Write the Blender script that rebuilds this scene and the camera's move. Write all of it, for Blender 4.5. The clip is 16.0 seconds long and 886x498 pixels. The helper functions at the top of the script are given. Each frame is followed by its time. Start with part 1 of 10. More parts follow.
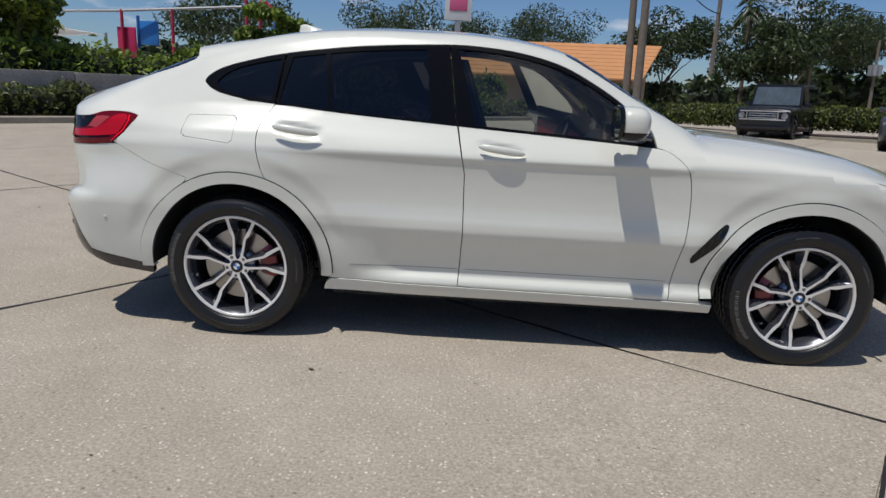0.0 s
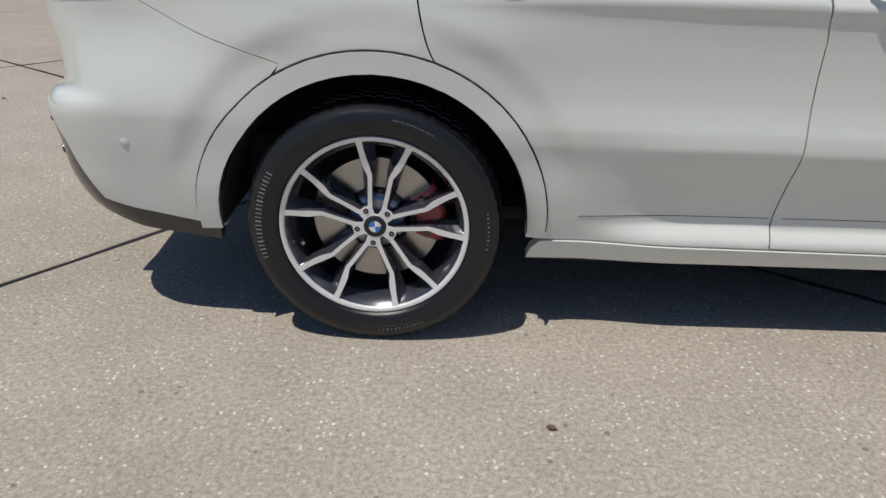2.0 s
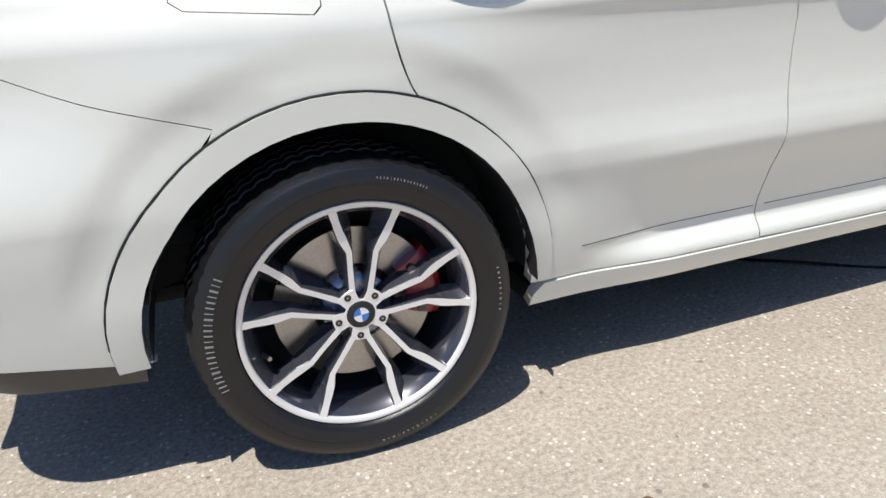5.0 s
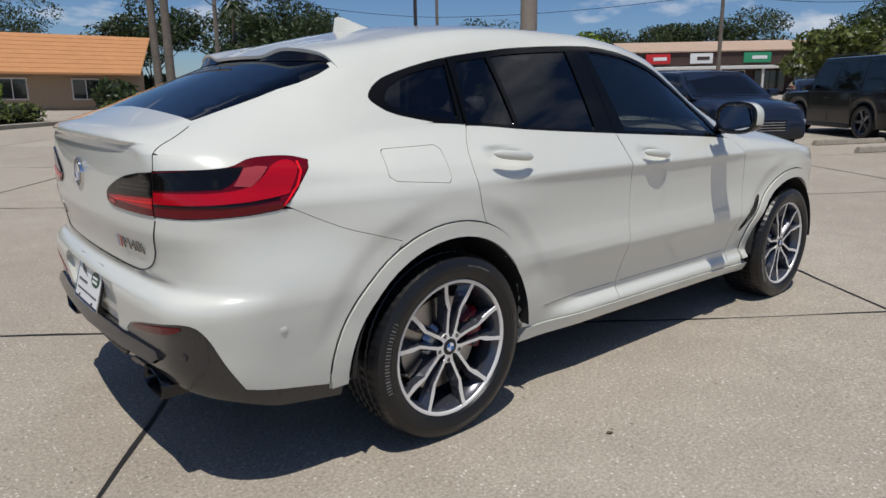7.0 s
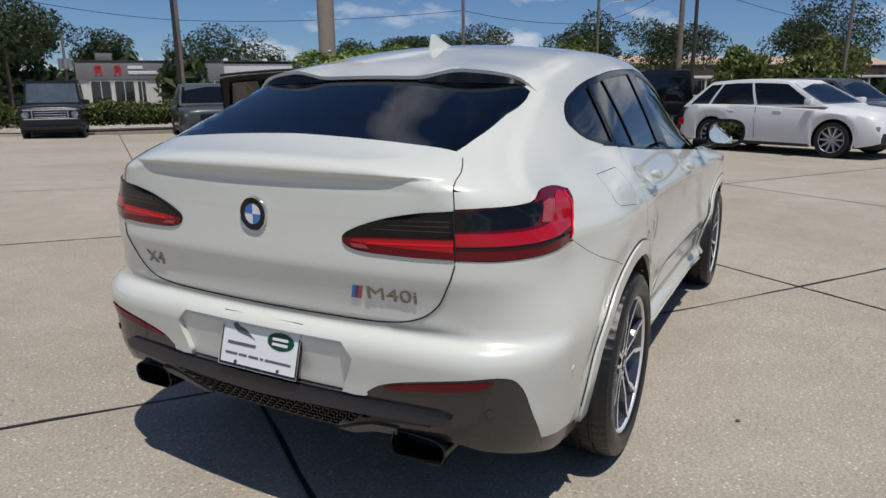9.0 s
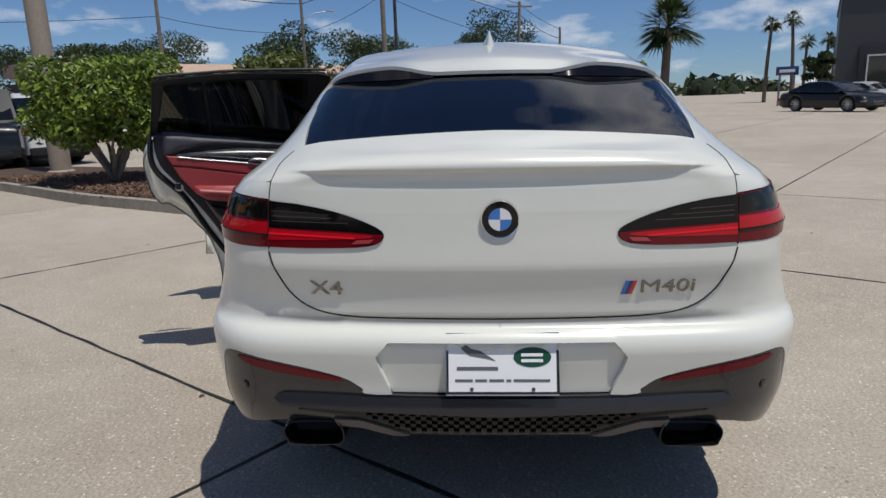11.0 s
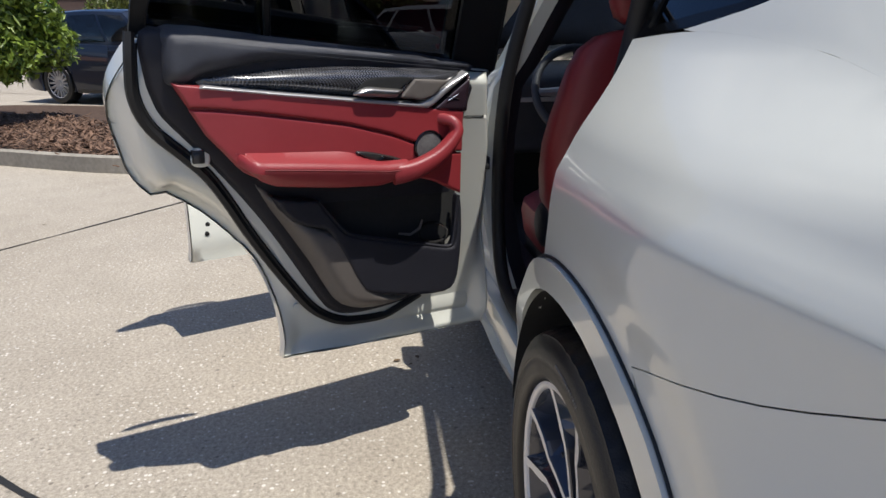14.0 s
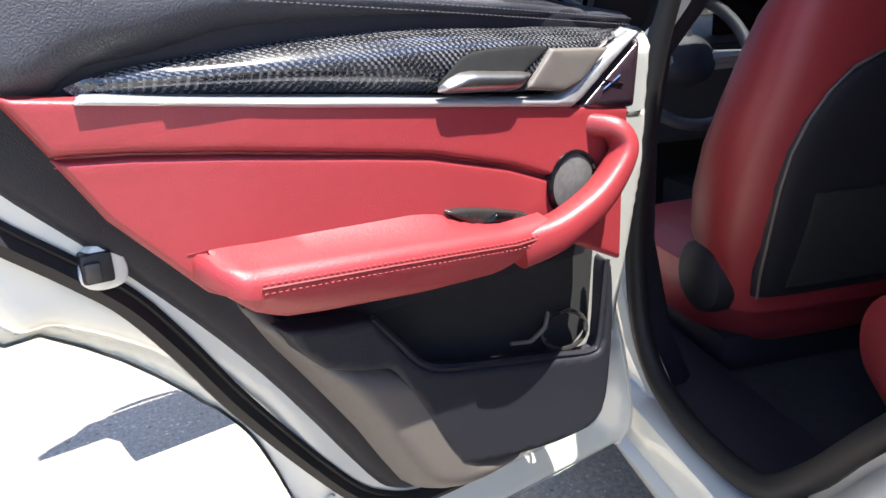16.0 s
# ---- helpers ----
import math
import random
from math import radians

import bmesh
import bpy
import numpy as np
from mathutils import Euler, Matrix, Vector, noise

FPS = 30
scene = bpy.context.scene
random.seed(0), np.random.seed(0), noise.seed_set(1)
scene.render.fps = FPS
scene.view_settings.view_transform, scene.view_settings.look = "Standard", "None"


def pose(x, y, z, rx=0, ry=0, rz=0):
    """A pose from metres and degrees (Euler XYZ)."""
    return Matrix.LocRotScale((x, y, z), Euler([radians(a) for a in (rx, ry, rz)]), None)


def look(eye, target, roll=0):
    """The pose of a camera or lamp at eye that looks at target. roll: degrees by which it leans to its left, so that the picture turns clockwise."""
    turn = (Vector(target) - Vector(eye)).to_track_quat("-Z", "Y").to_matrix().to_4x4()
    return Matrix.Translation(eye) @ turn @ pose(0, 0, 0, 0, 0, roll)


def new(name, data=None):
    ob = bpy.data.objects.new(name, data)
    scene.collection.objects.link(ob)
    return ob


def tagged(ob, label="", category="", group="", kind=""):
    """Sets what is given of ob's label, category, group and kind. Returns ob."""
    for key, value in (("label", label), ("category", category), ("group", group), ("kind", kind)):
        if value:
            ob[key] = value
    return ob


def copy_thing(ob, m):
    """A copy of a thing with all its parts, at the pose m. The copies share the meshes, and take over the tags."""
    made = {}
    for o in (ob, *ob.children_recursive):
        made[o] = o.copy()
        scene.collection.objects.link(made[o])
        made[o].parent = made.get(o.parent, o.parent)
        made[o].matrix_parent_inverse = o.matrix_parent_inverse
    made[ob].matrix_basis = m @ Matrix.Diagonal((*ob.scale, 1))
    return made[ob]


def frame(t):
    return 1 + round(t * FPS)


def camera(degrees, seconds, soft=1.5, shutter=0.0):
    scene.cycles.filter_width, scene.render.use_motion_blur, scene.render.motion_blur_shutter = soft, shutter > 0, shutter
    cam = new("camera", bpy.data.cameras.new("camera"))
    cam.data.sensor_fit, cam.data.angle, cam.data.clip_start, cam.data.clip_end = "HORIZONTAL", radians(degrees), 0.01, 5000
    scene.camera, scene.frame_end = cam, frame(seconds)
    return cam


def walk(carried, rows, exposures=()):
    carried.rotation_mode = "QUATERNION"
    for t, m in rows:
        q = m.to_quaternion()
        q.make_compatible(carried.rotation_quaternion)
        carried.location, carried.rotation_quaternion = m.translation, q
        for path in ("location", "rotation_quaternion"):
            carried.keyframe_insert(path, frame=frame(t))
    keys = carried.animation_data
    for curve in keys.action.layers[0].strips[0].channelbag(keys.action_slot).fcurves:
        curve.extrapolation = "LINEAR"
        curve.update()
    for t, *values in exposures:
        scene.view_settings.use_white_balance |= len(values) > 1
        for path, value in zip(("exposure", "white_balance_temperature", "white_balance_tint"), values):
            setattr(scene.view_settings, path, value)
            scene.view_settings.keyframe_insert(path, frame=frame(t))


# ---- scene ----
cam = camera(67.0, 16.0)
PATH = [
    (0, (1.168, -4.215, 1.323), (1.105, -2.273, 0.848), 2.8),
    (0.5, (0.781, -3.904, 1.349), (0.771, -1.991, 0.767), 4.1),
    (1, (0.534, -3.54, 1.292), (0.551, -1.663, 0.601), 2.2),
    (1.5, (0.373, -3.103, 1.231), (0.354, -1.263, 0.447), 0.8),
    (2, (0.209, -2.672, 1.126), (0.195, -0.864, 0.272), 1.6),
    (2.5, (0.143, -2.293, 1.012), (0.125, -0.543, 0.045), -0.1),
    (3, (0.074, -1.956, 0.951), (0.07, -0.238, -0.072), -1.2),
    (3.5, (0.042, -1.697, 0.904), (0.045, 0.001, -0.153), -1.4),
    (4, (0.007, -1.698, 0.91), (0.067, 0.001, -0.145), -1.4),
    (4.5, (-0.054, -1.957, 0.968), (0.323, -0.223, 0.046), 0.3),
    (4.7, (-0.109, -2.071, 1.007), (0.355, -0.326, 0.147), -1.6),
    (6.8, (-1.476, -2.806, 1.336), (-0.251, -1.3, 0.854), 0.7),
    (7, (-1.588, -2.731, 1.314), (-0.32, -1.253, 0.856), 0.3),
    (7.5, (-1.853, -2.474, 1.351), (-0.455, -1.106, 0.934), 0.6),
    (8, (-2.156, -2.19, 1.357), (-0.614, -0.983, 0.955), -0.6),
    (8.2, (-2.264, -2.088, 1.359), (-0.684, -0.93, 0.955), -0.4),
    (8.5, (-2.388, -1.862, 1.355), (-0.751, -0.78, 0.967), -0.0),
    (9, (-2.512, -1.437, 1.359), (-0.782, -0.531, 0.928), 0.5),
    (9.2, (-2.592, -1.293, 1.348), (-0.811, -0.485, 0.93), 0.5),
    (11.3, (-2.807, 0.285, 1.303), (-0.85, 0.324, 0.893), -0.2),
    (11.5, (-2.71, 0.42, 1.279), (-0.752, 0.439, 0.87), 0.9),
    (12, (-2.424, 0.699, 1.265), (-0.477, 0.616, 0.815), 0.7),
    (12.5, (-2.075, 0.954, 1.245), (-0.14, 0.825, 0.758), 0.5),
    (13, (-1.636, 1.082, 1.221), (0.291, 0.92, 0.709), -0.7),
    (13.5, (-1.289, 1.172, 1.202), (0.631, 0.962, 0.681), 0.7),
    (14, (-0.929, 1.256, 1.196), (0.965, 1.029, 0.596), -0.9),
    (14.5, (-0.533, 1.301, 1.17), (1.351, 1.097, 0.531), -2.8),
    (15, (-0.28, 1.336, 1.16), (1.604, 1.196, 0.505), -4.8),
    (15.5, (-0.106, 1.394, 1.147), (1.776, 1.197, 0.501), -4.7),
    (16, (-0.011, 1.402, 1.143), (1.855, 1.083, 0.498), -4.8),
]
EXPOSURE = [(0, 0.0), (2.5, 0.05), (3.0, 0.1), (3.5, 0.3), (4.0, 0.65), (4.5, 0.78), (4.9, 0.72), (5.8, 0.2), (6.6, 0.0), (9.5, 0.0), (11.5, 0.08), (13.0, 0.26), (14.0, 0.6), (14.5, 0.97), (15.0, 1.58), (15.5, 2.03), (16.0, 2.27)]
walk(cam, [(t, look(eye, target, roll)) for t, eye, target, roll in PATH], [(t, stops, 6420, 10) for t, stops in EXPOSURE])

# ---- world and light ----
SUN_DIR = Vector((-0.262, -0.268, 1.0)).normalized()
world = bpy.data.worlds.new("sky")
scene.world = world
world.use_nodes = True
wn, wl = world.node_tree.nodes, world.node_tree.links
wn.clear()
w_out, w_bg = wn.new("ShaderNodeOutputWorld"), wn.new("ShaderNodeBackground")
w_sky = wn.new("ShaderNodeTexSky")
w_sky.sky_type, w_sky.sun_disc = "NISHITA", False
w_sky.sun_elevation = math.asin(SUN_DIR.z)
w_sky.sun_rotation = math.atan2(SUN_DIR.x, SUN_DIR.y)
w_sky.air_density, w_sky.dust_density, w_sky.ozone_density = 0.9, 0.25, 2.5
w_bg.inputs["Strength"].default_value = 0.100
# fair-weather clouds laid on a flat layer over the place
w_co, w_sep = wn.new("ShaderNodeTexCoord"), wn.new("ShaderNodeSeparateXYZ")
wl.new(w_co.outputs["Generated"], w_sep.inputs[0])


def w_math(op, a, b=None, c=None):
    n = wn.new("ShaderNodeMath")
    n.operation = op
    for i, v in enumerate((a, b, c)):
        if v is None:
            continue
        if isinstance(v, (int, float)):
            n.inputs[i].default_value = v
        else:
            wl.new(v, n.inputs[i])
    return n.outputs[0]


w_h = w_math("ADD", w_math("MAXIMUM", w_sep.outputs[2], 0.0), 0.26)
w_cmb = wn.new("ShaderNodeCombineXYZ")
wl.new(w_math("DIVIDE", w_sep.outputs[0], w_h), w_cmb.inputs[0])
wl.new(w_math("DIVIDE", w_sep.outputs[1], w_h), w_cmb.inputs[1])
w_no = wn.new("ShaderNodeTexNoise")
w_no.inputs["Scale"].default_value, w_no.inputs["Detail"].default_value, w_no.inputs["Roughness"].default_value = 1.55, 9.0, 0.55
wl.new(w_cmb.outputs[0], w_no.inputs["Vector"])
w_ramp = wn.new("ShaderNodeValToRGB")
w_ramp.color_ramp.elements[0].position, w_ramp.color_ramp.elements[1].position = 0.535, 0.66
wl.new(w_no.outputs["Fac"], w_ramp.inputs[0])
w_mix = wn.new("ShaderNodeMixRGB")
wl.new(w_math("MULTIPLY", w_ramp.outputs["Color"], 0.8), w_mix.inputs[0])
w_tint = wn.new("ShaderNodeMixRGB")
w_tint.blend_type = "MULTIPLY"
w_tint.inputs[0].default_value = 1.0
w_tint.inputs[2].default_value = (0.46, 0.575, 0.74, 1)
wl.new(w_sky.outputs[0], w_tint.inputs[1])
wl.new(w_tint.outputs[0], w_mix.inputs[1])
w_mix.inputs[2].default_value = (7.6, 7.6, 7.8, 1)
wl.new(w_mix.outputs[0], w_bg.inputs["Color"])
wl.new(w_bg.outputs[0], w_out.inputs[0])

sun = new("sun", bpy.data.lights.new("sun", "SUN"))
sun.data.energy, sun.data.angle, sun.data.color = 3.5, radians(0.55), (1.0, 0.955, 0.88)
sun.matrix_world = look(SUN_DIR * 60, (0, 0, 0))


# ---- materials ----
def mat(name, base, rough=0.5, metal=0.0, coat=0.0, noise_amt=0.0, noise_scale=8.0, bump=0.0, bump_scale=60.0, spec=0.5, **kw):
    """A principled material with colour variation at two scales and fine relief, in metres."""
    m = bpy.data.materials.new(name)
    m.use_nodes = True
    nt = m.node_tree
    p = nt.nodes["Principled BSDF"]
    p.inputs["Base Color"].default_value = (*base, 1)
    p.inputs["Roughness"].default_value = rough
    p.inputs["Metallic"].default_value = metal
    p.inputs["Coat Weight"].default_value = coat
    p.inputs["Coat Roughness"].default_value = kw.get("coat_rough", 0.03)
    p.inputs["Specular IOR Level"].default_value = spec
    if "emit" in kw:
        p.inputs["Emission Color"].default_value = (*kw["emit"], 1)
        p.inputs["Emission Strength"].default_value = kw.get("emit_strength", 1.0)
    co = nt.nodes.new("ShaderNodeTexCoord")
    if noise_amt:
        n1, n2 = nt.nodes.new("ShaderNodeTexNoise"), nt.nodes.new("ShaderNodeTexNoise")
        n1.inputs["Scale"].default_value, n2.inputs["Scale"].default_value = noise_scale, noise_scale * 9
        n1.inputs["Detail"].default_value = n2.inputs["Detail"].default_value = 4
        nt.links.new(co.outputs["Object"], n1.inputs["Vector"])
        nt.links.new(co.outputs["Object"], n2.inputs["Vector"])
        add = nt.nodes.new("ShaderNodeMath")
        add.operation = "ADD"
        nt.links.new(n1.outputs["Fac"], add.inputs[0])
        nt.links.new(n2.outputs["Fac"], add.inputs[1])
        mr = nt.nodes.new("ShaderNodeMapRange")
        mr.inputs["From Min"].default_value, mr.inputs["From Max"].default_value = 0.6, 1.4
        mr.inputs["To Min"].default_value, mr.inputs["To Max"].default_value = 1 - noise_amt, 1 + noise_amt
        nt.links.new(add.outputs[0], mr.inputs["Value"])
        mul = nt.nodes.new("ShaderNodeVectorMath")
        mul.operation = "SCALE"
        mul.inputs[0].default_value = base
        nt.links.new(mr.outputs[0], mul.inputs["Scale"])
        nt.links.new(mul.outputs[0], p.inputs["Base Color"])
    if bump:
        nb, b = nt.nodes.new("ShaderNodeTexNoise"), nt.nodes.new("ShaderNodeBump")
        nb.inputs["Scale"].default_value, nb.inputs["Detail"].default_value = bump_scale, 5
        b.inputs["Strength"].default_value, b.inputs["Distance"].default_value = bump, 0.004
        nt.links.new(co.outputs["Object"], nb.inputs["Vector"])
        nt.links.new(nb.outputs["Fac"], b.inputs["Height"])
        nt.links.new(b.outputs[0], p.inputs["Normal"])
    return m


def glass_mat(name, tint, gloss=0.03, ior_gain=1.0):
    """Tinted pane: lets tinted light straight through and mirrors by Fresnel."""
    m = bpy.data.materials.new(name)
    m.use_nodes = True
    nt = m.node_tree
    nt.nodes.clear()
    o, mx = nt.nodes.new("ShaderNodeOutputMaterial"), nt.nodes.new("ShaderNodeMixShader")
    tr, gl, fr = nt.nodes.new("ShaderNodeBsdfTransparent"), nt.nodes.new("ShaderNodeBsdfGlossy"), nt.nodes.new("ShaderNodeFresnel")
    tr.inputs[0].default_value = (*tint, 1)
    gl.inputs["Roughness"].default_value = gloss
    gl.inputs["Color"].default_value = (1, 1, 1, 1)
    fr.inputs["IOR"].default_value = 1.55
    g = nt.nodes.new("ShaderNodeMath")
    g.operation, g.use_clamp = "MULTIPLY", True
    g.inputs[1].default_value = ior_gain
    nt.links.new(fr.outputs[0], g.inputs[0])
    nt.links.new(g.outputs[0], mx.inputs[0])
    nt.links.new(tr.outputs[0], mx.inputs[1])
    nt.links.new(gl.outputs[0], mx.inputs[2])
    nt.links.new(mx.outputs[0], o.inputs[0])
    return m


PAINT = mat("white_paint", (0.665, 0.67, 0.605), rough=0.30, coat=1.0, noise_amt=0.012, noise_scale=3.0, coat_rough=0.025)
FRAME_BLACK = mat("black_window_frame", (0.004, 0.004, 0.004), rough=0.10, spec=0.22)
GLOSS_BLACK = mat("gloss_black", (0.005, 0.005, 0.006), rough=0.08, spec=0.4)
TRIM_BLACK = mat("satin_black_plastic", (0.012, 0.012, 0.013), rough=0.45, noise_amt=0.15, bump=0.15, bump_scale=900)
GREY_TRIM = mat("dark_grey_gloss", (0.026, 0.025, 0.024), rough=0.25, coat=0.5, noise_amt=0.1)
WELL = mat("wheel_well_liner", (0.014, 0.014, 0.014), rough=0.9, noise_amt=0.3)
RUBBER = mat("tyre_rubber", (0.007, 0.007, 0.008), rough=0.36, spec=0.5, noise_amt=0.3, noise_scale=14, bump=0.2, bump_scale=300)
SEAL = mat("door_seal_rubber", (0.007, 0.007, 0.008), rough=0.6, noise_amt=0.2)
MACHINED = mat("machined_alloy", (0.78, 0.765, 0.74), rough=0.32, metal=0.3, noise_amt=0.03)
GUNMETAL = mat("gunmetal_paint", (0.060, 0.062, 0.076), rough=0.24, metal=0.45, coat=0.9)
BELL_METAL = mat("polished_dark_bell", (0.24, 0.25, 0.29), rough=0.2, metal=1.0)
STEEL = mat("brushed_steel", (0.42, 0.40, 0.38), rough=0.34, metal=1.0, noise_amt=0.15, noise_scale=20)
DARK_STEEL = mat("dark_cast_metal", (0.10, 0.095, 0.09), rough=0.55, metal=0.8, noise_amt=0.25)
CHROME = mat("chrome", (0.75, 0.75, 0.76), rough=0.06, metal=1.0)
CALIPER = mat("red_caliper_paint", (0.24, 0.005, 0.012), rough=0.3, coat=0.6)
TAIL_RED = mat("red_lens", (0.42, 0.003, 0.012), rough=0.10, spec=0.3, coat=0.3, noise_amt=0.05)
TAIL_DEEP = mat("deep_red_lens", (0.12, 0.002, 0.007), rough=0.10, spec=0.25, coat=0.2)
TAIL_BAR = mat("bright_red_lens_bar", (0.80, 0.01, 0.02), rough=0.15, spec=0.25, coat=0.1)
TAIL_SMOKE = mat("smoked_lens", (0.005, 0.0045, 0.005), rough=0.06, spec=0.3, coat=0.1)
LEATHER = mat("red_leather", (0.262, 0.029, 0.034), rough=0.42, noise_amt=0.06, bump=0.14, bump_scale=520)
LEATHER_D = mat("red_leather_seam", (0.16, 0.012, 0.014), rough=0.6)
BLACK_LEATHER = mat("black_grained_vinyl", (0.040, 0.042, 0.052), rough=0.45, noise_amt=0.12, bump=0.4, bump_scale=500)
CARPET = mat("black_carpet", (0.026, 0.026, 0.029), rough=0.95, noise_amt=0.4, noise_scale=60, bump=0.6, bump_scale=700)
HARD_PLASTIC = mat("hard_black_plastic", (0.018, 0.018, 0.024), rough=0.5, spec=0.3, noise_amt=0.1, bump=0.3, bump_scale=700)
GREY_PLASTIC = mat("warm_grey_plastic", (0.115, 0.100, 0.088), rough=0.5, noise_amt=0.08, bump=0.25, bump_scale=700)
SATIN_ALLOY = mat("satin_alloy_trim", (0.48, 0.47, 0.47), rough=0.32, metal=0.55)
HEADLINER = mat("black_headliner", (0.02, 0.02, 0.022), rough=0.95)
PLATE_WHITE = mat("plate_white", (0.75, 0.76, 0.76), rough=0.35, noise_amt=0.02)
PLATE_GREEN = mat("badge_green", (0.005, 0.06, 0.03), rough=0.4)
PRINT_GREY = mat("print_grey", (0.10, 0.11, 0.11), rough=0.5)
BLUE_ENAMEL = mat("blue_enamel", (0.012, 0.16, 0.50), rough=0.12, coat=1.0)
WHITE_ENAMEL = mat("white_enamel", (0.75, 0.75, 0.76), rough=0.12, coat=1.0)
RED_ENAMEL = mat("red_enamel", (0.5, 0.01, 0.02), rough=0.15, coat=1.0)
NAVY_ENAMEL = mat("navy_enamel", (0.006, 0.02, 0.13), rough=0.15, coat=1.0)
LIGHT_BLUE = mat("light_blue_enamel", (0.02, 0.14, 0.50), rough=0.15, coat=1.0)
TINT_DARK = glass_mat("privacy_glass", (0.032, 0.033, 0.036), 0.0, 1.1)
TINT_FRONT = glass_mat("front_door_glass", (0.42, 0.47, 0.44), 0.0, 1.2)
CLEAR = glass_mat("clear_glass", (0.75, 0.8, 0.78), 0.0, 1.1)
MIRROR = mat("mirror_glass", (0.8, 0.82, 0.84), rough=0.01, metal=1.0)


def carbon_mat():
    """Twill carbon weave under a clear coat: two crossed band patterns steer base colour and gloss."""
    m = mat("carbon_fibre", (0.02, 0.02, 0.022), rough=0.25, coat=1.0)
    nt = m.node_tree
    p = nt.nodes["Principled BSDF"]
    co = nt.nodes.new("ShaderNodeTexCoord")
    ch = nt.nodes.new("ShaderNodeTexWave")
    ch.wave_type, ch.bands_direction = "BANDS", "DIAGONAL"
    ch.inputs["Scale"].default_value = 75
    ch2 = nt.nodes.new("ShaderNodeTexChecker")
    ch2.inputs["Scale"].default_value = 260
    nt.links.new(co.outputs["Object"], ch.inputs["Vector"])
    nt.links.new(co.outputs["Object"], ch2.inputs["Vector"])
    mx = nt.nodes.new("ShaderNodeMath")
    mx.operation = "MULTIPLY"
    nt.links.new(ch.outputs["Fac"], mx.inputs[0])
    nt.links.new(ch2.outputs["Fac"], mx.inputs[1])
    cr = nt.nodes.new("ShaderNodeValToRGB")
    cr.color_ramp.elements[0].color, cr.color_ramp.elements[1].color = (0.012, 0.012, 0.014, 1), (0.15, 0.15, 0.16, 1)
    nt.links.new(mx.outputs[0], cr.inputs[0])
    nt.links.new(cr.outputs[0], p.inputs["Base Color"])
    return m


CARBON = carbon_mat()


# ---- mesh helpers ----
def part(name, bm, material, parent=None, label="", smooth=True, group=""):
    me = bpy.data.meshes.new(name)
    bm.to_mesh(me)
    bm.free()
    for m_ in material if isinstance(material, (list, tuple)) else [material]:
        me.materials.append(m_)
    if smooth:
        me.shade_smooth()
        me.set_sharp_from_angle(angle=radians(38))
    ob = new(name, me)
    if parent:
        ob.parent = parent
    return tagged(ob, label=label, group=group)


def empty(name, m=None, label="", category="", group="", kind=""):
    ob = new(name)
    ob.empty_display_size = 0.2
    if m is not None:
        ob.matrix_world = m
    return tagged(ob, label, category, group, kind)


def box_bm(x0, x1, y0, y1, z0, z1, bevel=0.0, seg=2, bm=None):
    own = bm or bmesh.new()
    r = bmesh.ops.create_cube(own, size=1.0)
    for v in r["verts"]:
        v.co = Vector(((x0 + x1) / 2 + v.co.x * (x1 - x0), (y0 + y1) / 2 + v.co.y * (y1 - y0), (z0 + z1) / 2 + v.co.z * (z1 - z0)))
    if bevel:
        es = list({e for v in r["verts"] for e in v.link_edges})
        bmesh.ops.bevel(own, geom=es, offset=bevel, segments=seg, affect="EDGES", profile=0.6)
    return own


def cyl_bm(r0, r1, h, seg=24, m=None, bevel=0.0, bm=None):
    """A cone or cylinder along its own z from 0 to h, set by the matrix m."""
    own = bm or bmesh.new()
    r = bmesh.ops.create_cone(own, cap_ends=True, segments=seg, radius1=r0, radius2=max(r1, 1e-4), depth=h)
    bmesh.ops.translate(own, verts=r["verts"], vec=(0, 0, h / 2))
    if bevel:
        es = [e for e in {e for v in r["verts"] for e in v.link_edges} if len(e.link_faces) == 2 and e.calc_face_angle(0) > 0.8]
        g = bmesh.ops.bevel(own, geom=es, offset=bevel, segments=2, affect="EDGES")
        vs = list({v for v in r["verts"] if v.is_valid} | set(g["verts"]))
    else:
        vs = r["verts"]
    if m is not None:
        bmesh.ops.transform(own, matrix=m, verts=vs)
    return own


def lathe_bm(profile, seg=64, m=None, close=False):
    """Turns (r, h) pairs about the z axis."""
    bm = bmesh.new()
    rings = []
    for r, h in profile:
        rings.append([bm.verts.new((r * math.cos(2 * math.pi * i / seg), r * math.sin(2 * math.pi * i / seg), h)) for i in range(seg)])
    pairs = list(zip(rings[:-1], rings[1:])) + ([(rings[-1], rings[0])] if close else [])
    for a, b in pairs:
        for i in range(seg):
            j = (i + 1) % seg
            bm.faces.new((a[i], a[j], b[j], b[i]))
    if m is not None:
        bm.transform(m)
    bmesh.ops.recalc_face_normals(bm, faces=bm.faces)
    return bm


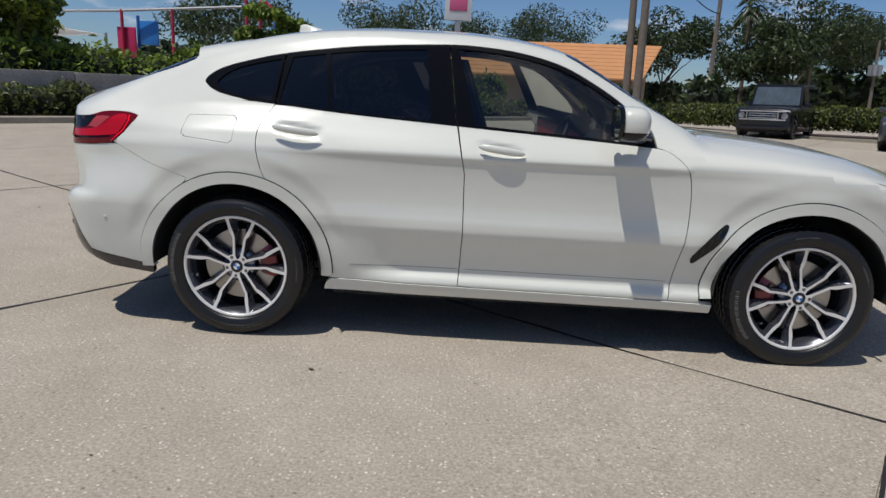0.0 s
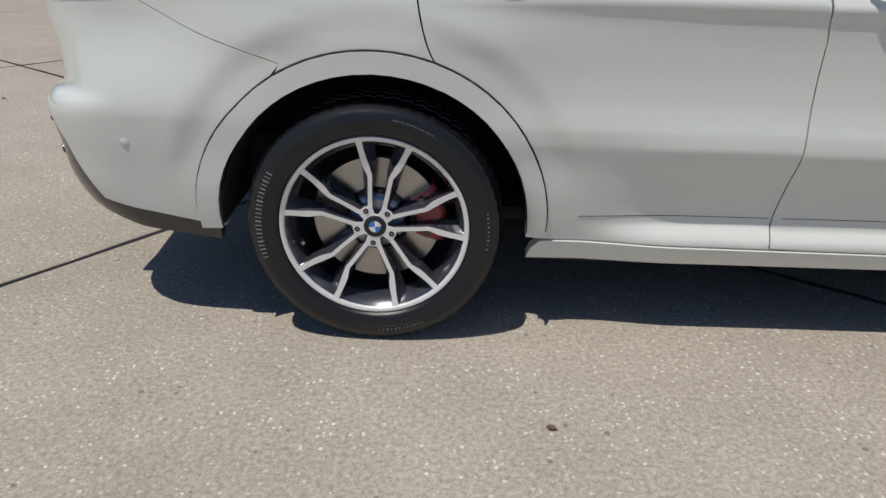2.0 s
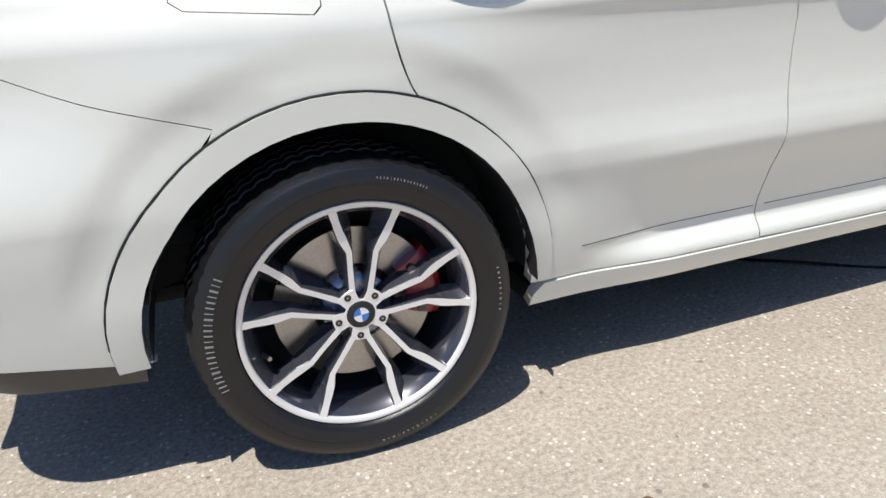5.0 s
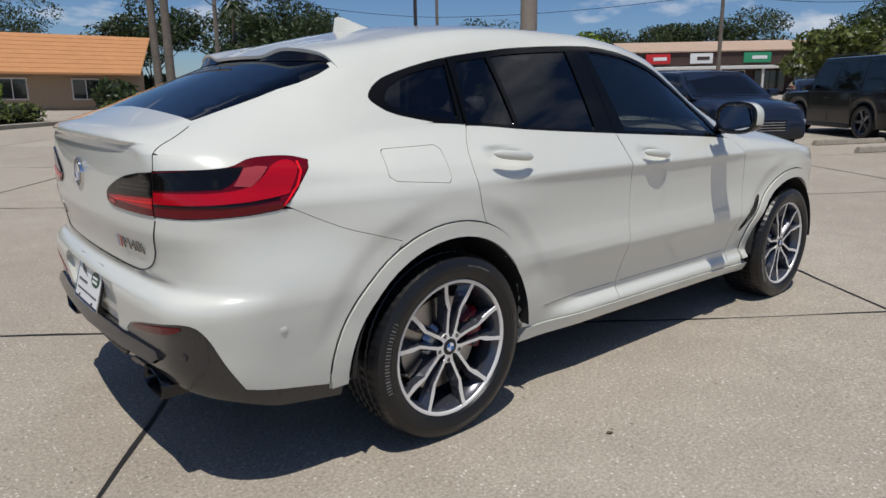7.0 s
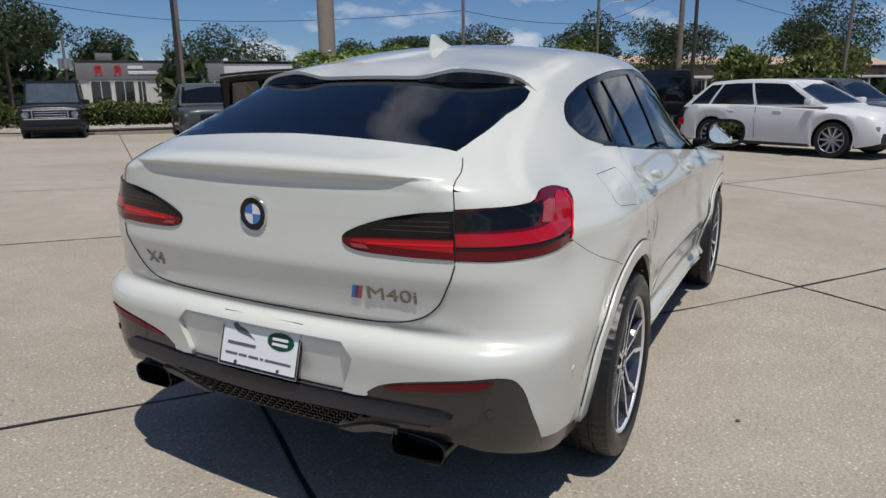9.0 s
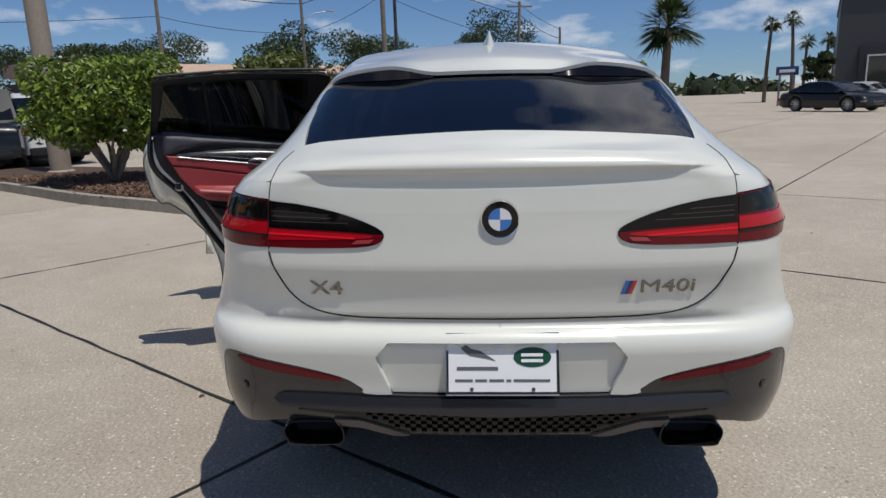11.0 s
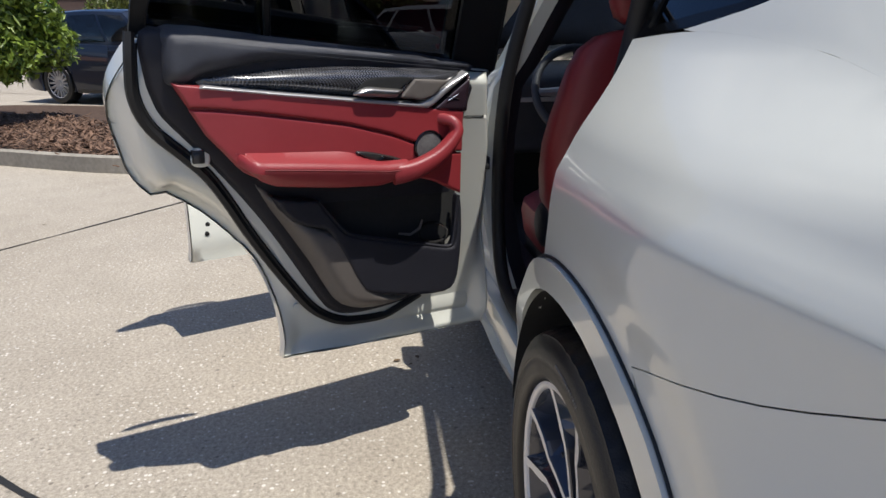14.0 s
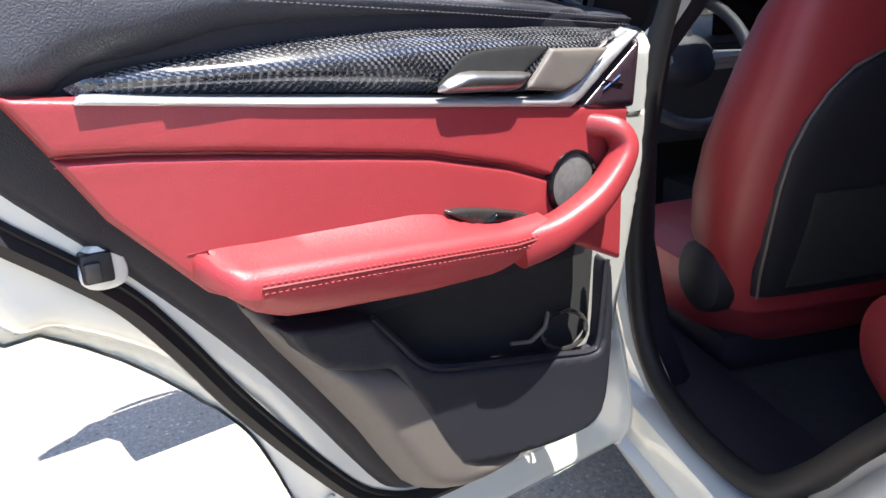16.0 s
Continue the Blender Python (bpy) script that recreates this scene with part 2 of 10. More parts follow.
def tube_bm(points, radius, seg=8, bm=None, cap=True):
    """A round bar along points; radius is one number or one for each point."""
    own = bm or bmesh.new()
    pts = [Vector(p) for p in points]
    n = len(pts)
    radii = [radius] * n if isinstance(radius, (int, float)) else list(radius)
    rings, side = [], None
    for i, p in enumerate(pts):
        d = (pts[min(i + 1, n - 1)] - pts[max(i - 1, 0)]).normalized()
        if side is None:
            side = d.orthogonal().normalized()
        side = (side - d * side.dot(d)).normalized()
        up = d.cross(side)
        rings.append([own.verts.new(p + (side * math.cos(2 * math.pi * k / seg) + up * math.sin(2 * math.pi * k / seg)) * radii[i]) for k in range(seg)])
    for a, b in zip(rings[:-1], rings[1:]):
        for k in range(seg):
            j = (k + 1) % seg
            own.faces.new((a[k], a[j], b[j], b[k]))
    if cap:
        own.faces.new(rings[0][::-1])
        own.faces.new(rings[-1])
    return own


def pchip(pairs):
    """A smooth curve through (u, v) pairs that never overshoots."""
    xs, ys = np.array([p[0] for p in pairs], float), np.array([p[1] for p in pairs], float)
    h, d = np.diff(xs), np.diff(ys) / np.diff(xs)
    m = np.zeros(len(xs))
    for i in range(1, len(xs) - 1):
        if d[i - 1] * d[i] > 0:
            w1, w2 = 2 * h[i] + h[i - 1], h[i] + 2 * h[i - 1]
            m[i] = (w1 + w2) / (w1 / d[i - 1] + w2 / d[i])
    m[0], m[-1] = d[0], d[-1]

    def f(u):
        u = np.clip(np.asarray(u, float), xs[0], xs[-1])
        i = np.clip(np.searchsorted(xs, u) - 1, 0, len(h) - 1)
        t = (u - xs[i]) / h[i]
        return (ys[i] * (1 + 2 * t) * (1 - t) ** 2 + m[i] * h[i] * t * (1 - t) ** 2 + ys[i + 1] * t * t * (3 - 2 * t) + m[i + 1] * h[i] * t * t * (t - 1))

    return f


def spline(points, n=8, closed=False):
    """A denser polyline through points, rounded (Catmull-Rom)."""
    p = [np.array(q, float) for q in points]
    out, m = [], len(p)
    for i in range(m if closed else m - 1):
        a, b = p[i], p[(i + 1) % m]
        a0 = p[i - 1] if (closed or i > 0) else a
        b1 = p[(i + 2) % m] if (closed or i + 2 < m) else b
        for k in range(n):
            t = k / n
            out.append(0.5 * (2 * a + (b - a0) * t + (2 * a0 - 5 * a + 4 * b - b1) * t * t + (3 * a - a0 - 3 * b + b1) * t**3))
    if not closed:
        out.append(p[-1])
    return out


def smooth01(a, b, u):
    t = np.clip((np.asarray(u, float) - a) / (b - a), 0, 1)
    return t * t * (3 - 2 * t)


# ---- the white coupe SUV: x forward from the rear axle, y to its left, z up ----
WHEELBASE, HUB_Z = 2.864, 0.365
CAR = empty("suv_car", label="glossy white coupe SUV parked with two doors wide open", category="car")

roof_z = pchip([(-1.05, 1.19), (-0.97, 1.203), (-0.90, 1.22), (-0.83, 1.243), (-0.60, 1.338), (-0.36, 1.437), (-0.2, 1.50), (0.0, 1.552), (0.21, 1.592), (0.45, 1.618), (0.75, 1.63), (1.04, 1.629), (1.33, 1.61), (1.51, 1.583), (1.66, 1.545), (1.82, 1.465), (2.0, 1.355), (2.25, 1.205), (2.36, 1.145), (2.5, 1.135), (2.75, 1.118), (3.05, 1.085), (3.35, 1.02), (3.55, 0.95), (3.75, 0.84)])
crown = pchip([(-1.0, 0.07), (-0.5, 0.12), (0.2, 0.14), (1.4, 0.14), (1.9, 0.12), (2.4, 0.05), (3.7, 0.10)])
belt_z = pchip([(-2.0, 1.125), (-0.75, 1.125), (-0.45, 1.14), (-0.25, 1.18), (0.0, 1.20), (0.18, 1.19), (0.5, 1.163), (1.1, 1.127), (1.87, 1.084), (2.2, 1.062), (2.6, 1.03), (3.1, 0.97), (3.5, 0.88), (3.8, 0.80)])
top_w = pchip([(-1.0, 0.60), (-0.83, 0.60), (-0.6, 0.606), (-0.3, 0.604), (0.0, 0.592), (0.4, 0.604), (1.0, 0.617), (1.6, 0.612), (2.0, 0.640), (2.35, 0.69), (2.8, 0.72), (3.4, 0.66), (3.8, 0.6)])
side_w = pchip([(0.15, 0.80), (0.22, 0.842), (0.27, 0.874), (0.31, 0.889), (0.32, 0.891), (0.332, 0.889), (0.362, 0.868), (0.370, 0.861), (0.398, 0.859), (0.404, 0.8595), (0.43, 0.864), (0.47, 0.875), (0.52, 0.890), (0.565, 0.908), (0.60, 0.9195), (0.615, 0.9222), (0.65, 0.9205), (0.69, 0.9135), (0.74, 0.9075), (0.80, 0.9055), (0.87, 0.9075), (0.92, 0.912), (0.95, 0.917), (0.965, 0.922), (0.975, 0.9256), (0.985, 0.9265), (0.992, 0.924), (1.015, 0.911), (1.04, 0.895), (1.09, 0.862), (1.14, 0.830), (1.20, 0.792), (1.3, 0.74)])
side_full = pchip([(0.66, 0.9135), (0.74, 0.9165), (0.84, 0.920), (0.92, 0.9242), (0.955, 0.926), (0.98, 0.927), (0.992, 0.924), (1.015, 0.911), (1.04, 0.895), (1.09, 0.862), (1.14, 0.830), (1.20, 0.792), (1.3, 0.74)])
side_plain = pchip([(0.15, 0.80), (0.22, 0.835), (0.30, 0.858), (0.40, 0.878), (0.50, 0.893), (0.60, 0.9075), (0.66, 0.9135)])
plan_w = pchip([(-1.1, -0.035), (-0.7, 0.006), (-0.35, 0.016), (0.0, 0.016), (0.45, 0.004), (1.0, 0.0), (2.1, 0.0), (2.5, 0.012), (2.864, 0.018), (3.2, -0.01), (3.5, -0.07), (3.75, -0.16)])
rear_x = pchip([(0.15, -0.76), (0.27, -0.86), (0.33, -0.935), (0.40, -0.985), (0.47, -1.008), (0.55, -1.014), (0.61, -1.022), (0.65, -1.026), (0.685, -1.013), (0.70, -0.993), (0.713, -0.968), (0.722, -0.958), (0.74, -0.955), (0.77, -0.957), (0.82, -0.966), (0.87, -0.9795), (0.882, -0.982), (0.895, -0.983), (0.92, -0.982), (0.98, -0.9775), (1.035, -0.9745), (1.10, -0.9735), (1.15, -0.9745), (1.176, -0.979), (1.190, -0.981), (1.203, -0.979), (1.23, -0.955), (1.3, -0.93)])
tail_lip = pchip([(1.04, 0.0), (1.10, -0.004), (1.128, -0.0065), (1.146, -0.006), (1.153, -0.001), (1.157, 0.0075), (1.162, 0.0105), (1.170, 0.011), (1.180, 0.0095), (1.195, 0.006), (1.21, 0.003), (1.24, 0.0)])
front_x = pchip([(0.15, 3.52), (0.3, 3.66), (0.5, 3.735), (0.7, 3.735), (0.85, 3.70), (1.0, 3.6), (1.3, 3.4)])


def smax(a, b, k):
    h = np.maximum(k - np.abs(a - b), 0.0) / k
    return np.maximum(a, b) + h * h * k * 0.25


def side_half(x, z):
    """Half width of the flank at station x and height z."""
    zb = belt_z(x)
    zc = np.minimum(z, zb)
    low, high = smooth01(0.56, 0.88, x) * smooth01(2.75, 2.45, x), smooth01(0.12, 0.60, x) * smooth01(2.95, 2.45, x)
    doors = low + (high - low) * smooth01(0.5, 0.75, zc)
    plain = np.where(zc < 0.66, side_plain(np.minimum(zc, 0.66)), side_full(zc))
    w = side_w(zc) * doors + plain * (1 - doors) + plan_w(x)
    # haunches over the wheels, a hollow along the lower doors, the tail's taper
    for xw, amp in ((0.0, 0.026), (WHEELBASE, 0.03)):
        w = w + amp * np.exp(-(((x - xw) / 0.52) ** 2)) * smooth01(1.02, 0.86, zc) * smooth01(0.1, 0.4, zc)
    w = w + 0.012 * np.exp(-(((x - 0.05) / 0.45) ** 2)) * smooth01(0.95, 1.08, zc)
    w = w - 0.062 * smooth01(0.66, 0.92, zc) * (1 - 0.7 * smooth01(1.0, 1.1, zc)) * smooth01(-0.2, -0.66, x)
    for xw in (0.0, WHEELBASE):
        d = np.sqrt((x - xw) ** 2 + (z - HUB_Z) ** 2)
        w = w - 0.009 * smooth01(0.605, 0.53, d) * smooth01(0.45, 0.6, zc)
    w = w - 0.045 * smooth01(0.98, 1.16, zc) * smooth01(-0.02, -0.85, x)
    w = w - 0.038 * smooth01(1.04, 1.2, zc) * smooth01(0.45, -0.15, x) * smooth01(-0.75, -0.45, x)
    w = w - 0.10 * smooth01(1.0, 1.2, zc) * smooth01(2.2, 3.2, x)
    for hx, hz in ((0.311, 1.072), (1.325, 1.024)):
        w = w - 0.014 * np.exp(-(((x - hx) / 0.098) ** 4) - (((zc - hz + 0.012 * (x - hx) / 0.1) / 0.026) ** 4))
    tw = top_w(x)
    zt = roof_z(x) - crown(x) * tw * tw
    span = np.maximum(zt - zb, 0.03)
    t = np.clip((z - zb) / span, 0, 1.4)
    return w - np.maximum(w - tw, 0.02) * (0.86 * t + 0.14 * t * t)


def body_f(p):
    x, y, z = p[:, 0], np.abs(p[:, 1]), p[:, 2]
    side = y - side_half(x, z)
    corner = smooth01(0.6, 0.95, y)
    fuller = 0.026 * smooth01(0.715, 0.75, z) * (1 - np.minimum(y / 0.72, 1.0) ** 4)
    fuller = fuller + tail_lip(np.clip(z, 1.04, 1.24)) * smooth01(0.66, 0.50, y)
    rear = rear_x(z) - fuller + (0.075 + 0.05 * corner) * y * y - x
    front = x - (front_x(z) - 0.32 * y * y)
    top = (z - (roof_z(x) - crown(x) * y * y)) * 0.93
    f = smax(side, rear, 0.20)
    f = smax(f, front, 0.3)
    return smax(f, top, 0.055)


X0R, X0F, FAN_R = -0.35, 3.1, 0.8


def fan(st, z, sgn=-1):
    """Rays for the lower shell: straight out of the flank, fanning round the tail and nose. st runs along the length."""
    st, z = np.asarray(st, float), np.asarray(z, float)
    phi_r, phi_f = np.maximum(X0R - st, 0) / FAN_R, np.maximum(st - X0F, 0) / FAN_R
    o = np.stack([np.clip(st, X0R, X0F), 0 * z, z], -1)
    phi = np.maximum(phi_r, phi_f)
    d = np.stack([np.sin(phi_f) - np.sin(phi_r), sgn * np.cos(phi), 0 * z], -1)
    return o, d


def st_of(x, y):
    """The station of the fan at which a place lies."""
    return X0R - FAN_R * math.atan2(X0R - x, abs(y)) if x < X0R else x


def arc_up(x, th, sgn=-1):
    """Rays for the upper shell: in a cross-section, th from the belt line (0) up to the roof's middle (pi / 2)."""
    x, th = np.asarray(x, float), np.asarray(th, float)
    zb = belt_z(x)
    return np.stack([x, 0 * x, zb], -1), np.stack([0 * x, sgn * np.cos(th), np.sin(th)], -1)


def th_of(x, z):
    return math.atan2(z - float(belt_z(x)), float(side_half(np.array([x]), np.array([z]))[0]))


def gate_rays(y, ps, sgn=-1):
    """Rays for the tailgate: ps from below the horizontal, over the ducktail, up to the window's foot."""
    y, ps = np.asarray(y, float), np.asarray(ps, float)
    return np.stack([-0.58 + 0 * y, y, 1.0 + 0 * y], -1), np.stack([-np.cos(ps), 0 * y, np.sin(ps)], -1)


def shoot(o, d):
    lo, hi = np.zeros(len(o)), np.full(len(o), 2.4)
    for _ in range(34):
        mid = (lo + hi) / 2
        inside = body_f(o + d * mid[:, None]) < 0
        lo, hi = np.where(inside, mid, lo), np.where(inside, hi, mid)
    return o + d * lo[:, None]


def body_normal(p):
    e, g = 2e-3, []
    for k in range(3):
        dv = np.zeros(3)
        dv[k] = e
        g.append(body_f(p + dv) - body_f(p - dv))
    g = np.stack(g, -1)
    return g / np.maximum(np.linalg.norm(g, axis=1, keepdims=True), 1e-9)


def resample(loop, h):
    out, n = [], len(loop)
    for i in range(n):
        a, b = np.array(loop[i], float), np.array(loop[(i + 1) % n], float)
        k = max(1, int(np.linalg.norm(b - a) / h + 0.5))
        out += [a + (b - a) * j / k for j in range(k)]
    return np.array(out)


def inside_poly(pts, poly):
    x, y = pts[:, 0], pts[:, 1]
    inn = np.zeros(len(pts), bool)
    q = np.roll(poly, -1, axis=0)
    for (x1, y1), (x2, y2) in zip(poly, q):
        c = ((y1 > y) != (y2 > y)) & (x < (x2 - x1) * (y - y1) / (y2 - y1 + 1e-15) + x1)
        inn ^= c
    return inn


def edge_gap(pts, poly):
    q = np.roll(poly, -1, axis=0)
    best = np.full(len(pts), 1e9)
    for a, b in zip(poly, q):
        ab = b - a
        t = np.clip(((pts - a) @ ab) / max(ab @ ab, 1e-12), 0, 1)
        best = np.minimum(best, np.linalg.norm(pts - a - t[:, None] * ab, axis=1))
    return best


from mathutils.geometry import delaunay_2d_cdt


def flat_mesh(outer, holes=(), h=0.03, rows=(), margin=0.0):
    """Triangles that fill a plane outline, with its edges kept; rows of points run along the rim where it rounds over."""
    loops = [resample(l, h) for l in (outer, *holes)]
    pts, edges, base = [], [], 0
    for l in loops:
        pts.append(l)
        edges += [(base + i, base + (i + 1) % len(l)) for i in range(len(l))]
        base += len(l)
    lo, hi = loops[0].min(0), loops[0].max(0)
    gx, gy = np.meshgrid(np.arange(lo[0] + h / 2, hi[0], h), np.arange(lo[1] + h / 2, hi[1], h))
    gx[::2] += h / 2
    g = np.stack([gx.ravel(), gy.ravel()], -1)
    keep = inside_poly(g, loops[0])
    for l in loops[1:]:
        keep &= ~inside_poly(g, l)
    g = g[keep]
    for l in loops:
        if len(g):
            g = g[edge_gap(g, l) > 0.45 * h + (margin if len(rows) else 0.0)]
    pts += [r for r in rows if len(r)]
    allp = np.concatenate(pts + [g]) if len(g) else np.concatenate(pts)
    v, _, f, *_ = delaunay_2d_cdt([Vector(p) for p in allp.tolist()], edges, [], 1, 1e-6)
    v = np.array([tuple(p) for p in v])
    f = np.array(f)
    c = v[f].mean(1)
    ok = inside_poly(c, loops[0])
    for l in loops[1:]:
        ok &= ~inside_poly(c, l)
    return v, f[ok]


def skin(name, rays, outer, material, parent, holes=(), h=0.03, lift=0.0, lip=0.014, sides=(-1,), label="", squash=1.0, extra=None):
    """A panel: a plane outline laid on the body shell along rays, with a turned-in lip round its edges. squash stretches the outline's second axis while it is filled."""
    sc = np.array([1.0, squash])
    v, f = flat_mesh([np.array(p) * sc for p in outer], [[np.array(p) * sc for p in l] for l in holes], h)
    v = v / sc
    allv, allf, alln = [], [], []
    for sgn in sides:
        o, d = rays(v[:, 0], v[:, 1], sgn)
        p = shoot(o, d)
        n = body_normal(p)
        p = p + n * lift
        if extra is not None:
            p = extra(p, n)
        tri = p[f]
        fn = np.cross(tri[:, 1] - tri[:, 0], tri[:, 2] - tri[:, 0])
        ff = f if (fn * n[f[:, 0]]).sum() > 0 else f[:, ::-1]
        base = sum(len(a) for a in allv)
        # the rim's edges belong to one triangle
        cnt = {}
        for a, b, c in ff:
            for e in ((a, b), (b, c), (c, a)):
                k = (min(e), max(e))
                cnt[k] = None if k in cnt else e
        rim = [e for e in cnt.values() if e is not None]
        rv = sorted({i for e in rim for i in e})
        idx = {i: k for k, i in enumerate(rv)}
        low = p[rv] - n[rv] * lip
        allv += [p, p[rv], low]
        alln += [n, n[rv] * 0, n[rv] * 0]
        allf.append(ff + base)
        b1, b2 = base + len(p), base + len(p) + len(rv)
        sk = []
        for a, b in rim:
            sk += [(b1 + idx[b], b1 + idx[a], b2 + idx[a]), (b1 + idx[b], b2 + idx[a], b2 + idx[b])]
        allf.append(np.array(sk))
    vv, fl, nn = np.concatenate(allv), np.concatenate(allf), np.concatenate(alln)
    me = bpy.data.meshes.new(name)
    me.from_pydata(vv.tolist(), [], fl.tolist())
    me.materials.append(material)
    me.shade_smooth()
    me.normals_split_custom_set_from_vertices([tuple(q) for q in nn])
    ob = new(name, me)
    ob.parent = parent
    return tagged(ob, label=label)


def arc(cx, cz, r, a0, a1, n=20):
    return [(cx + r * math.cos(radians(a0 + (a1 - a0) * i / n)), cz + r * math.sin(radians(a0 + (a1 - a0) * i / n))) for i in range(n + 1)]


R_ARCH = 0.463
GAP = 0.0022

# outlines in the side view (x, z), shared by both flanks
REAR_DOOR_BACK = spline([(0.176, 1.187), (0.118, 1.08), (0.118, 0.97), (0.150, 0.85), (0.20, 0.79)], 6)
B_LINE = [(1.103, 1.128), (1.148, 0.90), (1.155, 0.60), (1.143, 0.318)]
A_LINE = spline([(2.085, 1.07), (2.145, 1.055), (2.225, 0.99), (2.258, 0.90), (2.268, 0.72), (2.245, 0.52), (2.222, 0.308)], 5)
SILL_TOP = pchip([(0.46, 0.322), (1.15, 0.315), (2.23, 0.306)])


def inset_x(line, dx):
    return [(p[0] + dx, p[1]) for p in line]


def door_outline(front):
    if front:
        low = [(x, float(SILL_TOP(x))) for x in np.linspace(2.222, 1.148, 12)]
        top = [(x, float(belt_z(x))) for x in np.linspace(1.105 + GAP, 2.085, 14)]
        return top + inset_x(A_LINE[1:], -GAP) + low[1:-1] + inset_x(B_LINE[::-1], GAP)[:-1]
    arch_side = arc(0, HUB_Z, R_ARCH + 0.030, 62, 0, 12)
    low = [(x, float(SILL_TOP(x))) for x in np.linspace(0.485, 1.144, 8)]
    top = [(x, float(belt_z(x))) for x in np.linspace(1.101 - GAP, 0.178, 12)]
    back = inset_x(REAR_DOOR_BACK, GAP)
    return top[:-1] + back[:-1] + arch_side + low + inset_x(B_LINE[::-1], -GAP)[:-1]


# tail lamps and rear openings, by station and height
S_GATE = st_of(-0.941, 0.643)
S_MID = X0R - FAN_R * math.pi / 2
LAMP = spline([(st_of(-0.528, 0.85), 1.100), (st_of(-0.60, 0.842), 1.114), (st_of(-0.71, 0.815), 1.112), (st_of(-0.775, 0.785), 1.088), (st_of(-0.90, 0.70), 1.080)], 4)
QUARTER_LAMP = LAMP + [(S_GATE + 0.0016, 1.076), (S_GATE + 0.0016, 0.944)] + spline([(st_of(-0.90, 0.74), 0.943), (st_of(-0.79, 0.825), 0.950), (st_of(-0.69, 0.862), 0.958), (st_of(-0.633, 0.876), 0.970), (st_of(-0.578, 0.868), 1.03), (st_of(-0.528, 0.852), 1.090)], 4)[:-1]
GATE_LAMP = [(S_GATE - 0.0016, 1.075)] + spline([(st_of(-0.955, 0.56), 1.067), (st_of(-0.97, 0.45), 1.045), (st_of(-0.985, 0.36), 1.012), (st_of(-0.988, 0.318), 0.985), (st_of(-0.987, 0.33), 0.958), (st_of(-0.98, 0.39), 0.945), (st_of(-0.96, 0.55), 0.942)], 4) + [(S_GATE - 0.0016, 0.943)]
SEAM = spline([(st_of(-0.234, 0.93), 0.815), (st_of(-0.445, 0.915), 0.882), (st_of(-0.637, 0.874), 0.972)], 5)

# gate's foot, by station
GATE_FOOT = spline([(S_GATE, 0.93), (st_of(-0.955, 0.636), 0.87), (st_of(-0.96, 0.617), 0.808), (st_of(-0.965, 0.56), 0.762), (st_of(-0.968, 0.45), 0.737), (st_of(-0.97, 0.3), 0.730), (S_MID, 0.727)], 5)
DIFF_TOP = spline([(st_of(-0.79, 0.86), 0.405), (st_of(-0.84, 0.84), 0.50), (st_of(-0.88, 0.82), 0.59), (st_of(-0.92, 0.79), 0.628), (st_of(-0.96, 0.68), 0.618), (st_of(-0.99, 0.46), 0.567), (st_of(-1.0, 0.40), 0.53), (st_of(-1.0, 0.355), 0.510), (S_MID, 0.508)], 4)

DLO = spline([(0.03, 1.203), (-0.12, 1.232), (-0.19, 1.266), (-0.208, 1.302), (-0.13, 1.360), (0.04, 1.412), (0.21, 1.449), (0.43, 1.481), (0.62, 1.502), (1.0, 1.526), (1.19, 1.525), (1.40, 1.503), (1.61, 1.45), (1.79, 1.362), (1.93, 1.272), (2.06, 1.165), (2.085, 1.075)], 4)


def up(points):
    return [(x, th_of(x, z)) for x, z in points]


def fan_x(st, z):
    o, d = fan([st], [z], 1)
    return float(shoot(o, d)[0, 0])


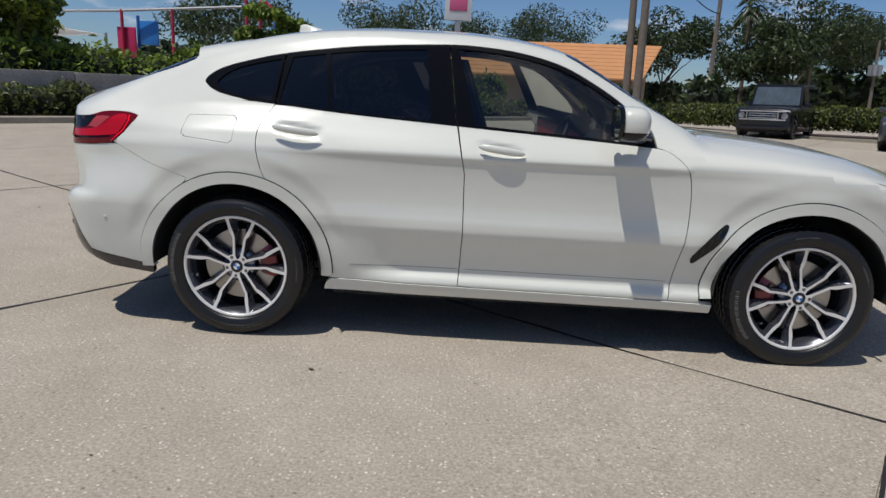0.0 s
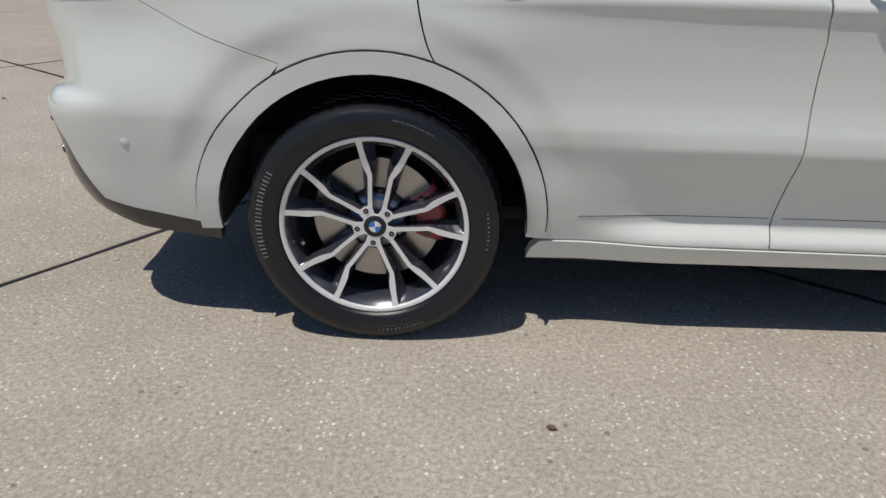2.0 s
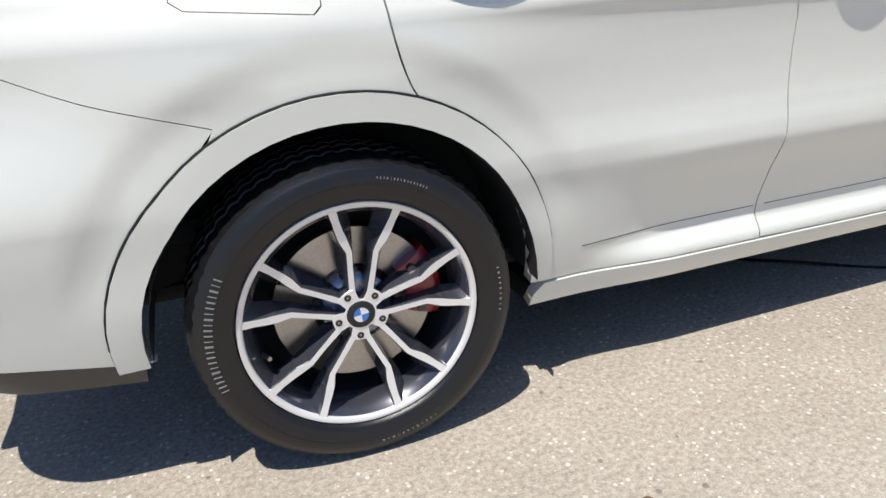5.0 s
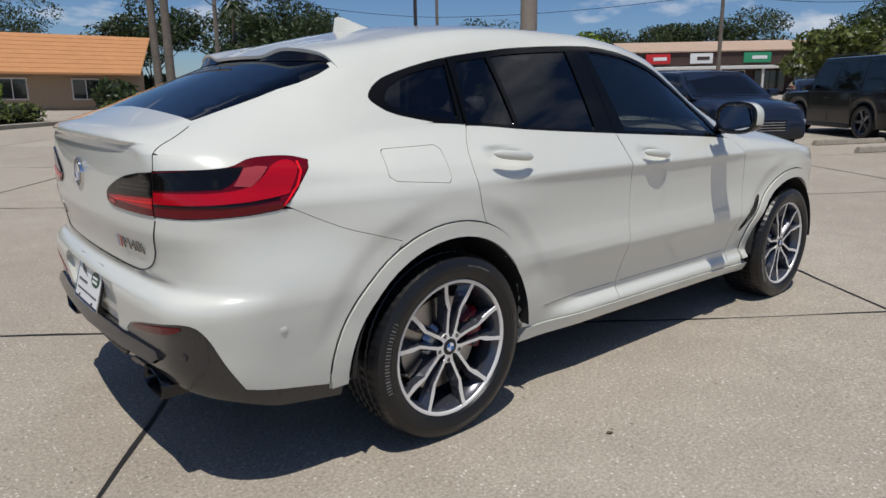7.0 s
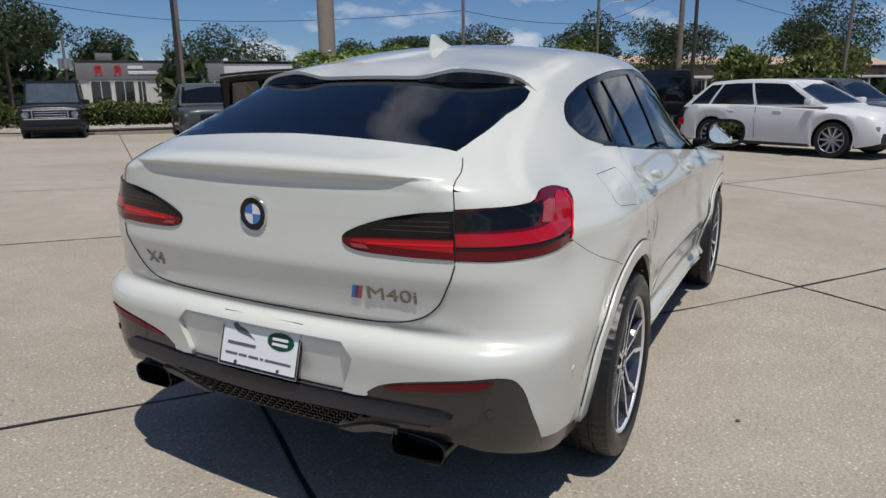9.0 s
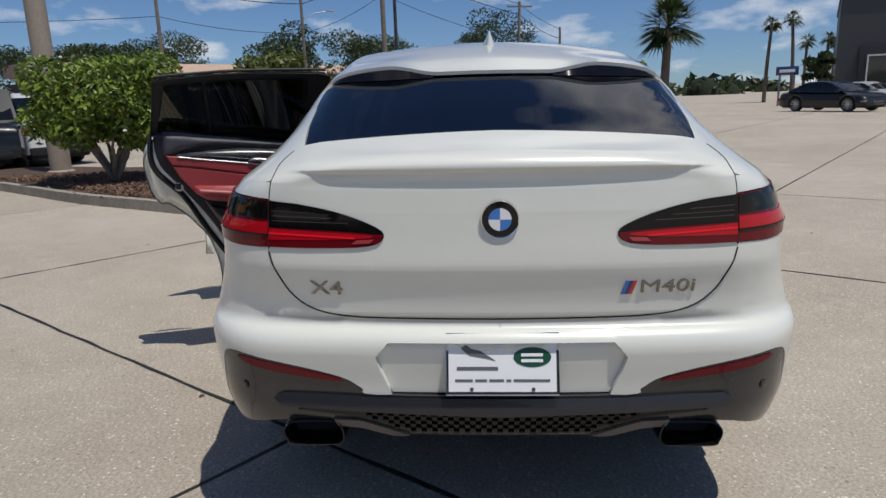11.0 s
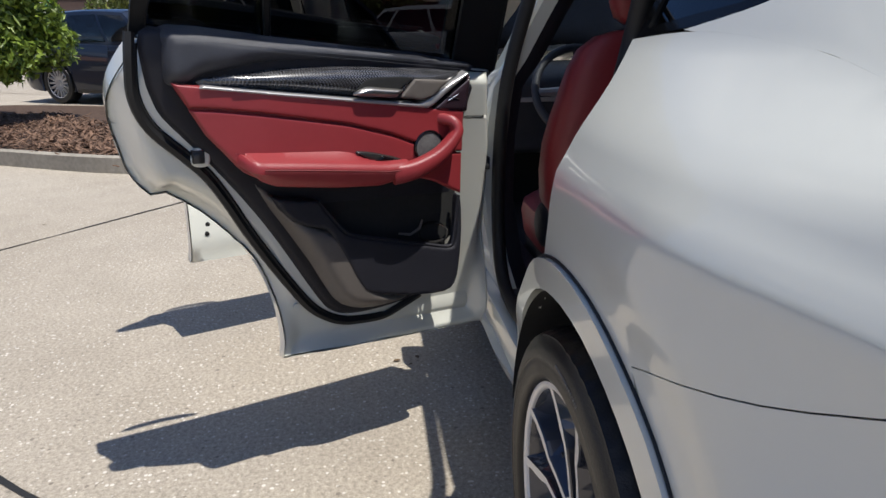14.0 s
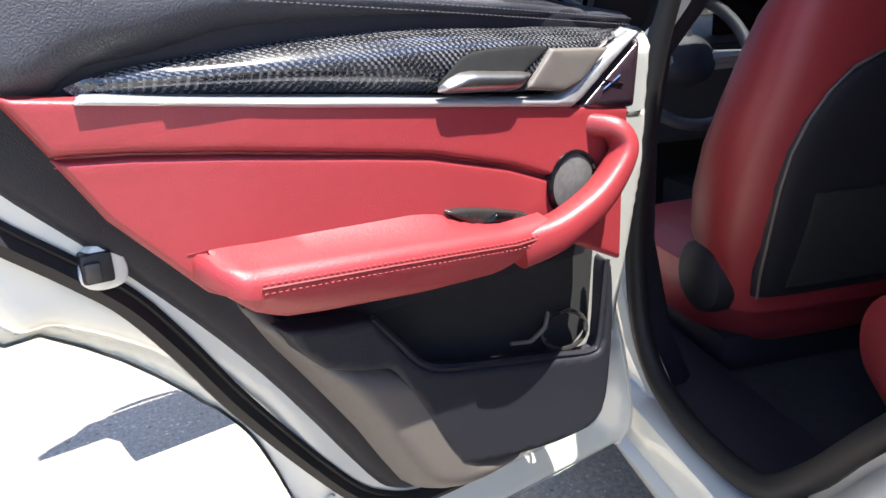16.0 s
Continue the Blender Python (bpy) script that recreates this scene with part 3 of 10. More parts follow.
def build_body():
    # quarter panels on both flanks, from the door's edge round to the gate line
    fuel = [(-0.256, 1.112), (-0.246, 1.122), (-0.02, 1.128), (0.0, 1.112), (-0.006, 1.010), (-0.022, 0.996), (-0.246, 1.018), (-0.268, 1.034)]
    arch_up = arc(0, HUB_Z, R_ARCH + 0.030, 120, 66, 10)
    top = [(s_, float(belt_z(s_))) for s_ in np.linspace(0.174, -0.45, 14)] + [(s_, float(belt_z(fan_x(s_, 1.13)))) for s_ in np.linspace(-0.50, S_GATE + 0.0016, 12)]
    outer = top + [(S_GATE + 0.0016, 1.079)] + [(p[0], p[1] + 0.003) for p in LAMP[::-1]] + [(QUARTER_LAMP[-1][0] + 0.004, QUARTER_LAMP[-1][1])] + [(p[0] + 0.004, p[1]) for p in QUARTER_LAMP[::-1][1:6]] + [(p[0], p[1] + 0.001) for p in SEAM[::-1]] + arch_up + inset_x(REAR_DOOR_BACK[::-1], -GAP)[1:-1]
    for sd in (-1, 1):
        skin("quarter_panel", fan, outer, PAINT, CAR, holes=[fuel] if sd < 0 else [], sides=(sd,), h=0.026)
    fx, fz = np.mean([p[0] for p in fuel]), np.mean([p[1] for p in fuel])
    skin("fuel_flap", fan, [(fx + (x - fx) * 0.985, fz + (z - fz) * 0.965) for x, z in fuel], PAINT, CAR, h=0.03, label="white fuel filler flap")
    # bumper skin: one sheet round the tail
    low = [(st_of(-0.43, 0.9), 0.345), (st_of(-0.52, 0.9), 0.352), (st_of(-0.70, 0.88), 0.385)]
    arch_low = arc(0, HUB_Z, R_ARCH + 0.030, 122, 184, 12)
    recess = [(S_MID, 0.672), (st_of(-1.0, 0.312), 0.672), (st_of(-1.0, 0.348), 0.628), (st_of(-1.0, 0.338), 0.585), (st_of(-1.0, 0.31), 0.512)]
    edge_top = [(p[0], p[1] - 0.001) for p in SEAM[:-1]] + [(p[0], p[1] - 0.003) for p in QUARTER_LAMP[::-1][5:] if p[1] < 0.975 and p[0] < st_of(-0.637, 0.874)] + [(p[0], p[1] - GAP) for p in GATE_FOOT]
    outer = edge_top + recess + [p for p in DIFF_TOP[::-1] if p[0] > recess[-1][0] + 0.01] + low[::-1] + arch_low[::-1]
    skin("rear_bumper", fan, outer, PAINT, CAR, sides=(-1, 1), h=0.024, lip=0.02)
    # the plate's recess, sunk into the bumper
    rc = recess + [(S_MID, 0.512)]
    skin("plate_recess", fan, rc, PAINT, CAR, sides=(-1, 1), h=0.03, lift=-0.018, lip=0.0)
    # tailgate: from the foot over the ducktail to the window
    o, d = fan([p[0] for p in GATE_FOOT], [p[1] for p in GATE_FOOT], 1)
    foot = shoot(o, d)
    gate = [(float(p[1]), math.atan2(p[2] - 1.0, -0.58 - p[0])) for p in foot]
    zs = np.linspace(0.945, 1.118, 8)
    edge = shoot(*fan(np.full(8, S_GATE), zs, 1))
    side_up = [(float(p[1]) - 0.001, math.atan2(p[2] - 1.0, -0.58 - p[0])) for p in edge]
    side_up += spline([side_up[-1], (side_up[-1][0] - 0.008, 0.41), (0.630, 0.54), (0.605, 0.72)], 4)[1:]
    outer = [(y, a + GAP) for y, a in gate[::-1]] + side_up + [(0.59, 0.80), (0.0, 0.86)]
    skin("tailgate", gate_rays, outer + [(-y, a) for y, a in outer[::-1][1:-1]], PAINT, CAR, h=0.02, squash=3.0, label="white tailgate with ducktail lip")
    # dark joint down both sides of the gate
    o, d = gate_rays([q[0] for q in side_up], [q[1] for q in side_up])
    for sd in (-1, 1):
        line = [Vector((p[0] + 0.001, sd * (p[1] + 0.0015), p[2])) for p in shoot(o, d)]
        part("gate_joint", tube_bm(line, 0.0017, 6), SEAL, CAR)
    part("gate_joint", tube_bm([Vector((p[0] - 0.0006, p[1], p[2] - 0.001)) for p in foot] + [Vector((p[0] - 0.0006, -p[1], p[2] - 0.001)) for p in foot[::-1]][1:], 0.0024, 6), SEAL, CAR)
    # upper shell: quarter, roof rail, roof and screen posts in one sheet, mirrored
    glass_back = [(-0.835, 0.598), (-0.70, 0.614), (-0.50, 0.640), (-0.35, 0.660), (-0.30, 0.645), (-0.29, 0.50), (-0.29, 0.0)]
    base = [(x, 0.0) for x in np.linspace(-0.80, -0.45, 6)] + [(x, 0.0) for x in np.linspace(-0.40, 0.0, 8)]
    front_post = [(2.12, 0.0), (2.25, 0.005)]

    def th_y(x, y):
        z = float(roof_z(x)) - float(crown(x)) * y * y
        return math.atan2(z - float(belt_z(x)), y)

    screen = [(2.26, 0.690), (2.1, 0.672), (1.9, 0.655), (1.72, 0.63), (1.64, 0.60), (1.60, 0.40), (1.585, 0.0)]
    rw = [(x, th_y(x, max(y, 1e-4))) for x, y in glass_back]
    sc_ = [(x, th_y(x, max(y, 1e-4))) for x, y in screen]
    o, d = gate_rays([q[0] + 0.003 for q in side_up], [q[1] for q in side_up])
    gate_edge = [(float(p[0]), math.atan2(p[2] - float(belt_z(p[0])), p[1])) for p in shoot(o, d)[::-1] if p[2] > 1.128]
    base = [(x, 0.0) for x in np.linspace(-0.93, -0.82, 4)] + base
    outer = base + up(DLO) + front_post + sc_ + rw[::-1] + gate_edge
    skin("upper_body", arc_up, outer, PAINT, CAR, sides=(-1, 1), h=0.026, squash=0.9, label="white roof, rails and rear pillars")
    # rear window and windscreen
    skin("rear_window", arc_up, [(-0.838, th_y(-0.838, 0.592)), (-0.70, th_y(-0.70, 0.607)), (-0.50, th_y(-0.5, 0.633)), (-0.35, th_y(-0.35, 0.654)), (-0.28, th_y(-0.28, 0.645)), (-0.27, math.pi / 2), (-0.838, math.pi / 2)], TINT_DARK, CAR, sides=(-1, 1), h=0.05, squash=0.9, lift=-0.001, lip=0.004, label="dark tinted rear window")
    skin("windscreen", arc_up, [(2.33, th_y(2.33, 0.66))] + sc_ + [(2.36, math.pi / 2)], CLEAR, CAR, sides=(-1, 1), h=0.05, squash=0.9, lift=-0.001, lip=0.004)
    # bonnet and wings
    wing_top = [(x, float(belt_z(x))) for x in np.linspace(3.45, 2.15, 14)]
    arch_f = arc(WHEELBASE, HUB_Z, R_ARCH + 0.030, -2, 186, 26)
    outer = wing_top + inset_x(A_LINE[1:], GAP) + [(2.3, 0.305), (2.385, 0.305)] + arch_f[::-1] + [(3.45, 0.34)]
    for sd in (-1, 1):
        skin("front_wing", fan, outer, PAINT, CAR, sides=(sd,), h=0.03)
    outer = [(x, 0.0) for x in np.linspace(2.16, 3.45, 10)] + [(3.45, math.pi / 2), (2.36, math.pi / 2), (2.33, th_y(2.33, 0.66)), (2.26, th_y(2.26, 0.70))]
    skin("bonnet", arc_up, outer, PAINT, CAR, sides=(-1, 1), h=0.04, squash=0.9, label="white bonnet")
    outer = [(3.45, 0.34), (3.46, float(belt_z(3.45)))] + [(s_, float(belt_z(min(s_, 3.75)))) for s_ in np.linspace(3.6, X0F + FAN_R * math.pi / 2, 8)] + [(X0F + FAN_R * math.pi / 2, 0.28), (3.6, 0.30)]
    skin("front_bumper", fan, outer, PAINT, CAR, sides=(-1, 1), h=0.05)
    # right doors, shut
    for front in (True, False):
        skin("front_door" if front else "rear_door", fan, door_outline(front), PAINT, CAR, h=0.015, label="closed white door skin")
    # sills with a light upper step
    for sd in (-1, 1):
        o_ = [(x, float(SILL_TOP(x)) - 2 * GAP) for x in np.linspace(2.40, 0.478, 14)]
        skin("side_sill", fan, o_ + [(0.452, 0.29), (0.442, 0.255), (2.44, 0.252), (2.44, 0.30)], PAINT, CAR, sides=(sd,), h=0.03, lift=0.006, lip=0.03, label="white sill skirt")
    # fine groove over the lower door ledge
    xs = np.linspace(0.58, 2.21, 42)
    o, d = fan(xs, 0.401 + 0 * xs, 1)
    line = shoot(o, d)
    for a_, b_ in ((0.57, 1.138), (1.158, 2.215)):
        part("door_groove", tube_bm([Vector((p[0], -(p[1] + 0.0001), p[2])) for p in line if a_ < p[0] < b_], 0.0011, 5), SEAL, CAR)
    # arch lips
    for xw in (0.0, WHEELBASE):
        for sd in (-1, 1):
            a0, a1 = (-4, 183.5) if xw == 0 else (4, 184)
            ring = arc(xw, HUB_Z, R_ARCH + 0.026, a0, a1, 30) + arc(xw, HUB_Z, R_ARCH - 0.029, a1, a0, 30)
            skin("arch_trim", fan, ring, PAINT, CAR, sides=(sd,), h=0.022, lift=0.011, lip=0.035, label="white wheel arch lip")
            seam = arc(xw, HUB_Z, R_ARCH + 0.0285, a0 + 2, 177, 40)
            o, d = fan([q[0] for q in seam], [q[1] for q in seam], 1)
            part("arch_joint", tube_bm([Vector((p[0], sd * (p[1] + 0.0012), p[2])) for p in shoot(o, d)], 0.0026, 5), SEAL, CAR)


build_body()


# ---- flat-laid fittings of the car ----
def slab(name, poly, y0, y1, material, parent, bevel=0.004, label="", axis="y"):
    """A plate cut to an outline in the side view (x, z), from y0 to y1."""
    bm = bmesh.new()
    put = (lambda p, d: (p[0], d, p[1])) if axis == "y" else (lambda p, d: (d, p[0], p[1]))
    vs = [bm.verts.new(put(p, y0)) for p in poly]
    f = bm.faces.new(vs)
    r = bmesh.ops.extrude_face_region(bm, geom=[f])
    top = [v for v in r["geom"] if isinstance(v, bmesh.types.BMVert)]
    for v in top:
        v.co[1 if axis == "y" else 0] = y1
    bmesh.ops.recalc_face_normals(bm, faces=bm.faces)
    if bevel:
        es = [e for e in bm.edges if e.verts[0] in top and e.verts[1] in top]
        bmesh.ops.bevel(bm, geom=es, offset=bevel, segments=2, affect="EDGES")
    return part(name, bm, material, parent, label)


def pillow(name, poly, y0, depth, soft, material, parent, h=0.02, label="", lean=None, power=2.0):
    """A padded panel: an outline in (x, z) at y0 that swells by depth towards -y, with edges rounded over soft metres."""
    rim = resample([np.array(p, float) for p in poly], min(h, max(0.5 * soft, 0.004)))
    rows = []
    if soft < 2.5 * h:
        for k in (0.3, 0.65, 1.0):
            row = np.array(inset(rim, k * soft, 1.0))
            rows.append(row[inside_poly(row, rim) & (edge_gap(row, rim) > 0.9 * k * soft)])
    v, f = flat_mesh(rim, [], h, rows, soft)
    d = edge_gap(v, rim)
    t = np.clip(d / soft, 0, 1)
    y = y0 - depth * (1 - (1 - t) ** power)
    if lean is not None:
        y = y + lean(v[:, 0], v[:, 1])
    me = bpy.data.meshes.new(name)
    pts = np.stack([v[:, 0], y, v[:, 1]], -1)
    tri = pts[f]
    fn = np.cross(tri[:, 1] - tri[:, 0], tri[:, 2] - tri[:, 0])
    ff = f if fn[:, 1].sum() < 0 else f[:, ::-1]
    me.from_pydata(pts.tolist(), [], ff.tolist())
    me.materials.append(material)
    me.shade_smooth()
    ob = new(name, me)
    ob.parent = parent
    return tagged(ob, label=label)


def text_mesh(name, body, size, depth, m, material, parent, bold=0.0, label=""):
    cu = bpy.data.curves.new(name, "FONT")
    cu.body, cu.size, cu.extrude, cu.offset, cu.align_x, cu.align_y = body, size, depth, bold, "CENTER", "CENTER"
    tmp = bpy.data.objects.new(name, cu)
    scene.collection.objects.link(tmp)
    bpy.context.view_layer.update()
    me = bpy.data.meshes.new_from_object(tmp)
    bpy.data.objects.remove(tmp)
    me.materials.clear()
    me.materials.append(material)
    ob = new(name, me)
    ob.matrix_basis = m
    ob.parent = parent
    return tagged(ob, label=label)


def inset(poly, d, sy=0.85):
    """The outline drawn in by d metres; its second axis is worth sy metres."""
    p = np.array(poly, float) * (1, sy)
    area = np.sum(p[:, 0] * np.roll(p[:, 1], -1) - np.roll(p[:, 0], -1) * p[:, 1])
    a, b = np.roll(p, 1, 0), np.roll(p, -1, 0)
    t = b - a
    t /= np.maximum(np.linalg.norm(t, axis=1, keepdims=True), 1e-9)
    n = np.stack([-t[:, 1], t[:, 0]], -1) * (1 if area > 0 else -1)
    return [tuple(q) for q in (p + n * d) / (1, sy)]


def between(line, x0, x1):
    return [p for p in line if x0 < p[0] < x1]


dlo_top_z = pchip(sorted({round(p[0], 4): p[1] for p in DLO if p[1] > 1.29 and -0.17 < p[0] < 1.93}.items()))


def low_th(x, k=0.012):
    return (x, th_of(x, float(belt_z(x)) + k))


def window_outlines():
    """Outlines (x, th) of each pane and of the black frame pieces, as seen from the side."""
    def top(x0, x1, n, drop=0.0):
        return [(x, th_of(x, float(dlo_top_z(x)) - drop)) for x in np.linspace(x0, x1, n)]

    def foot(x0, x1, n, rise=0.014):
        return [low_th(x, rise) for x in np.linspace(x0, x1, n)]

    q_glass = spline([(0.15, th_of(0.15, 1.208)), (-0.06, th_of(-0.06, 1.236)), (-0.135, th_of(-0.135, 1.272)), (-0.135, th_of(-0.135, 1.305)), (-0.05, th_of(-0.05, 1.362)), (0.18, th_of(0.18, 1.42))], 4)
    quarter = q_glass
    rear_small = foot(0.195, 0.445, 5) + [(0.405, th_of(0.405, 1.455))] + top(0.40, 0.235, 5, 0.024)
    rear_main = foot(0.468, 0.965, 8) + top(0.925, 0.43, 8, 0.024)
    front = foot(1.185, 2.03, 10, 0.016) + [(2.0, th_of(2.0, 1.185)), (1.92, th_of(1.92, 1.25))] + top(1.90, 1.085, 12, 0.024)
    return {"quarter": quarter, "rear_small": rear_small, "rear_main": rear_main, "front": front}


PANES = window_outlines()


def frame_ring(kind):
    """The gloss-black frame round the panes: outer outline and the panes as holes."""
    if kind == "quarter":
        o = [(0.172, th_of(0.172, 1.19))] + up([p for p in DLO if p[0] < 0.03 or (p[1] > 1.3 and p[0] < 0.19)]) + [(0.194, th_of(0.194, 1.443))]
        return inset(o, 0.0015), [PANES["quarter"]]
    if kind == "rear":
        o = [(x, 0.002) for x in np.linspace(0.180, 1.092, 12)] + [(1.094, 0.002), (1.035, th_of(1.035, 1.525))] + [(x, th_of(x, float(dlo_top_z(x)) - 0.002)) for x in np.linspace(1.0, 0.202, 12)]
        return o, [PANES["rear_small"], PANES["rear_main"]]
    o = [(x, 0.002) for x in np.linspace(1.098, 2.08, 12)] + [(2.06, th_of(2.06, 1.16)), (1.93, th_of(1.93, 1.268))] + [(x, th_of(x, float(dlo_top_z(x)) - 0.002)) for x in np.linspace(1.90, 1.039, 12)]
    return o, [PANES["front"]]


def windows(kind, parent, sgn):
    o, holes = frame_ring(kind)
    skin("window_frame", arc_up, o, FRAME_BLACK, parent, holes=holes, sides=(sgn,), h=0.03, squash=0.85, lift=-0.003, lip=0.03, label="gloss black window frame")
    for k, pane in PANES.items():
        if k.startswith(kind):
            skin("window_pane", arc_up, inset(pane, -0.006), TINT_FRONT if kind == "front" else TINT_DARK, parent, sides=(sgn,), h=0.06, squash=0.85, lift=-0.009, lip=0.003, label="clear door glass" if kind == "front" else "dark privacy glass")


def tail_lamps():
    qs, qz = lambda px: S_GATE + (px - 690) * 0.000742, lambda py: 1.076 - (py - 228) * 0.000561
    for sd in (-1, 1):
        skin("lamp_gap", fan, [(S_GATE + 0.0012, 1.079), (S_GATE + 0.0012, 0.938), (S_GATE - 0.0012, 0.938), (S_GATE - 0.0012, 1.079)], SEAL, CAR, sides=(sd,), h=0.02, lift=0.0030, lip=0.008)
        lamp = skin("tail_lamp", fan, QUARTER_LAMP, TAIL_DEEP, CAR, sides=(sd,), h=0.02, lift=0.003, lip=0.03, label="red L-shaped tail lamp on the quarter panel")
        smoke = [(S_GATE + 0.0024, qz(234)), (qs(850), qz(217)), (qs(1012), qz(203)), (qs(1000), qz(245)), (qs(968), qz(290)), (qs(940), qz(312)), (S_GATE + 0.0024, qz(325))]
        skin("smoked_lens", fan, smoke, TAIL_SMOKE, lamp, sides=(sd,), h=0.02, lift=0.0052, lip=0.002)
        bar = spline([(S_GATE + 0.0024, qz(338)), (qs(900), qz(333)), (qs(1010), qz(315)), (qs(1070), qz(270)), (qs(1115), qz(205)), (qs(1165), qz(182)), (qs(1205), qz(196)), (qs(1212), qz(240)), (qs(1180), qz(330)), (qs(1150), qz(362)), (qs(950), qz(388)), (S_GATE + 0.0024, qz(398))], 3)
        skin("light_bar", fan, bar, TAIL_RED, lamp, sides=(sd,), h=0.02, lift=0.0056, lip=0.002, label="bright red light bar")
        clear = [(qs(980), qz(300)), (qs(1015), qz(212)), (qs(1060), qz(205)), (qs(1100), qz(212)), (qs(1072), qz(262)), (qs(1035), qz(308))]
        skin("clear_facet", fan, clear, mat_pink, lamp, sides=(sd,), h=0.02, lift=0.0066, lip=0.002)
        line = [(qs(1222), qz(190)), (qs(1232), qz(240)), (qs(1210), qz(320)), (qs(1150), qz(415)), (qs(1143), qz(413)), (qs(1200), qz(318)), (qs(1222), qz(240)), (qs(1212), qz(192))]
        skin("light_line", fan, line, TAIL_BAR, lamp, sides=(sd,), h=0.02, lift=0.0062, lip=0.002)
        low = [(S_GATE + 0.0024, qz(402)), (qs(950), qz(394)), (qs(1135), qz(372)), (qs(1130), qz(378)), (qs(950), qz(402)), (S_GATE + 0.0024, qz(410))]
        skin("light_line", fan, low, TAIL_SMOKE, lamp, sides=(sd,), h=0.02, lift=0.0058, lip=0.002)
        lamp = skin("tail_lamp", fan, GATE_LAMP, TAIL_SMOKE, CAR, sides=(sd,), h=0.02, lift=0.004, lip=0.03, label="slim red tail lamp on the tailgate")
        at = lambda y, z: (st_of(-1.0 + 0.075 * y * y, y), z)
        smoke = [(S_GATE - 0.0024, 1.070)] + spline([at(0.55, 1.060), at(0.46, 1.040), at(0.40, 1.018), at(0.352, 0.996), at(0.338, 0.986)], 3) + [at(0.42, 0.994), (S_GATE - 0.0024, 1.006)]
        dark = skin("smoked_lens", fan, smoke, TAIL_SMOKE, lamp, sides=(sd,), h=0.02, lift=0.0062, lip=0.002)
        for k in range(3):
            z0, y1 = 1.020 + 0.014 * k, 0.42 + 0.05 * k
            skin("lens_rib", fan, [(S_GATE - 0.01, z0), at(y1, z0 - 0.006), at(y1, z0 - 0.0085), (S_GATE - 0.01, z0 - 0.003)], GREY_TRIM, dark, sides=(sd,), h=0.02, lift=0.0068, lip=0.001)
        low = [(S_GATE - 0.0016, 0.999), at(0.42, 0.989), at(0.35, 0.983), at(0.322, 0.980), at(0.324, 0.968), at(0.335, 0.957), at(0.39, 0.9455), at(0.55, 0.9425), (S_GATE - 0.0016, 0.9435)]
        skin("lower_lens", fan, low, TAIL_DEEP, lamp, sides=(sd,), h=0.02, lift=0.0052, lip=0.002)
        bar = [(S_GATE - 0.0024, 0.996), at(0.42, 0.984), at(0.355, 0.979), at(0.347, 0.974), at(0.38, 0.970), at(0.45, 0.967), (S_GATE - 0.0024, 0.964)]
        skin("light_bar", fan, bar, TAIL_RED, lamp, sides=(sd,), h=0.02, lift=0.0066, lip=0.002, label="bright red light bar")
        edge = [(S_GATE - 0.0024, 0.986), at(0.40, 0.974), at(0.40, 0.969), (S_GATE - 0.0024, 0.980)]
        skin("light_line", fan, edge, TAIL_BAR, lamp, sides=(sd,), h=0.02, lift=0.0078, lip=0.002)
        facet = [at(0.395, 0.966), at(0.347, 0.968), at(0.357, 0.957), at(0.41, 0.955)]
        skin("clear_facet", fan, facet, mat_pink, lamp, sides=(sd,), h=0.02, lift=0.0078, lip=0.002)


mat_pink = mat("pale_red_clear_lens", (0.36, 0.05, 0.06), rough=0.1, spec=0.3, coat=0.2)


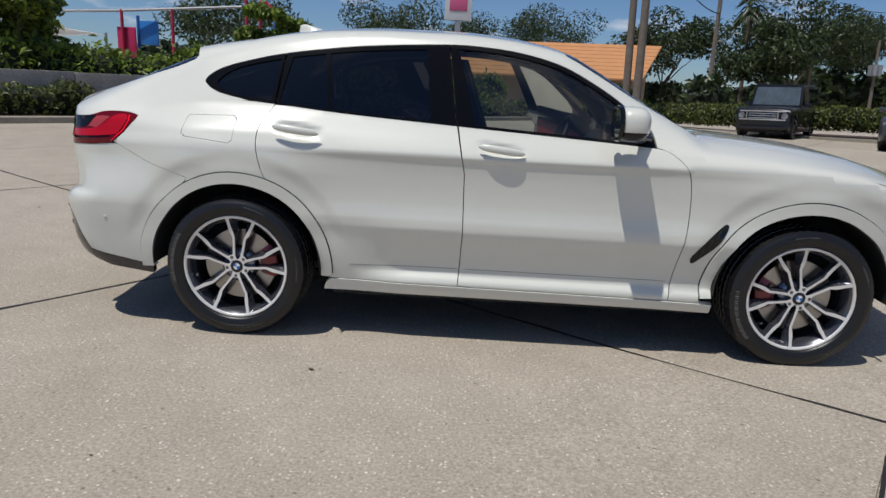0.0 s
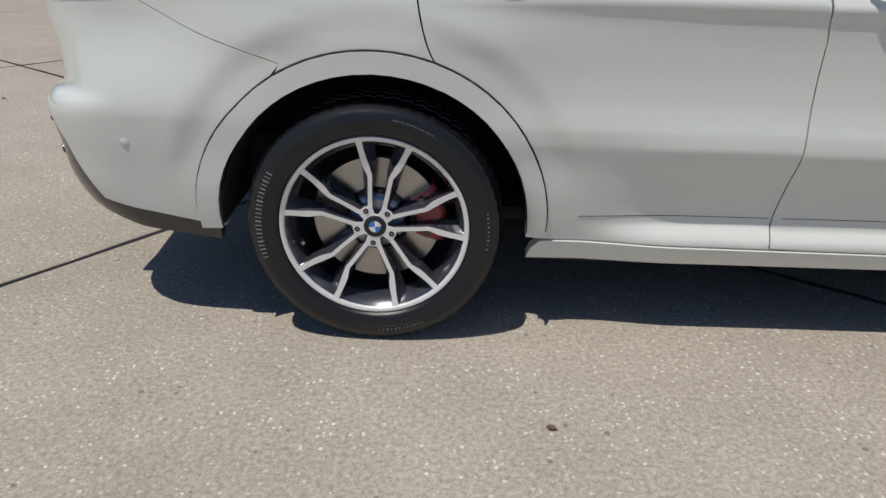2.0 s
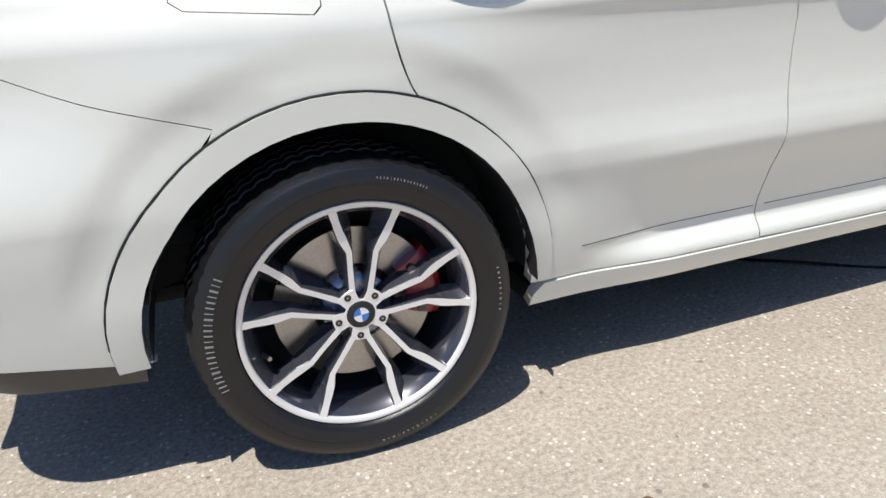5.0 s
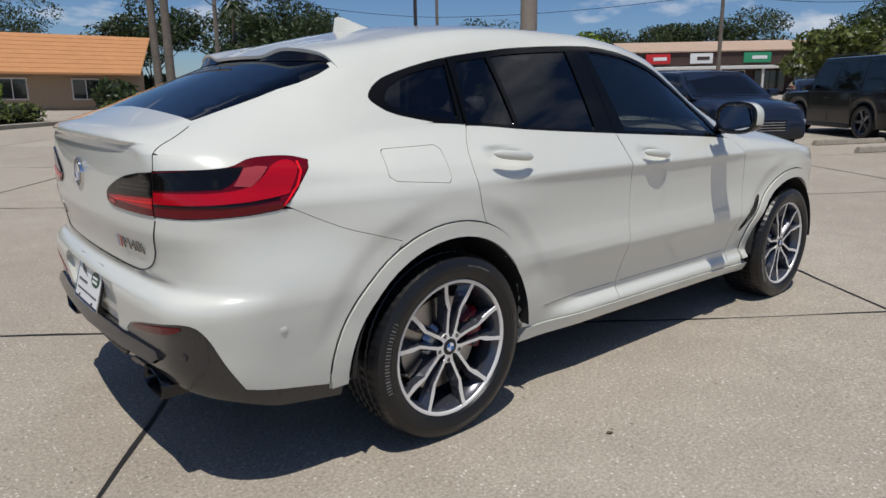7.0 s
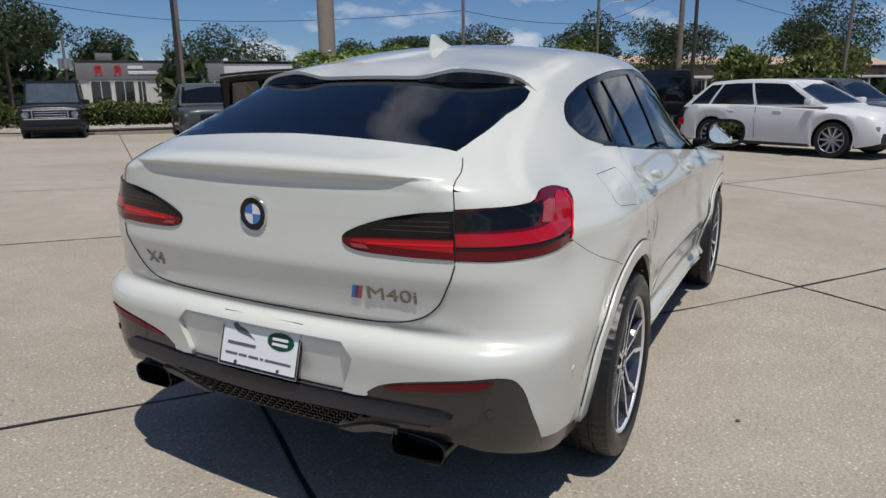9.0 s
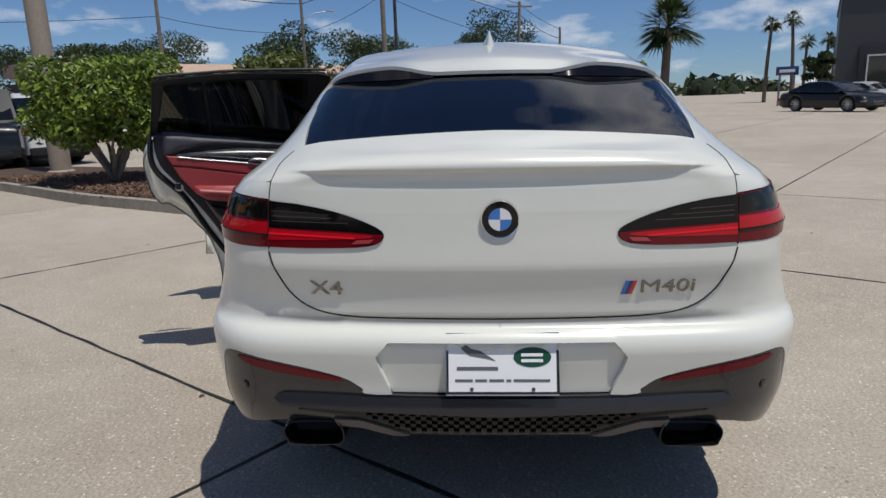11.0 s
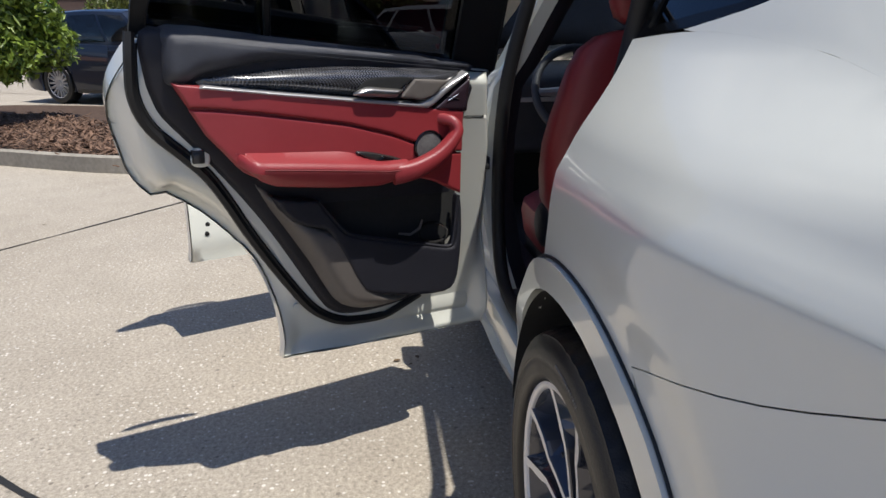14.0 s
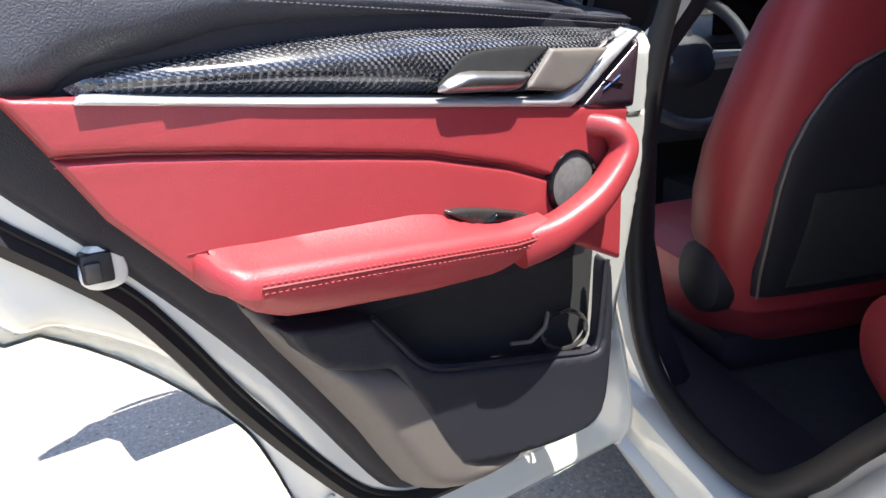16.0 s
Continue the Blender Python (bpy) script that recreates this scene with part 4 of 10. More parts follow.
def rear_valance():
    low_side = [(st_of(-0.455, 0.9), 0.342), (st_of(-0.52, 0.9), 0.350), (st_of(-0.70, 0.88), 0.383)]
    base = low_side + [p for p in DIFF_TOP] + [(S_MID, 0.36)] + spline([(st_of(-0.96, 0.30), 0.362), (st_of(-0.95, 0.40), 0.405), (st_of(-0.94, 0.62), 0.41), (st_of(-0.90, 0.72), 0.385), (st_of(-0.80, 0.83), 0.352)], 3) + [(st_of(-0.70, 0.88), 0.318), (st_of(-0.462, 0.9), 0.290)]
    dif = skin("rear_valance", fan, base, GREY_TRIM, CAR, sides=(-1, 1), h=0.02, lift=-0.002, lip=0.03, label="dark grey gloss rear valance")
    mesh = [(S_MID, 0.452), (st_of(-1.0, 0.42), 0.462), (st_of(-1.0, 0.56), 0.468), (st_of(-0.98, 0.60), 0.455), (st_of(-0.99, 0.42), 0.435), (st_of(-0.985, 0.33), 0.405), (st_of(-0.98, 0.27), 0.378), (S_MID, 0.374)]
    skin("grille_insert", fan, mesh, GLOSS_BLACK, dif, sides=(-1, 1), h=0.03, lift=0.0015, lip=0.004)
    # honeycomb of the insert: short proud bars in staggered rows
    bm = bmesh.new()
    for r_ in range(5):
        z = 0.385 + r_ * 0.0145
        half = 0.27 + r_ * 0.036
        n = int(half / 0.032)
        for i in range(-n, n + 1):
            y = (i + 0.5 * (r_ % 2)) * 0.032
            x = float(rear_x(z)) + 0.08 * y * y - 0.006
            box_bm(x - 0.004, x + 0.006, y - 0.0085, y + 0.0085, z - 0.0024, z + 0.0024, bm=bm)
            box_bm(x - 0.003, x + 0.006, y - 0.0172, y - 0.0145, z, z + 0.0145, bm=bm)
    part("grille_mesh", bm, GLOSS_BLACK, dif, smooth=False)
    bar = [(S_MID, 0.505), (st_of(-1.0, 0.36), 0.506), (st_of(-0.99, 0.52), 0.512), (st_of(-0.98, 0.635), 0.512), (st_of(-0.975, 0.665), 0.497), (st_of(-0.98, 0.64), 0.476), (st_of(-1.0, 0.42), 0.468), (S_MID, 0.458)]

    def ledge(p, n):
        """Leans the bar back, so that its face looks up."""
        p = p.copy()
        p[:, 0] -= 0.5 * np.maximum(0.0, 0.512 - p[:, 2])
        n[:, 2] += 0.3
        n /= np.linalg.norm(n, axis=1, keepdims=True)
        return p

    skin("diffuser_bar", fan, bar, mat_bar, dif, sides=(-1, 1), h=0.016, lift=0.006, lip=0.018, extra=ledge)
    for sd in (-1, 1):
        refl = spline([(st_of(-0.925, 0.745), 0.615), (st_of(-0.95, 0.65), 0.605), (st_of(-0.985, 0.47), 0.563), (st_of(-0.985, 0.455), 0.551), (st_of(-0.97, 0.56), 0.563), (st_of(-0.94, 0.70), 0.59)], 3, True)
        skin("reflector", fan, refl, TAIL_DEEP, dif, sides=(sd,), h=0.02, lift=0.002, lip=0.003, label="slim red rear reflector")
        blade = [(st_of(-0.96, 0.27), 0.366), (st_of(-0.97, 0.335), 0.398), (st_of(-0.97, 0.40), 0.424), (st_of(-0.965, 0.48), 0.427), (st_of(-0.965, 0.48), 0.402), (st_of(-0.96, 0.40), 0.395), (st_of(-0.96, 0.32), 0.362)]
        skin("lower_blade", fan, blade, GREY_PLASTIC, dif, sides=(sd,), h=0.02, lift=0.006, lip=0.02)
        # tailpipe: a six-sided rounded tube
        shape = spline([(0.462, 0.362), (0.470, 0.400), (0.485, 0.418), (0.60, 0.418), (0.632, 0.408), (0.648, 0.385), (0.640, 0.355), (0.62, 0.338), (0.50, 0.338), (0.475, 0.343)], 3, True)
        bm = bmesh.new()
        c = np.mean(shape, axis=0)
        rings = []
        for x, k in ((-0.82, 1.0), (-0.965, 1.0), (-0.978, 0.985), (-0.980, 0.95), (-0.972, 0.90), (-0.88, 0.88)):
            rings.append([bm.verts.new((x, sd * (c[0] + (p[0] - c[0]) * k), c[1] + (p[1] - c[1]) * (k - (1 - k)))) for p in shape])
        for a, b in zip(rings[:-1], rings[1:]):
            for i in range(len(a)):
                j = (i + 1) % len(a)
                f = bm.faces.new((a[i], a[j], b[j], b[i]))
        bmesh.ops.recalc_face_normals(bm, faces=bm.faces)
        pipe = part("tailpipe", bm, mat_pipe, CAR, "black chrome trapezoid tailpipe")
        bm = bmesh.new()
        vs = [bm.verts.new((-0.895, sd * (c[0] + (p[0] - c[0]) * 0.9), c[1] + (p[1] - c[1]) * 0.8)) for p in shape]
        bm.faces.new(vs)
        part("pipe_inside", bm, WELL, pipe)
        for y, z in ((0.775, 0.516), (0.245, 0.487)):
            x = float(rear_x(z)) + 0.085 * y * y
            skin_dot("parking_sensor", (x, sd * y, z), dif, GREY_TRIM)
        skin_dot("parking_sensor", (-0.681, sd * 0.925, 0.587), CAR, PAINT)


mat_bar = mat("blue_black_gloss", (0.014, 0.0145, 0.019), rough=0.2, coat=0.3, noise_amt=0.1)
mat_pipe = mat("black_chrome", (0.05, 0.05, 0.052), rough=0.12, metal=0.9)


def skin_dot(name, p, parent, material, r=0.0115):
    """A round sensor set flush into the shell near p."""
    q = np.array([p])
    for _ in range(6):
        q = q - body_normal(q) * body_f(q)[:, None]
    n = Vector(body_normal(q)[0])
    m = Matrix.Translation(Vector(q[0]) - n * 0.004) @ n.to_track_quat("Z", "Y").to_matrix().to_4x4()
    bm = lathe_bm([(0.0005, 0.0065), (r * 0.8, 0.0065), (r, 0.0055), (r, 0.0045), (r * 1.16, 0.0048), (r * 1.18, 0.003)], 20, m)
    return part(name, bm, material, parent)


def roundel(parent, m, r):
    """A round two-tone badge: chrome rim, black ring, quadrants."""
    base = part("badge", lathe_bm([(r, -0.004), (r, 0.004), (r * 0.97, 0.0065), (r * 0.93, 0.006), (r * 0.92, 0.004)], 40, m), CHROME, parent, "round blue and white badge with a black ring")
    part("badge_ring", lathe_bm([(r * 0.93, 0.003), (r * 0.93, 0.0048), (r * 0.60, 0.0056), (r * 0.58, 0.003)], 40, m), GLOSS_BLACK, base)
    for k in range(4):
        bm = bmesh.new()
        c = bm.verts.new((0, 0, 0.006))
        a0 = k * math.pi / 2
        vs = [bm.verts.new((r * 0.59 * math.cos(a0 + i * math.pi / 16), r * 0.59 * math.sin(a0 + i * math.pi / 16), 0.0058)) for i in range(9)]
        for a, b in zip(vs[:-1], vs[1:]):
            bm.faces.new((c, a, b))
        bm.transform(m)
        part("badge_field", bm, BLUE_ENAMEL if k % 2 else WHITE_ENAMEL, base)
    return base


mat_letter = mat("smoked_chrome", (0.26, 0.24, 0.22), rough=0.16, metal=0.9)


def rear_badges():
    spot = float(shoot(np.array([[-0.5, 0.0, 1.022]]), np.array([[-1.0, 0, 0]]))[0, 0])
    m = Matrix.Translation((spot - 0.004, 0, 1.022)) @ Matrix(((0, 0, -1, 0), (-1, 0, 0, 0), (0, 1, 0, 0), (0, 0, 0, 1)))
    roundel(CAR, m, 0.053)
    ry = Matrix(((0, 0, -1, 0), (-1, 0, 0, 0), (0, 1, 0, 0), (0, 0, 0, 1)))
    def on_tail(y, z):
        return float(shoot(np.array([[-0.5, y, z]]), np.array([[-1.0, 0, 0]]))[0, 0])

    def upright(y, z):
        return Matrix.Rotation(math.atan((on_tail(y, z + 0.02) - on_tail(y, z - 0.02)) / 0.04), 4, "Y")

    def turned(y, z):
        return Matrix.Rotation(-math.atan((on_tail(y + 0.04, z) - on_tail(y - 0.04, z)) / 0.08), 4, "Z")

    z, y = 0.822, 0.494
    x = on_tail(y, z) - 0.004
    tilt = turned(y, z)
    text_mesh("model_badge", "X4", 0.064, 0.0016, Matrix.Translation((x + 0.002, y, z)) @ tilt @ upright(y, z) @ ry @ Matrix.Diagonal((1.25, 0.95, 1, 1)), mat_letter, CAR, 0.0003, "chrome model lettering on the tailgate")
    y = -0.468
    x = on_tail(y, z) - 0.002
    tilt = turned(y, z)
    text_mesh("model_badge", "M40i", 0.062, 0.0016, Matrix.Translation((x, y, z)) @ tilt @ upright(y, z) @ ry @ Matrix.Diagonal((1.32, 0.90, 1, 1)), mat_letter, CAR, 0.0, "chrome model lettering on the tailgate")
    for k, mt in enumerate((LIGHT_BLUE, NAVY_ENAMEL, RED_ENAMEL)):
        bm = bmesh.new()
        x0 = -0.336 - k * 0.0105
        pts = [(x0, 0.802), (x0 - 0.0106, 0.802), (x0 - 0.0226, 0.842), (x0 - 0.012, 0.842)]
        xx = [on_tail(q[0], q[1]) - 0.003 for q in pts]
        vs = [bm.verts.new((xq, q[0], q[1])) for xq, q in zip(xx, pts)]
        f = bm.faces.new(vs)
        r_ = bmesh.ops.extrude_face_region(bm, geom=[f])
        for v in r_["geom"]:
            if isinstance(v, bmesh.types.BMVert):
                v.co.x += 0.006
        bmesh.ops.recalc_face_normals(bm, faces=bm.faces)
        part("badge_stripe", bm, mt, CAR, smooth=False)


def number_plate():
    """Dealer's plate in a black frame, leaning with the bumper."""
    lean = math.atan2(0.038, 0.144)
    m = Matrix.Translation((-1.014, -0.005, 0.609)) @ Matrix.Rotation(lean, 4, "Y") @ Matrix(((0, 0, -1, 0), (-1, 0, 0, 0), (0, 1, 0, 0), (0, 0, 0, 1))) @ Matrix.Diagonal((1.02, 1.08, 1, 1))
    bm = box_bm(-0.158, 0.158, -0.082, 0.082, -0.010, 0.002, 0.005)
    bm.transform(m)
    fr = part("plate_frame", bm, TRIM_BLACK, CAR, "dealer plate in a black and chrome frame")

    def flat(name, pts, z, mt):
        b = bmesh.new()
        f = b.faces.new([b.verts.new((p[0], p[1], z)) for p in pts])
        r_ = bmesh.ops.extrude_face_region(b, geom=[f])
        for v in r_["geom"]:
            if isinstance(v, bmesh.types.BMVert):
                v.co.z += 0.0012
        b.transform(m)
        bmesh.ops.recalc_face_normals(b, faces=b.faces)
        return part(name, b, mt, fr, smooth=False)

    rect = lambda x0, x1, y0, y1: [(x0, y0), (x1, y0), (x1, y1), (x0, y1)]
    flat("plate_sheet", rect(-0.149, 0.149, -0.072, 0.074), 0.002, PLATE_WHITE)
    oval = [(0.083 + 0.052 * math.cos(a), 0.018 + 0.026 * math.sin(a)) for a in np.linspace(0, 2 * math.pi, 28, endpoint=False)]
    flat("green_oval", oval, 0.0034, PLATE_GREEN)
    for y in (0.024, 0.009):
        flat("print_bar", rect(0.052, 0.112, y - 0.004, y + 0.004), 0.0048, PLATE_WHITE)
    flat("print_bar", rect(-0.126, -0.012, -0.016, -0.007), 0.0034, PRINT_GREY)
    for x0, x1 in ((-0.131, -0.082), (-0.075, -0.043), (-0.036, 0.004), (0.011, 0.024), (0.031, 0.131)):
        flat("print_bar", rect(x0, x1, -0.046, -0.0395), 0.0034, PRINT_GREY)
    leap = [(-0.115, 0.042), (-0.10, 0.050), (-0.085, 0.040), (-0.06, 0.034), (-0.03, 0.016), (-0.018, 0.008), (-0.04, 0.014), (-0.065, 0.018), (-0.09, 0.022), (-0.105, 0.032)]
    flat("print_mark", leap, 0.0034, PRINT_GREY)
    for x, y in ((-0.085, 0.067), (0.085, 0.067), (-0.085, -0.066), (0.085, -0.066)):
        part("plate_screw", cyl_bm(0.0055, 0.005, 0.004, 12, m @ Matrix.Translation((x, y, 0.003))), DARK_STEEL, fr)
    # chrome line round the frame
    bm = tube_bm([m @ Vector(p) for p in ((-0.156, -0.080, 0.003), (0.156, -0.080, 0.003), (0.156, 0.080, 0.003), (-0.156, 0.080, 0.003), (-0.156, -0.080, 0.003))], 0.0022, 6)
    part("frame_rim", bm, CHROME, fr)


def spoiler():
    """Roof spoiler over the rear window: a thin wing whose sides are blacked out beneath."""
    nx, ny = 14, 48
    bm = bmesh.new()
    grid = []
    half = 0.625

    def shell_z(x, y):
        x, y = np.atleast_1d(x).astype(float), np.atleast_1d(y).astype(float)
        o = np.stack([x, y + 0 * x, 1.0 + 0 * x], -1)
        return shoot(o, np.array([[0.0, 0.0, 1.0]]) + 0 * o)[:, 2]

    for j in range(ny + 1):
        y = -half + 2 * half * j / ny
        e = abs(y) / half
        x_tail = -0.375 + 0.10 * e**2.4
        col = []
        xs = -0.02 + (x_tail + 0.02) * np.linspace(0, 1, nx + 1)
        for i, (x, z) in enumerate(zip(xs, shell_z(xs, y))):
            rise = (0.016 + 0.030 * float(smooth01(0.3, 0.6, e))) * (i / nx) ** 1.7 * (1 - e**6)
            col.append(bm.verts.new((x, y, z + 0.0025 * (1 - e**8) + rise)))
        grid.append(col)
    for a, b in zip(grid[:-1], grid[1:]):
        for i in range(nx):
            bm.faces.new((a[i], a[i + 1], b[i + 1], b[i]))
    # trailing edge and the short return underneath
    low = [bm.verts.new(c[-1].co + Vector((0.004, 0, -0.012))) for c in grid]
    for k in range(ny):
        bm.faces.new((grid[k][-1], low[k], low[k + 1], grid[k + 1][-1]))
    bmesh.ops.recalc_face_normals(bm, faces=bm.faces)
    sp = part("roof_spoiler", bm, PAINT, CAR, "white roof spoiler over the rear window")
    for sd in (-1, 1):
        bm = bmesh.new()
        a, b = [], []
        for k in range(13):
            y = sd * (0.21 + 0.405 * k / 12)
            e = abs(y) / half
            x_tail = -0.375 + 0.10 * e**2.4
            base = float(shell_z(x_tail, y)[0])
            dz = (0.016 + 0.030 * float(smooth01(0.3, 0.6, e))) * (1 - e**6)
            th = max(dz - 0.008, 0.004)
            a.append(bm.verts.new((x_tail + 0.004, y, base + dz - 0.012)))
            b.append(bm.verts.new((x_tail + 0.012 - 0.02, y, base + dz - 0.010 - th)))
        for k in range(12):
            bm.faces.new((a[k], a[k + 1], b[k + 1], b[k]))
        part("spoiler_underside", bm, GLOSS_BLACK, sp)


def roof_fin():
    prof = spline([(-0.105, 0.0), (-0.098, 0.05), (-0.090, 0.062), (-0.06, 0.060), (0.0, 0.035), (0.06, 0.012), (0.10, 0.0)], 4)
    bm = bmesh.new()
    rows = []
    for x, h in prof:
        w = 0.028 * (1 - ((x + 0.0) / 0.115) ** 2 * 0.8) if h > 0.001 else 0.02
        ring = []
        for a in np.linspace(0, math.pi, 9):
            ring.append((x, w * math.cos(a) * (1 - 0.72 * math.sin(a)), h * math.sin(a)))
        rows.append([bm.verts.new((p[0] + 0.2, p[1], float(roof_z(p[0] + 0.2)) - 0.001 + p[2])) for p in ring])
    for a, b in zip(rows[:-1], rows[1:]):
        for i in range(8):
            bm.faces.new((a[i], a[i + 1], b[i + 1], b[i]))
    bmesh.ops.recalc_face_normals(bm, faces=bm.faces)
    part("roof_fin", bm, PAINT, CAR, "white shark-fin roof aerial")


def door_handle(parent, x, z, sgn):
    """A pull handle across its dished recess."""
    bm = bmesh.new()
    n, rows = 18, []
    for i in range(n + 1):
        t = i / n * 2 - 1
        px = x + 0.115 * t
        pz = z - 0.0135 * t + 0.004
        r = math.sqrt(max(0.0, 1 - t**4))
        y0 = float(side_half(np.array([px]), np.array([pz]))[0])
        yo = 0.934 + float(plan_w(px)) + 0.006 + 0.014 * (1 - t * t)
        rows.append([bm.verts.new((px, sgn * (yo - 0.011 + 0.011 * math.cos(a) * max(r, 0.25)), pz + 0.0185 * math.sin(a) * max(r, 0.12))) for a in np.linspace(0, 2 * math.pi, 14, endpoint=False)])
    for a, b in zip(rows[:-1], rows[1:]):
        for k in range(14):
            bm.faces.new((a[k], a[(k + 1) % 14], b[(k + 1) % 14], b[k]))
    bm.faces.new(rows[0])
    bm.faces.new(rows[-1])
    bmesh.ops.recalc_face_normals(bm, faces=bm.faces)
    return part("door_handle", bm, PAINT, parent, "white pull handle in a dished recess")


def door_mirror(parent, sgn):
    """Door mirror: white cap, black foot and frame, mirror glass facing back."""
    def blob(cx, cy, cz, ax, ay, az, z_from, z_to, back_flat):
        bm = bmesh.new()
        rows = []
        for i in range(19):
            v = z_from + (z_to - z_from) * i / 18
            rows.append([])
            for k in range(28):
                a = 2 * math.pi * k / 28
                r = max(0.0, 1 - abs(v) ** 2.6) ** (1 / 2.6)
                ex, ey = abs(math.cos(a)) ** 0.72 * math.copysign(1, math.cos(a)), abs(math.sin(a)) ** 0.72 * math.copysign(1, math.sin(a))
                px = cx + ax * r * ex
                px = max(px, cx - back_flat)
                rows[-1].append(bm.verts.new((px + 0.05 * ey * r * sgn * 0 + 0.035 * (1 - ey * sgn * -1) * 0, sgn * (cy + ay * r * ey), cz + az * v)))
        for p, q in zip(rows[:-1], rows[1:]):
            for k in range(28):
                bm.faces.new((p[k], p[(k + 1) % 28], q[(k + 1) % 28], q[k]))
        bmesh.ops.recalc_face_normals(bm, faces=bm.faces)
        return bm

    foot = tube_bm([(2.03, sgn * 0.86, 1.118), (1.98, sgn * 0.93, 1.125), (1.93, sgn * 1.0, 1.14)], [0.03, 0.024, 0.026], 12)
    base = part("door_mirror", foot, GLOSS_BLACK, parent, "door mirror with white cap and black foot")
    part("mirror_cap", blob(1.905, 1.045, 1.190, 0.082, 0.105, 0.082, -0.42, 1.0, 0.058), PAINT, base, "white mirror cap")
    part("mirror_shell", blob(1.905, 1.045, 1.190, 0.080, 0.102, 0.080, -1.0, -0.42, 0.058), GLOSS_BLACK, base)
    gl = bmesh.new()
    vs = [gl.verts.new((1.842, sgn * (1.045 + 0.088 * math.copysign(abs(math.cos(a)) ** 0.7, math.cos(a))), 1.190 + 0.062 * math.copysign(abs(math.sin(a)) ** 0.7, math.sin(a)))) for a in np.linspace(0, 2 * math.pi, 28, endpoint=False)]
    f = gl.faces.new(vs)
    part("mirror_glass", gl, MIRROR, base)
    bm = bmesh.new()
    ring_o = [(1.845, sgn * (1.045 + 0.098 * math.copysign(abs(math.cos(a)) ** 0.7, math.cos(a))), 1.190 + 0.072 * math.copysign(abs(math.sin(a)) ** 0.7, math.sin(a))) for a in np.linspace(0, 2 * math.pi, 29)]
    part("mirror_rim", tube_bm(ring_o, 0.011, 8, cap=False), GLOSS_BLACK, base)
    return base


tail_lamps()
rear_valance()
rear_badges()
number_plate()
spoiler()
roof_fin()
for kind in ("quarter", "rear", "front"):
    windows(kind, CAR, -1)
windows("quarter", CAR, 1)
door_handle(CAR, 0.311, 1.072, -1)
door_handle(CAR, 1.325, 1.024, -1)
door_mirror(CAR, -1)
VENT = spline([(2.303, 0.528), (2.316, 0.512), (2.345, 0.535), (2.43, 0.63), (2.462, 0.70), (2.458, 0.722), (2.435, 0.712), (2.37, 0.64), (2.315, 0.565)], 3, True)
skin("wing_vent", fan, VENT, GLOSS_BLACK, CAR, h=0.02, lift=0.003, lip=0.012, label="gloss black wing vent")
for k in range(3):
    a = [(2.335 + 0.035 * k, 0.56 + 0.044 * k), (2.342 + 0.035 * k, 0.556 + 0.044 * k), (2.362 + 0.035 * k, 0.60 + 0.044 * k), (2.354 + 0.035 * k, 0.604 + 0.044 * k)]
    skin("vent_blade", fan, a, TRIM_BLACK, CAR, h=0.02, lift=0.006, lip=0.004)


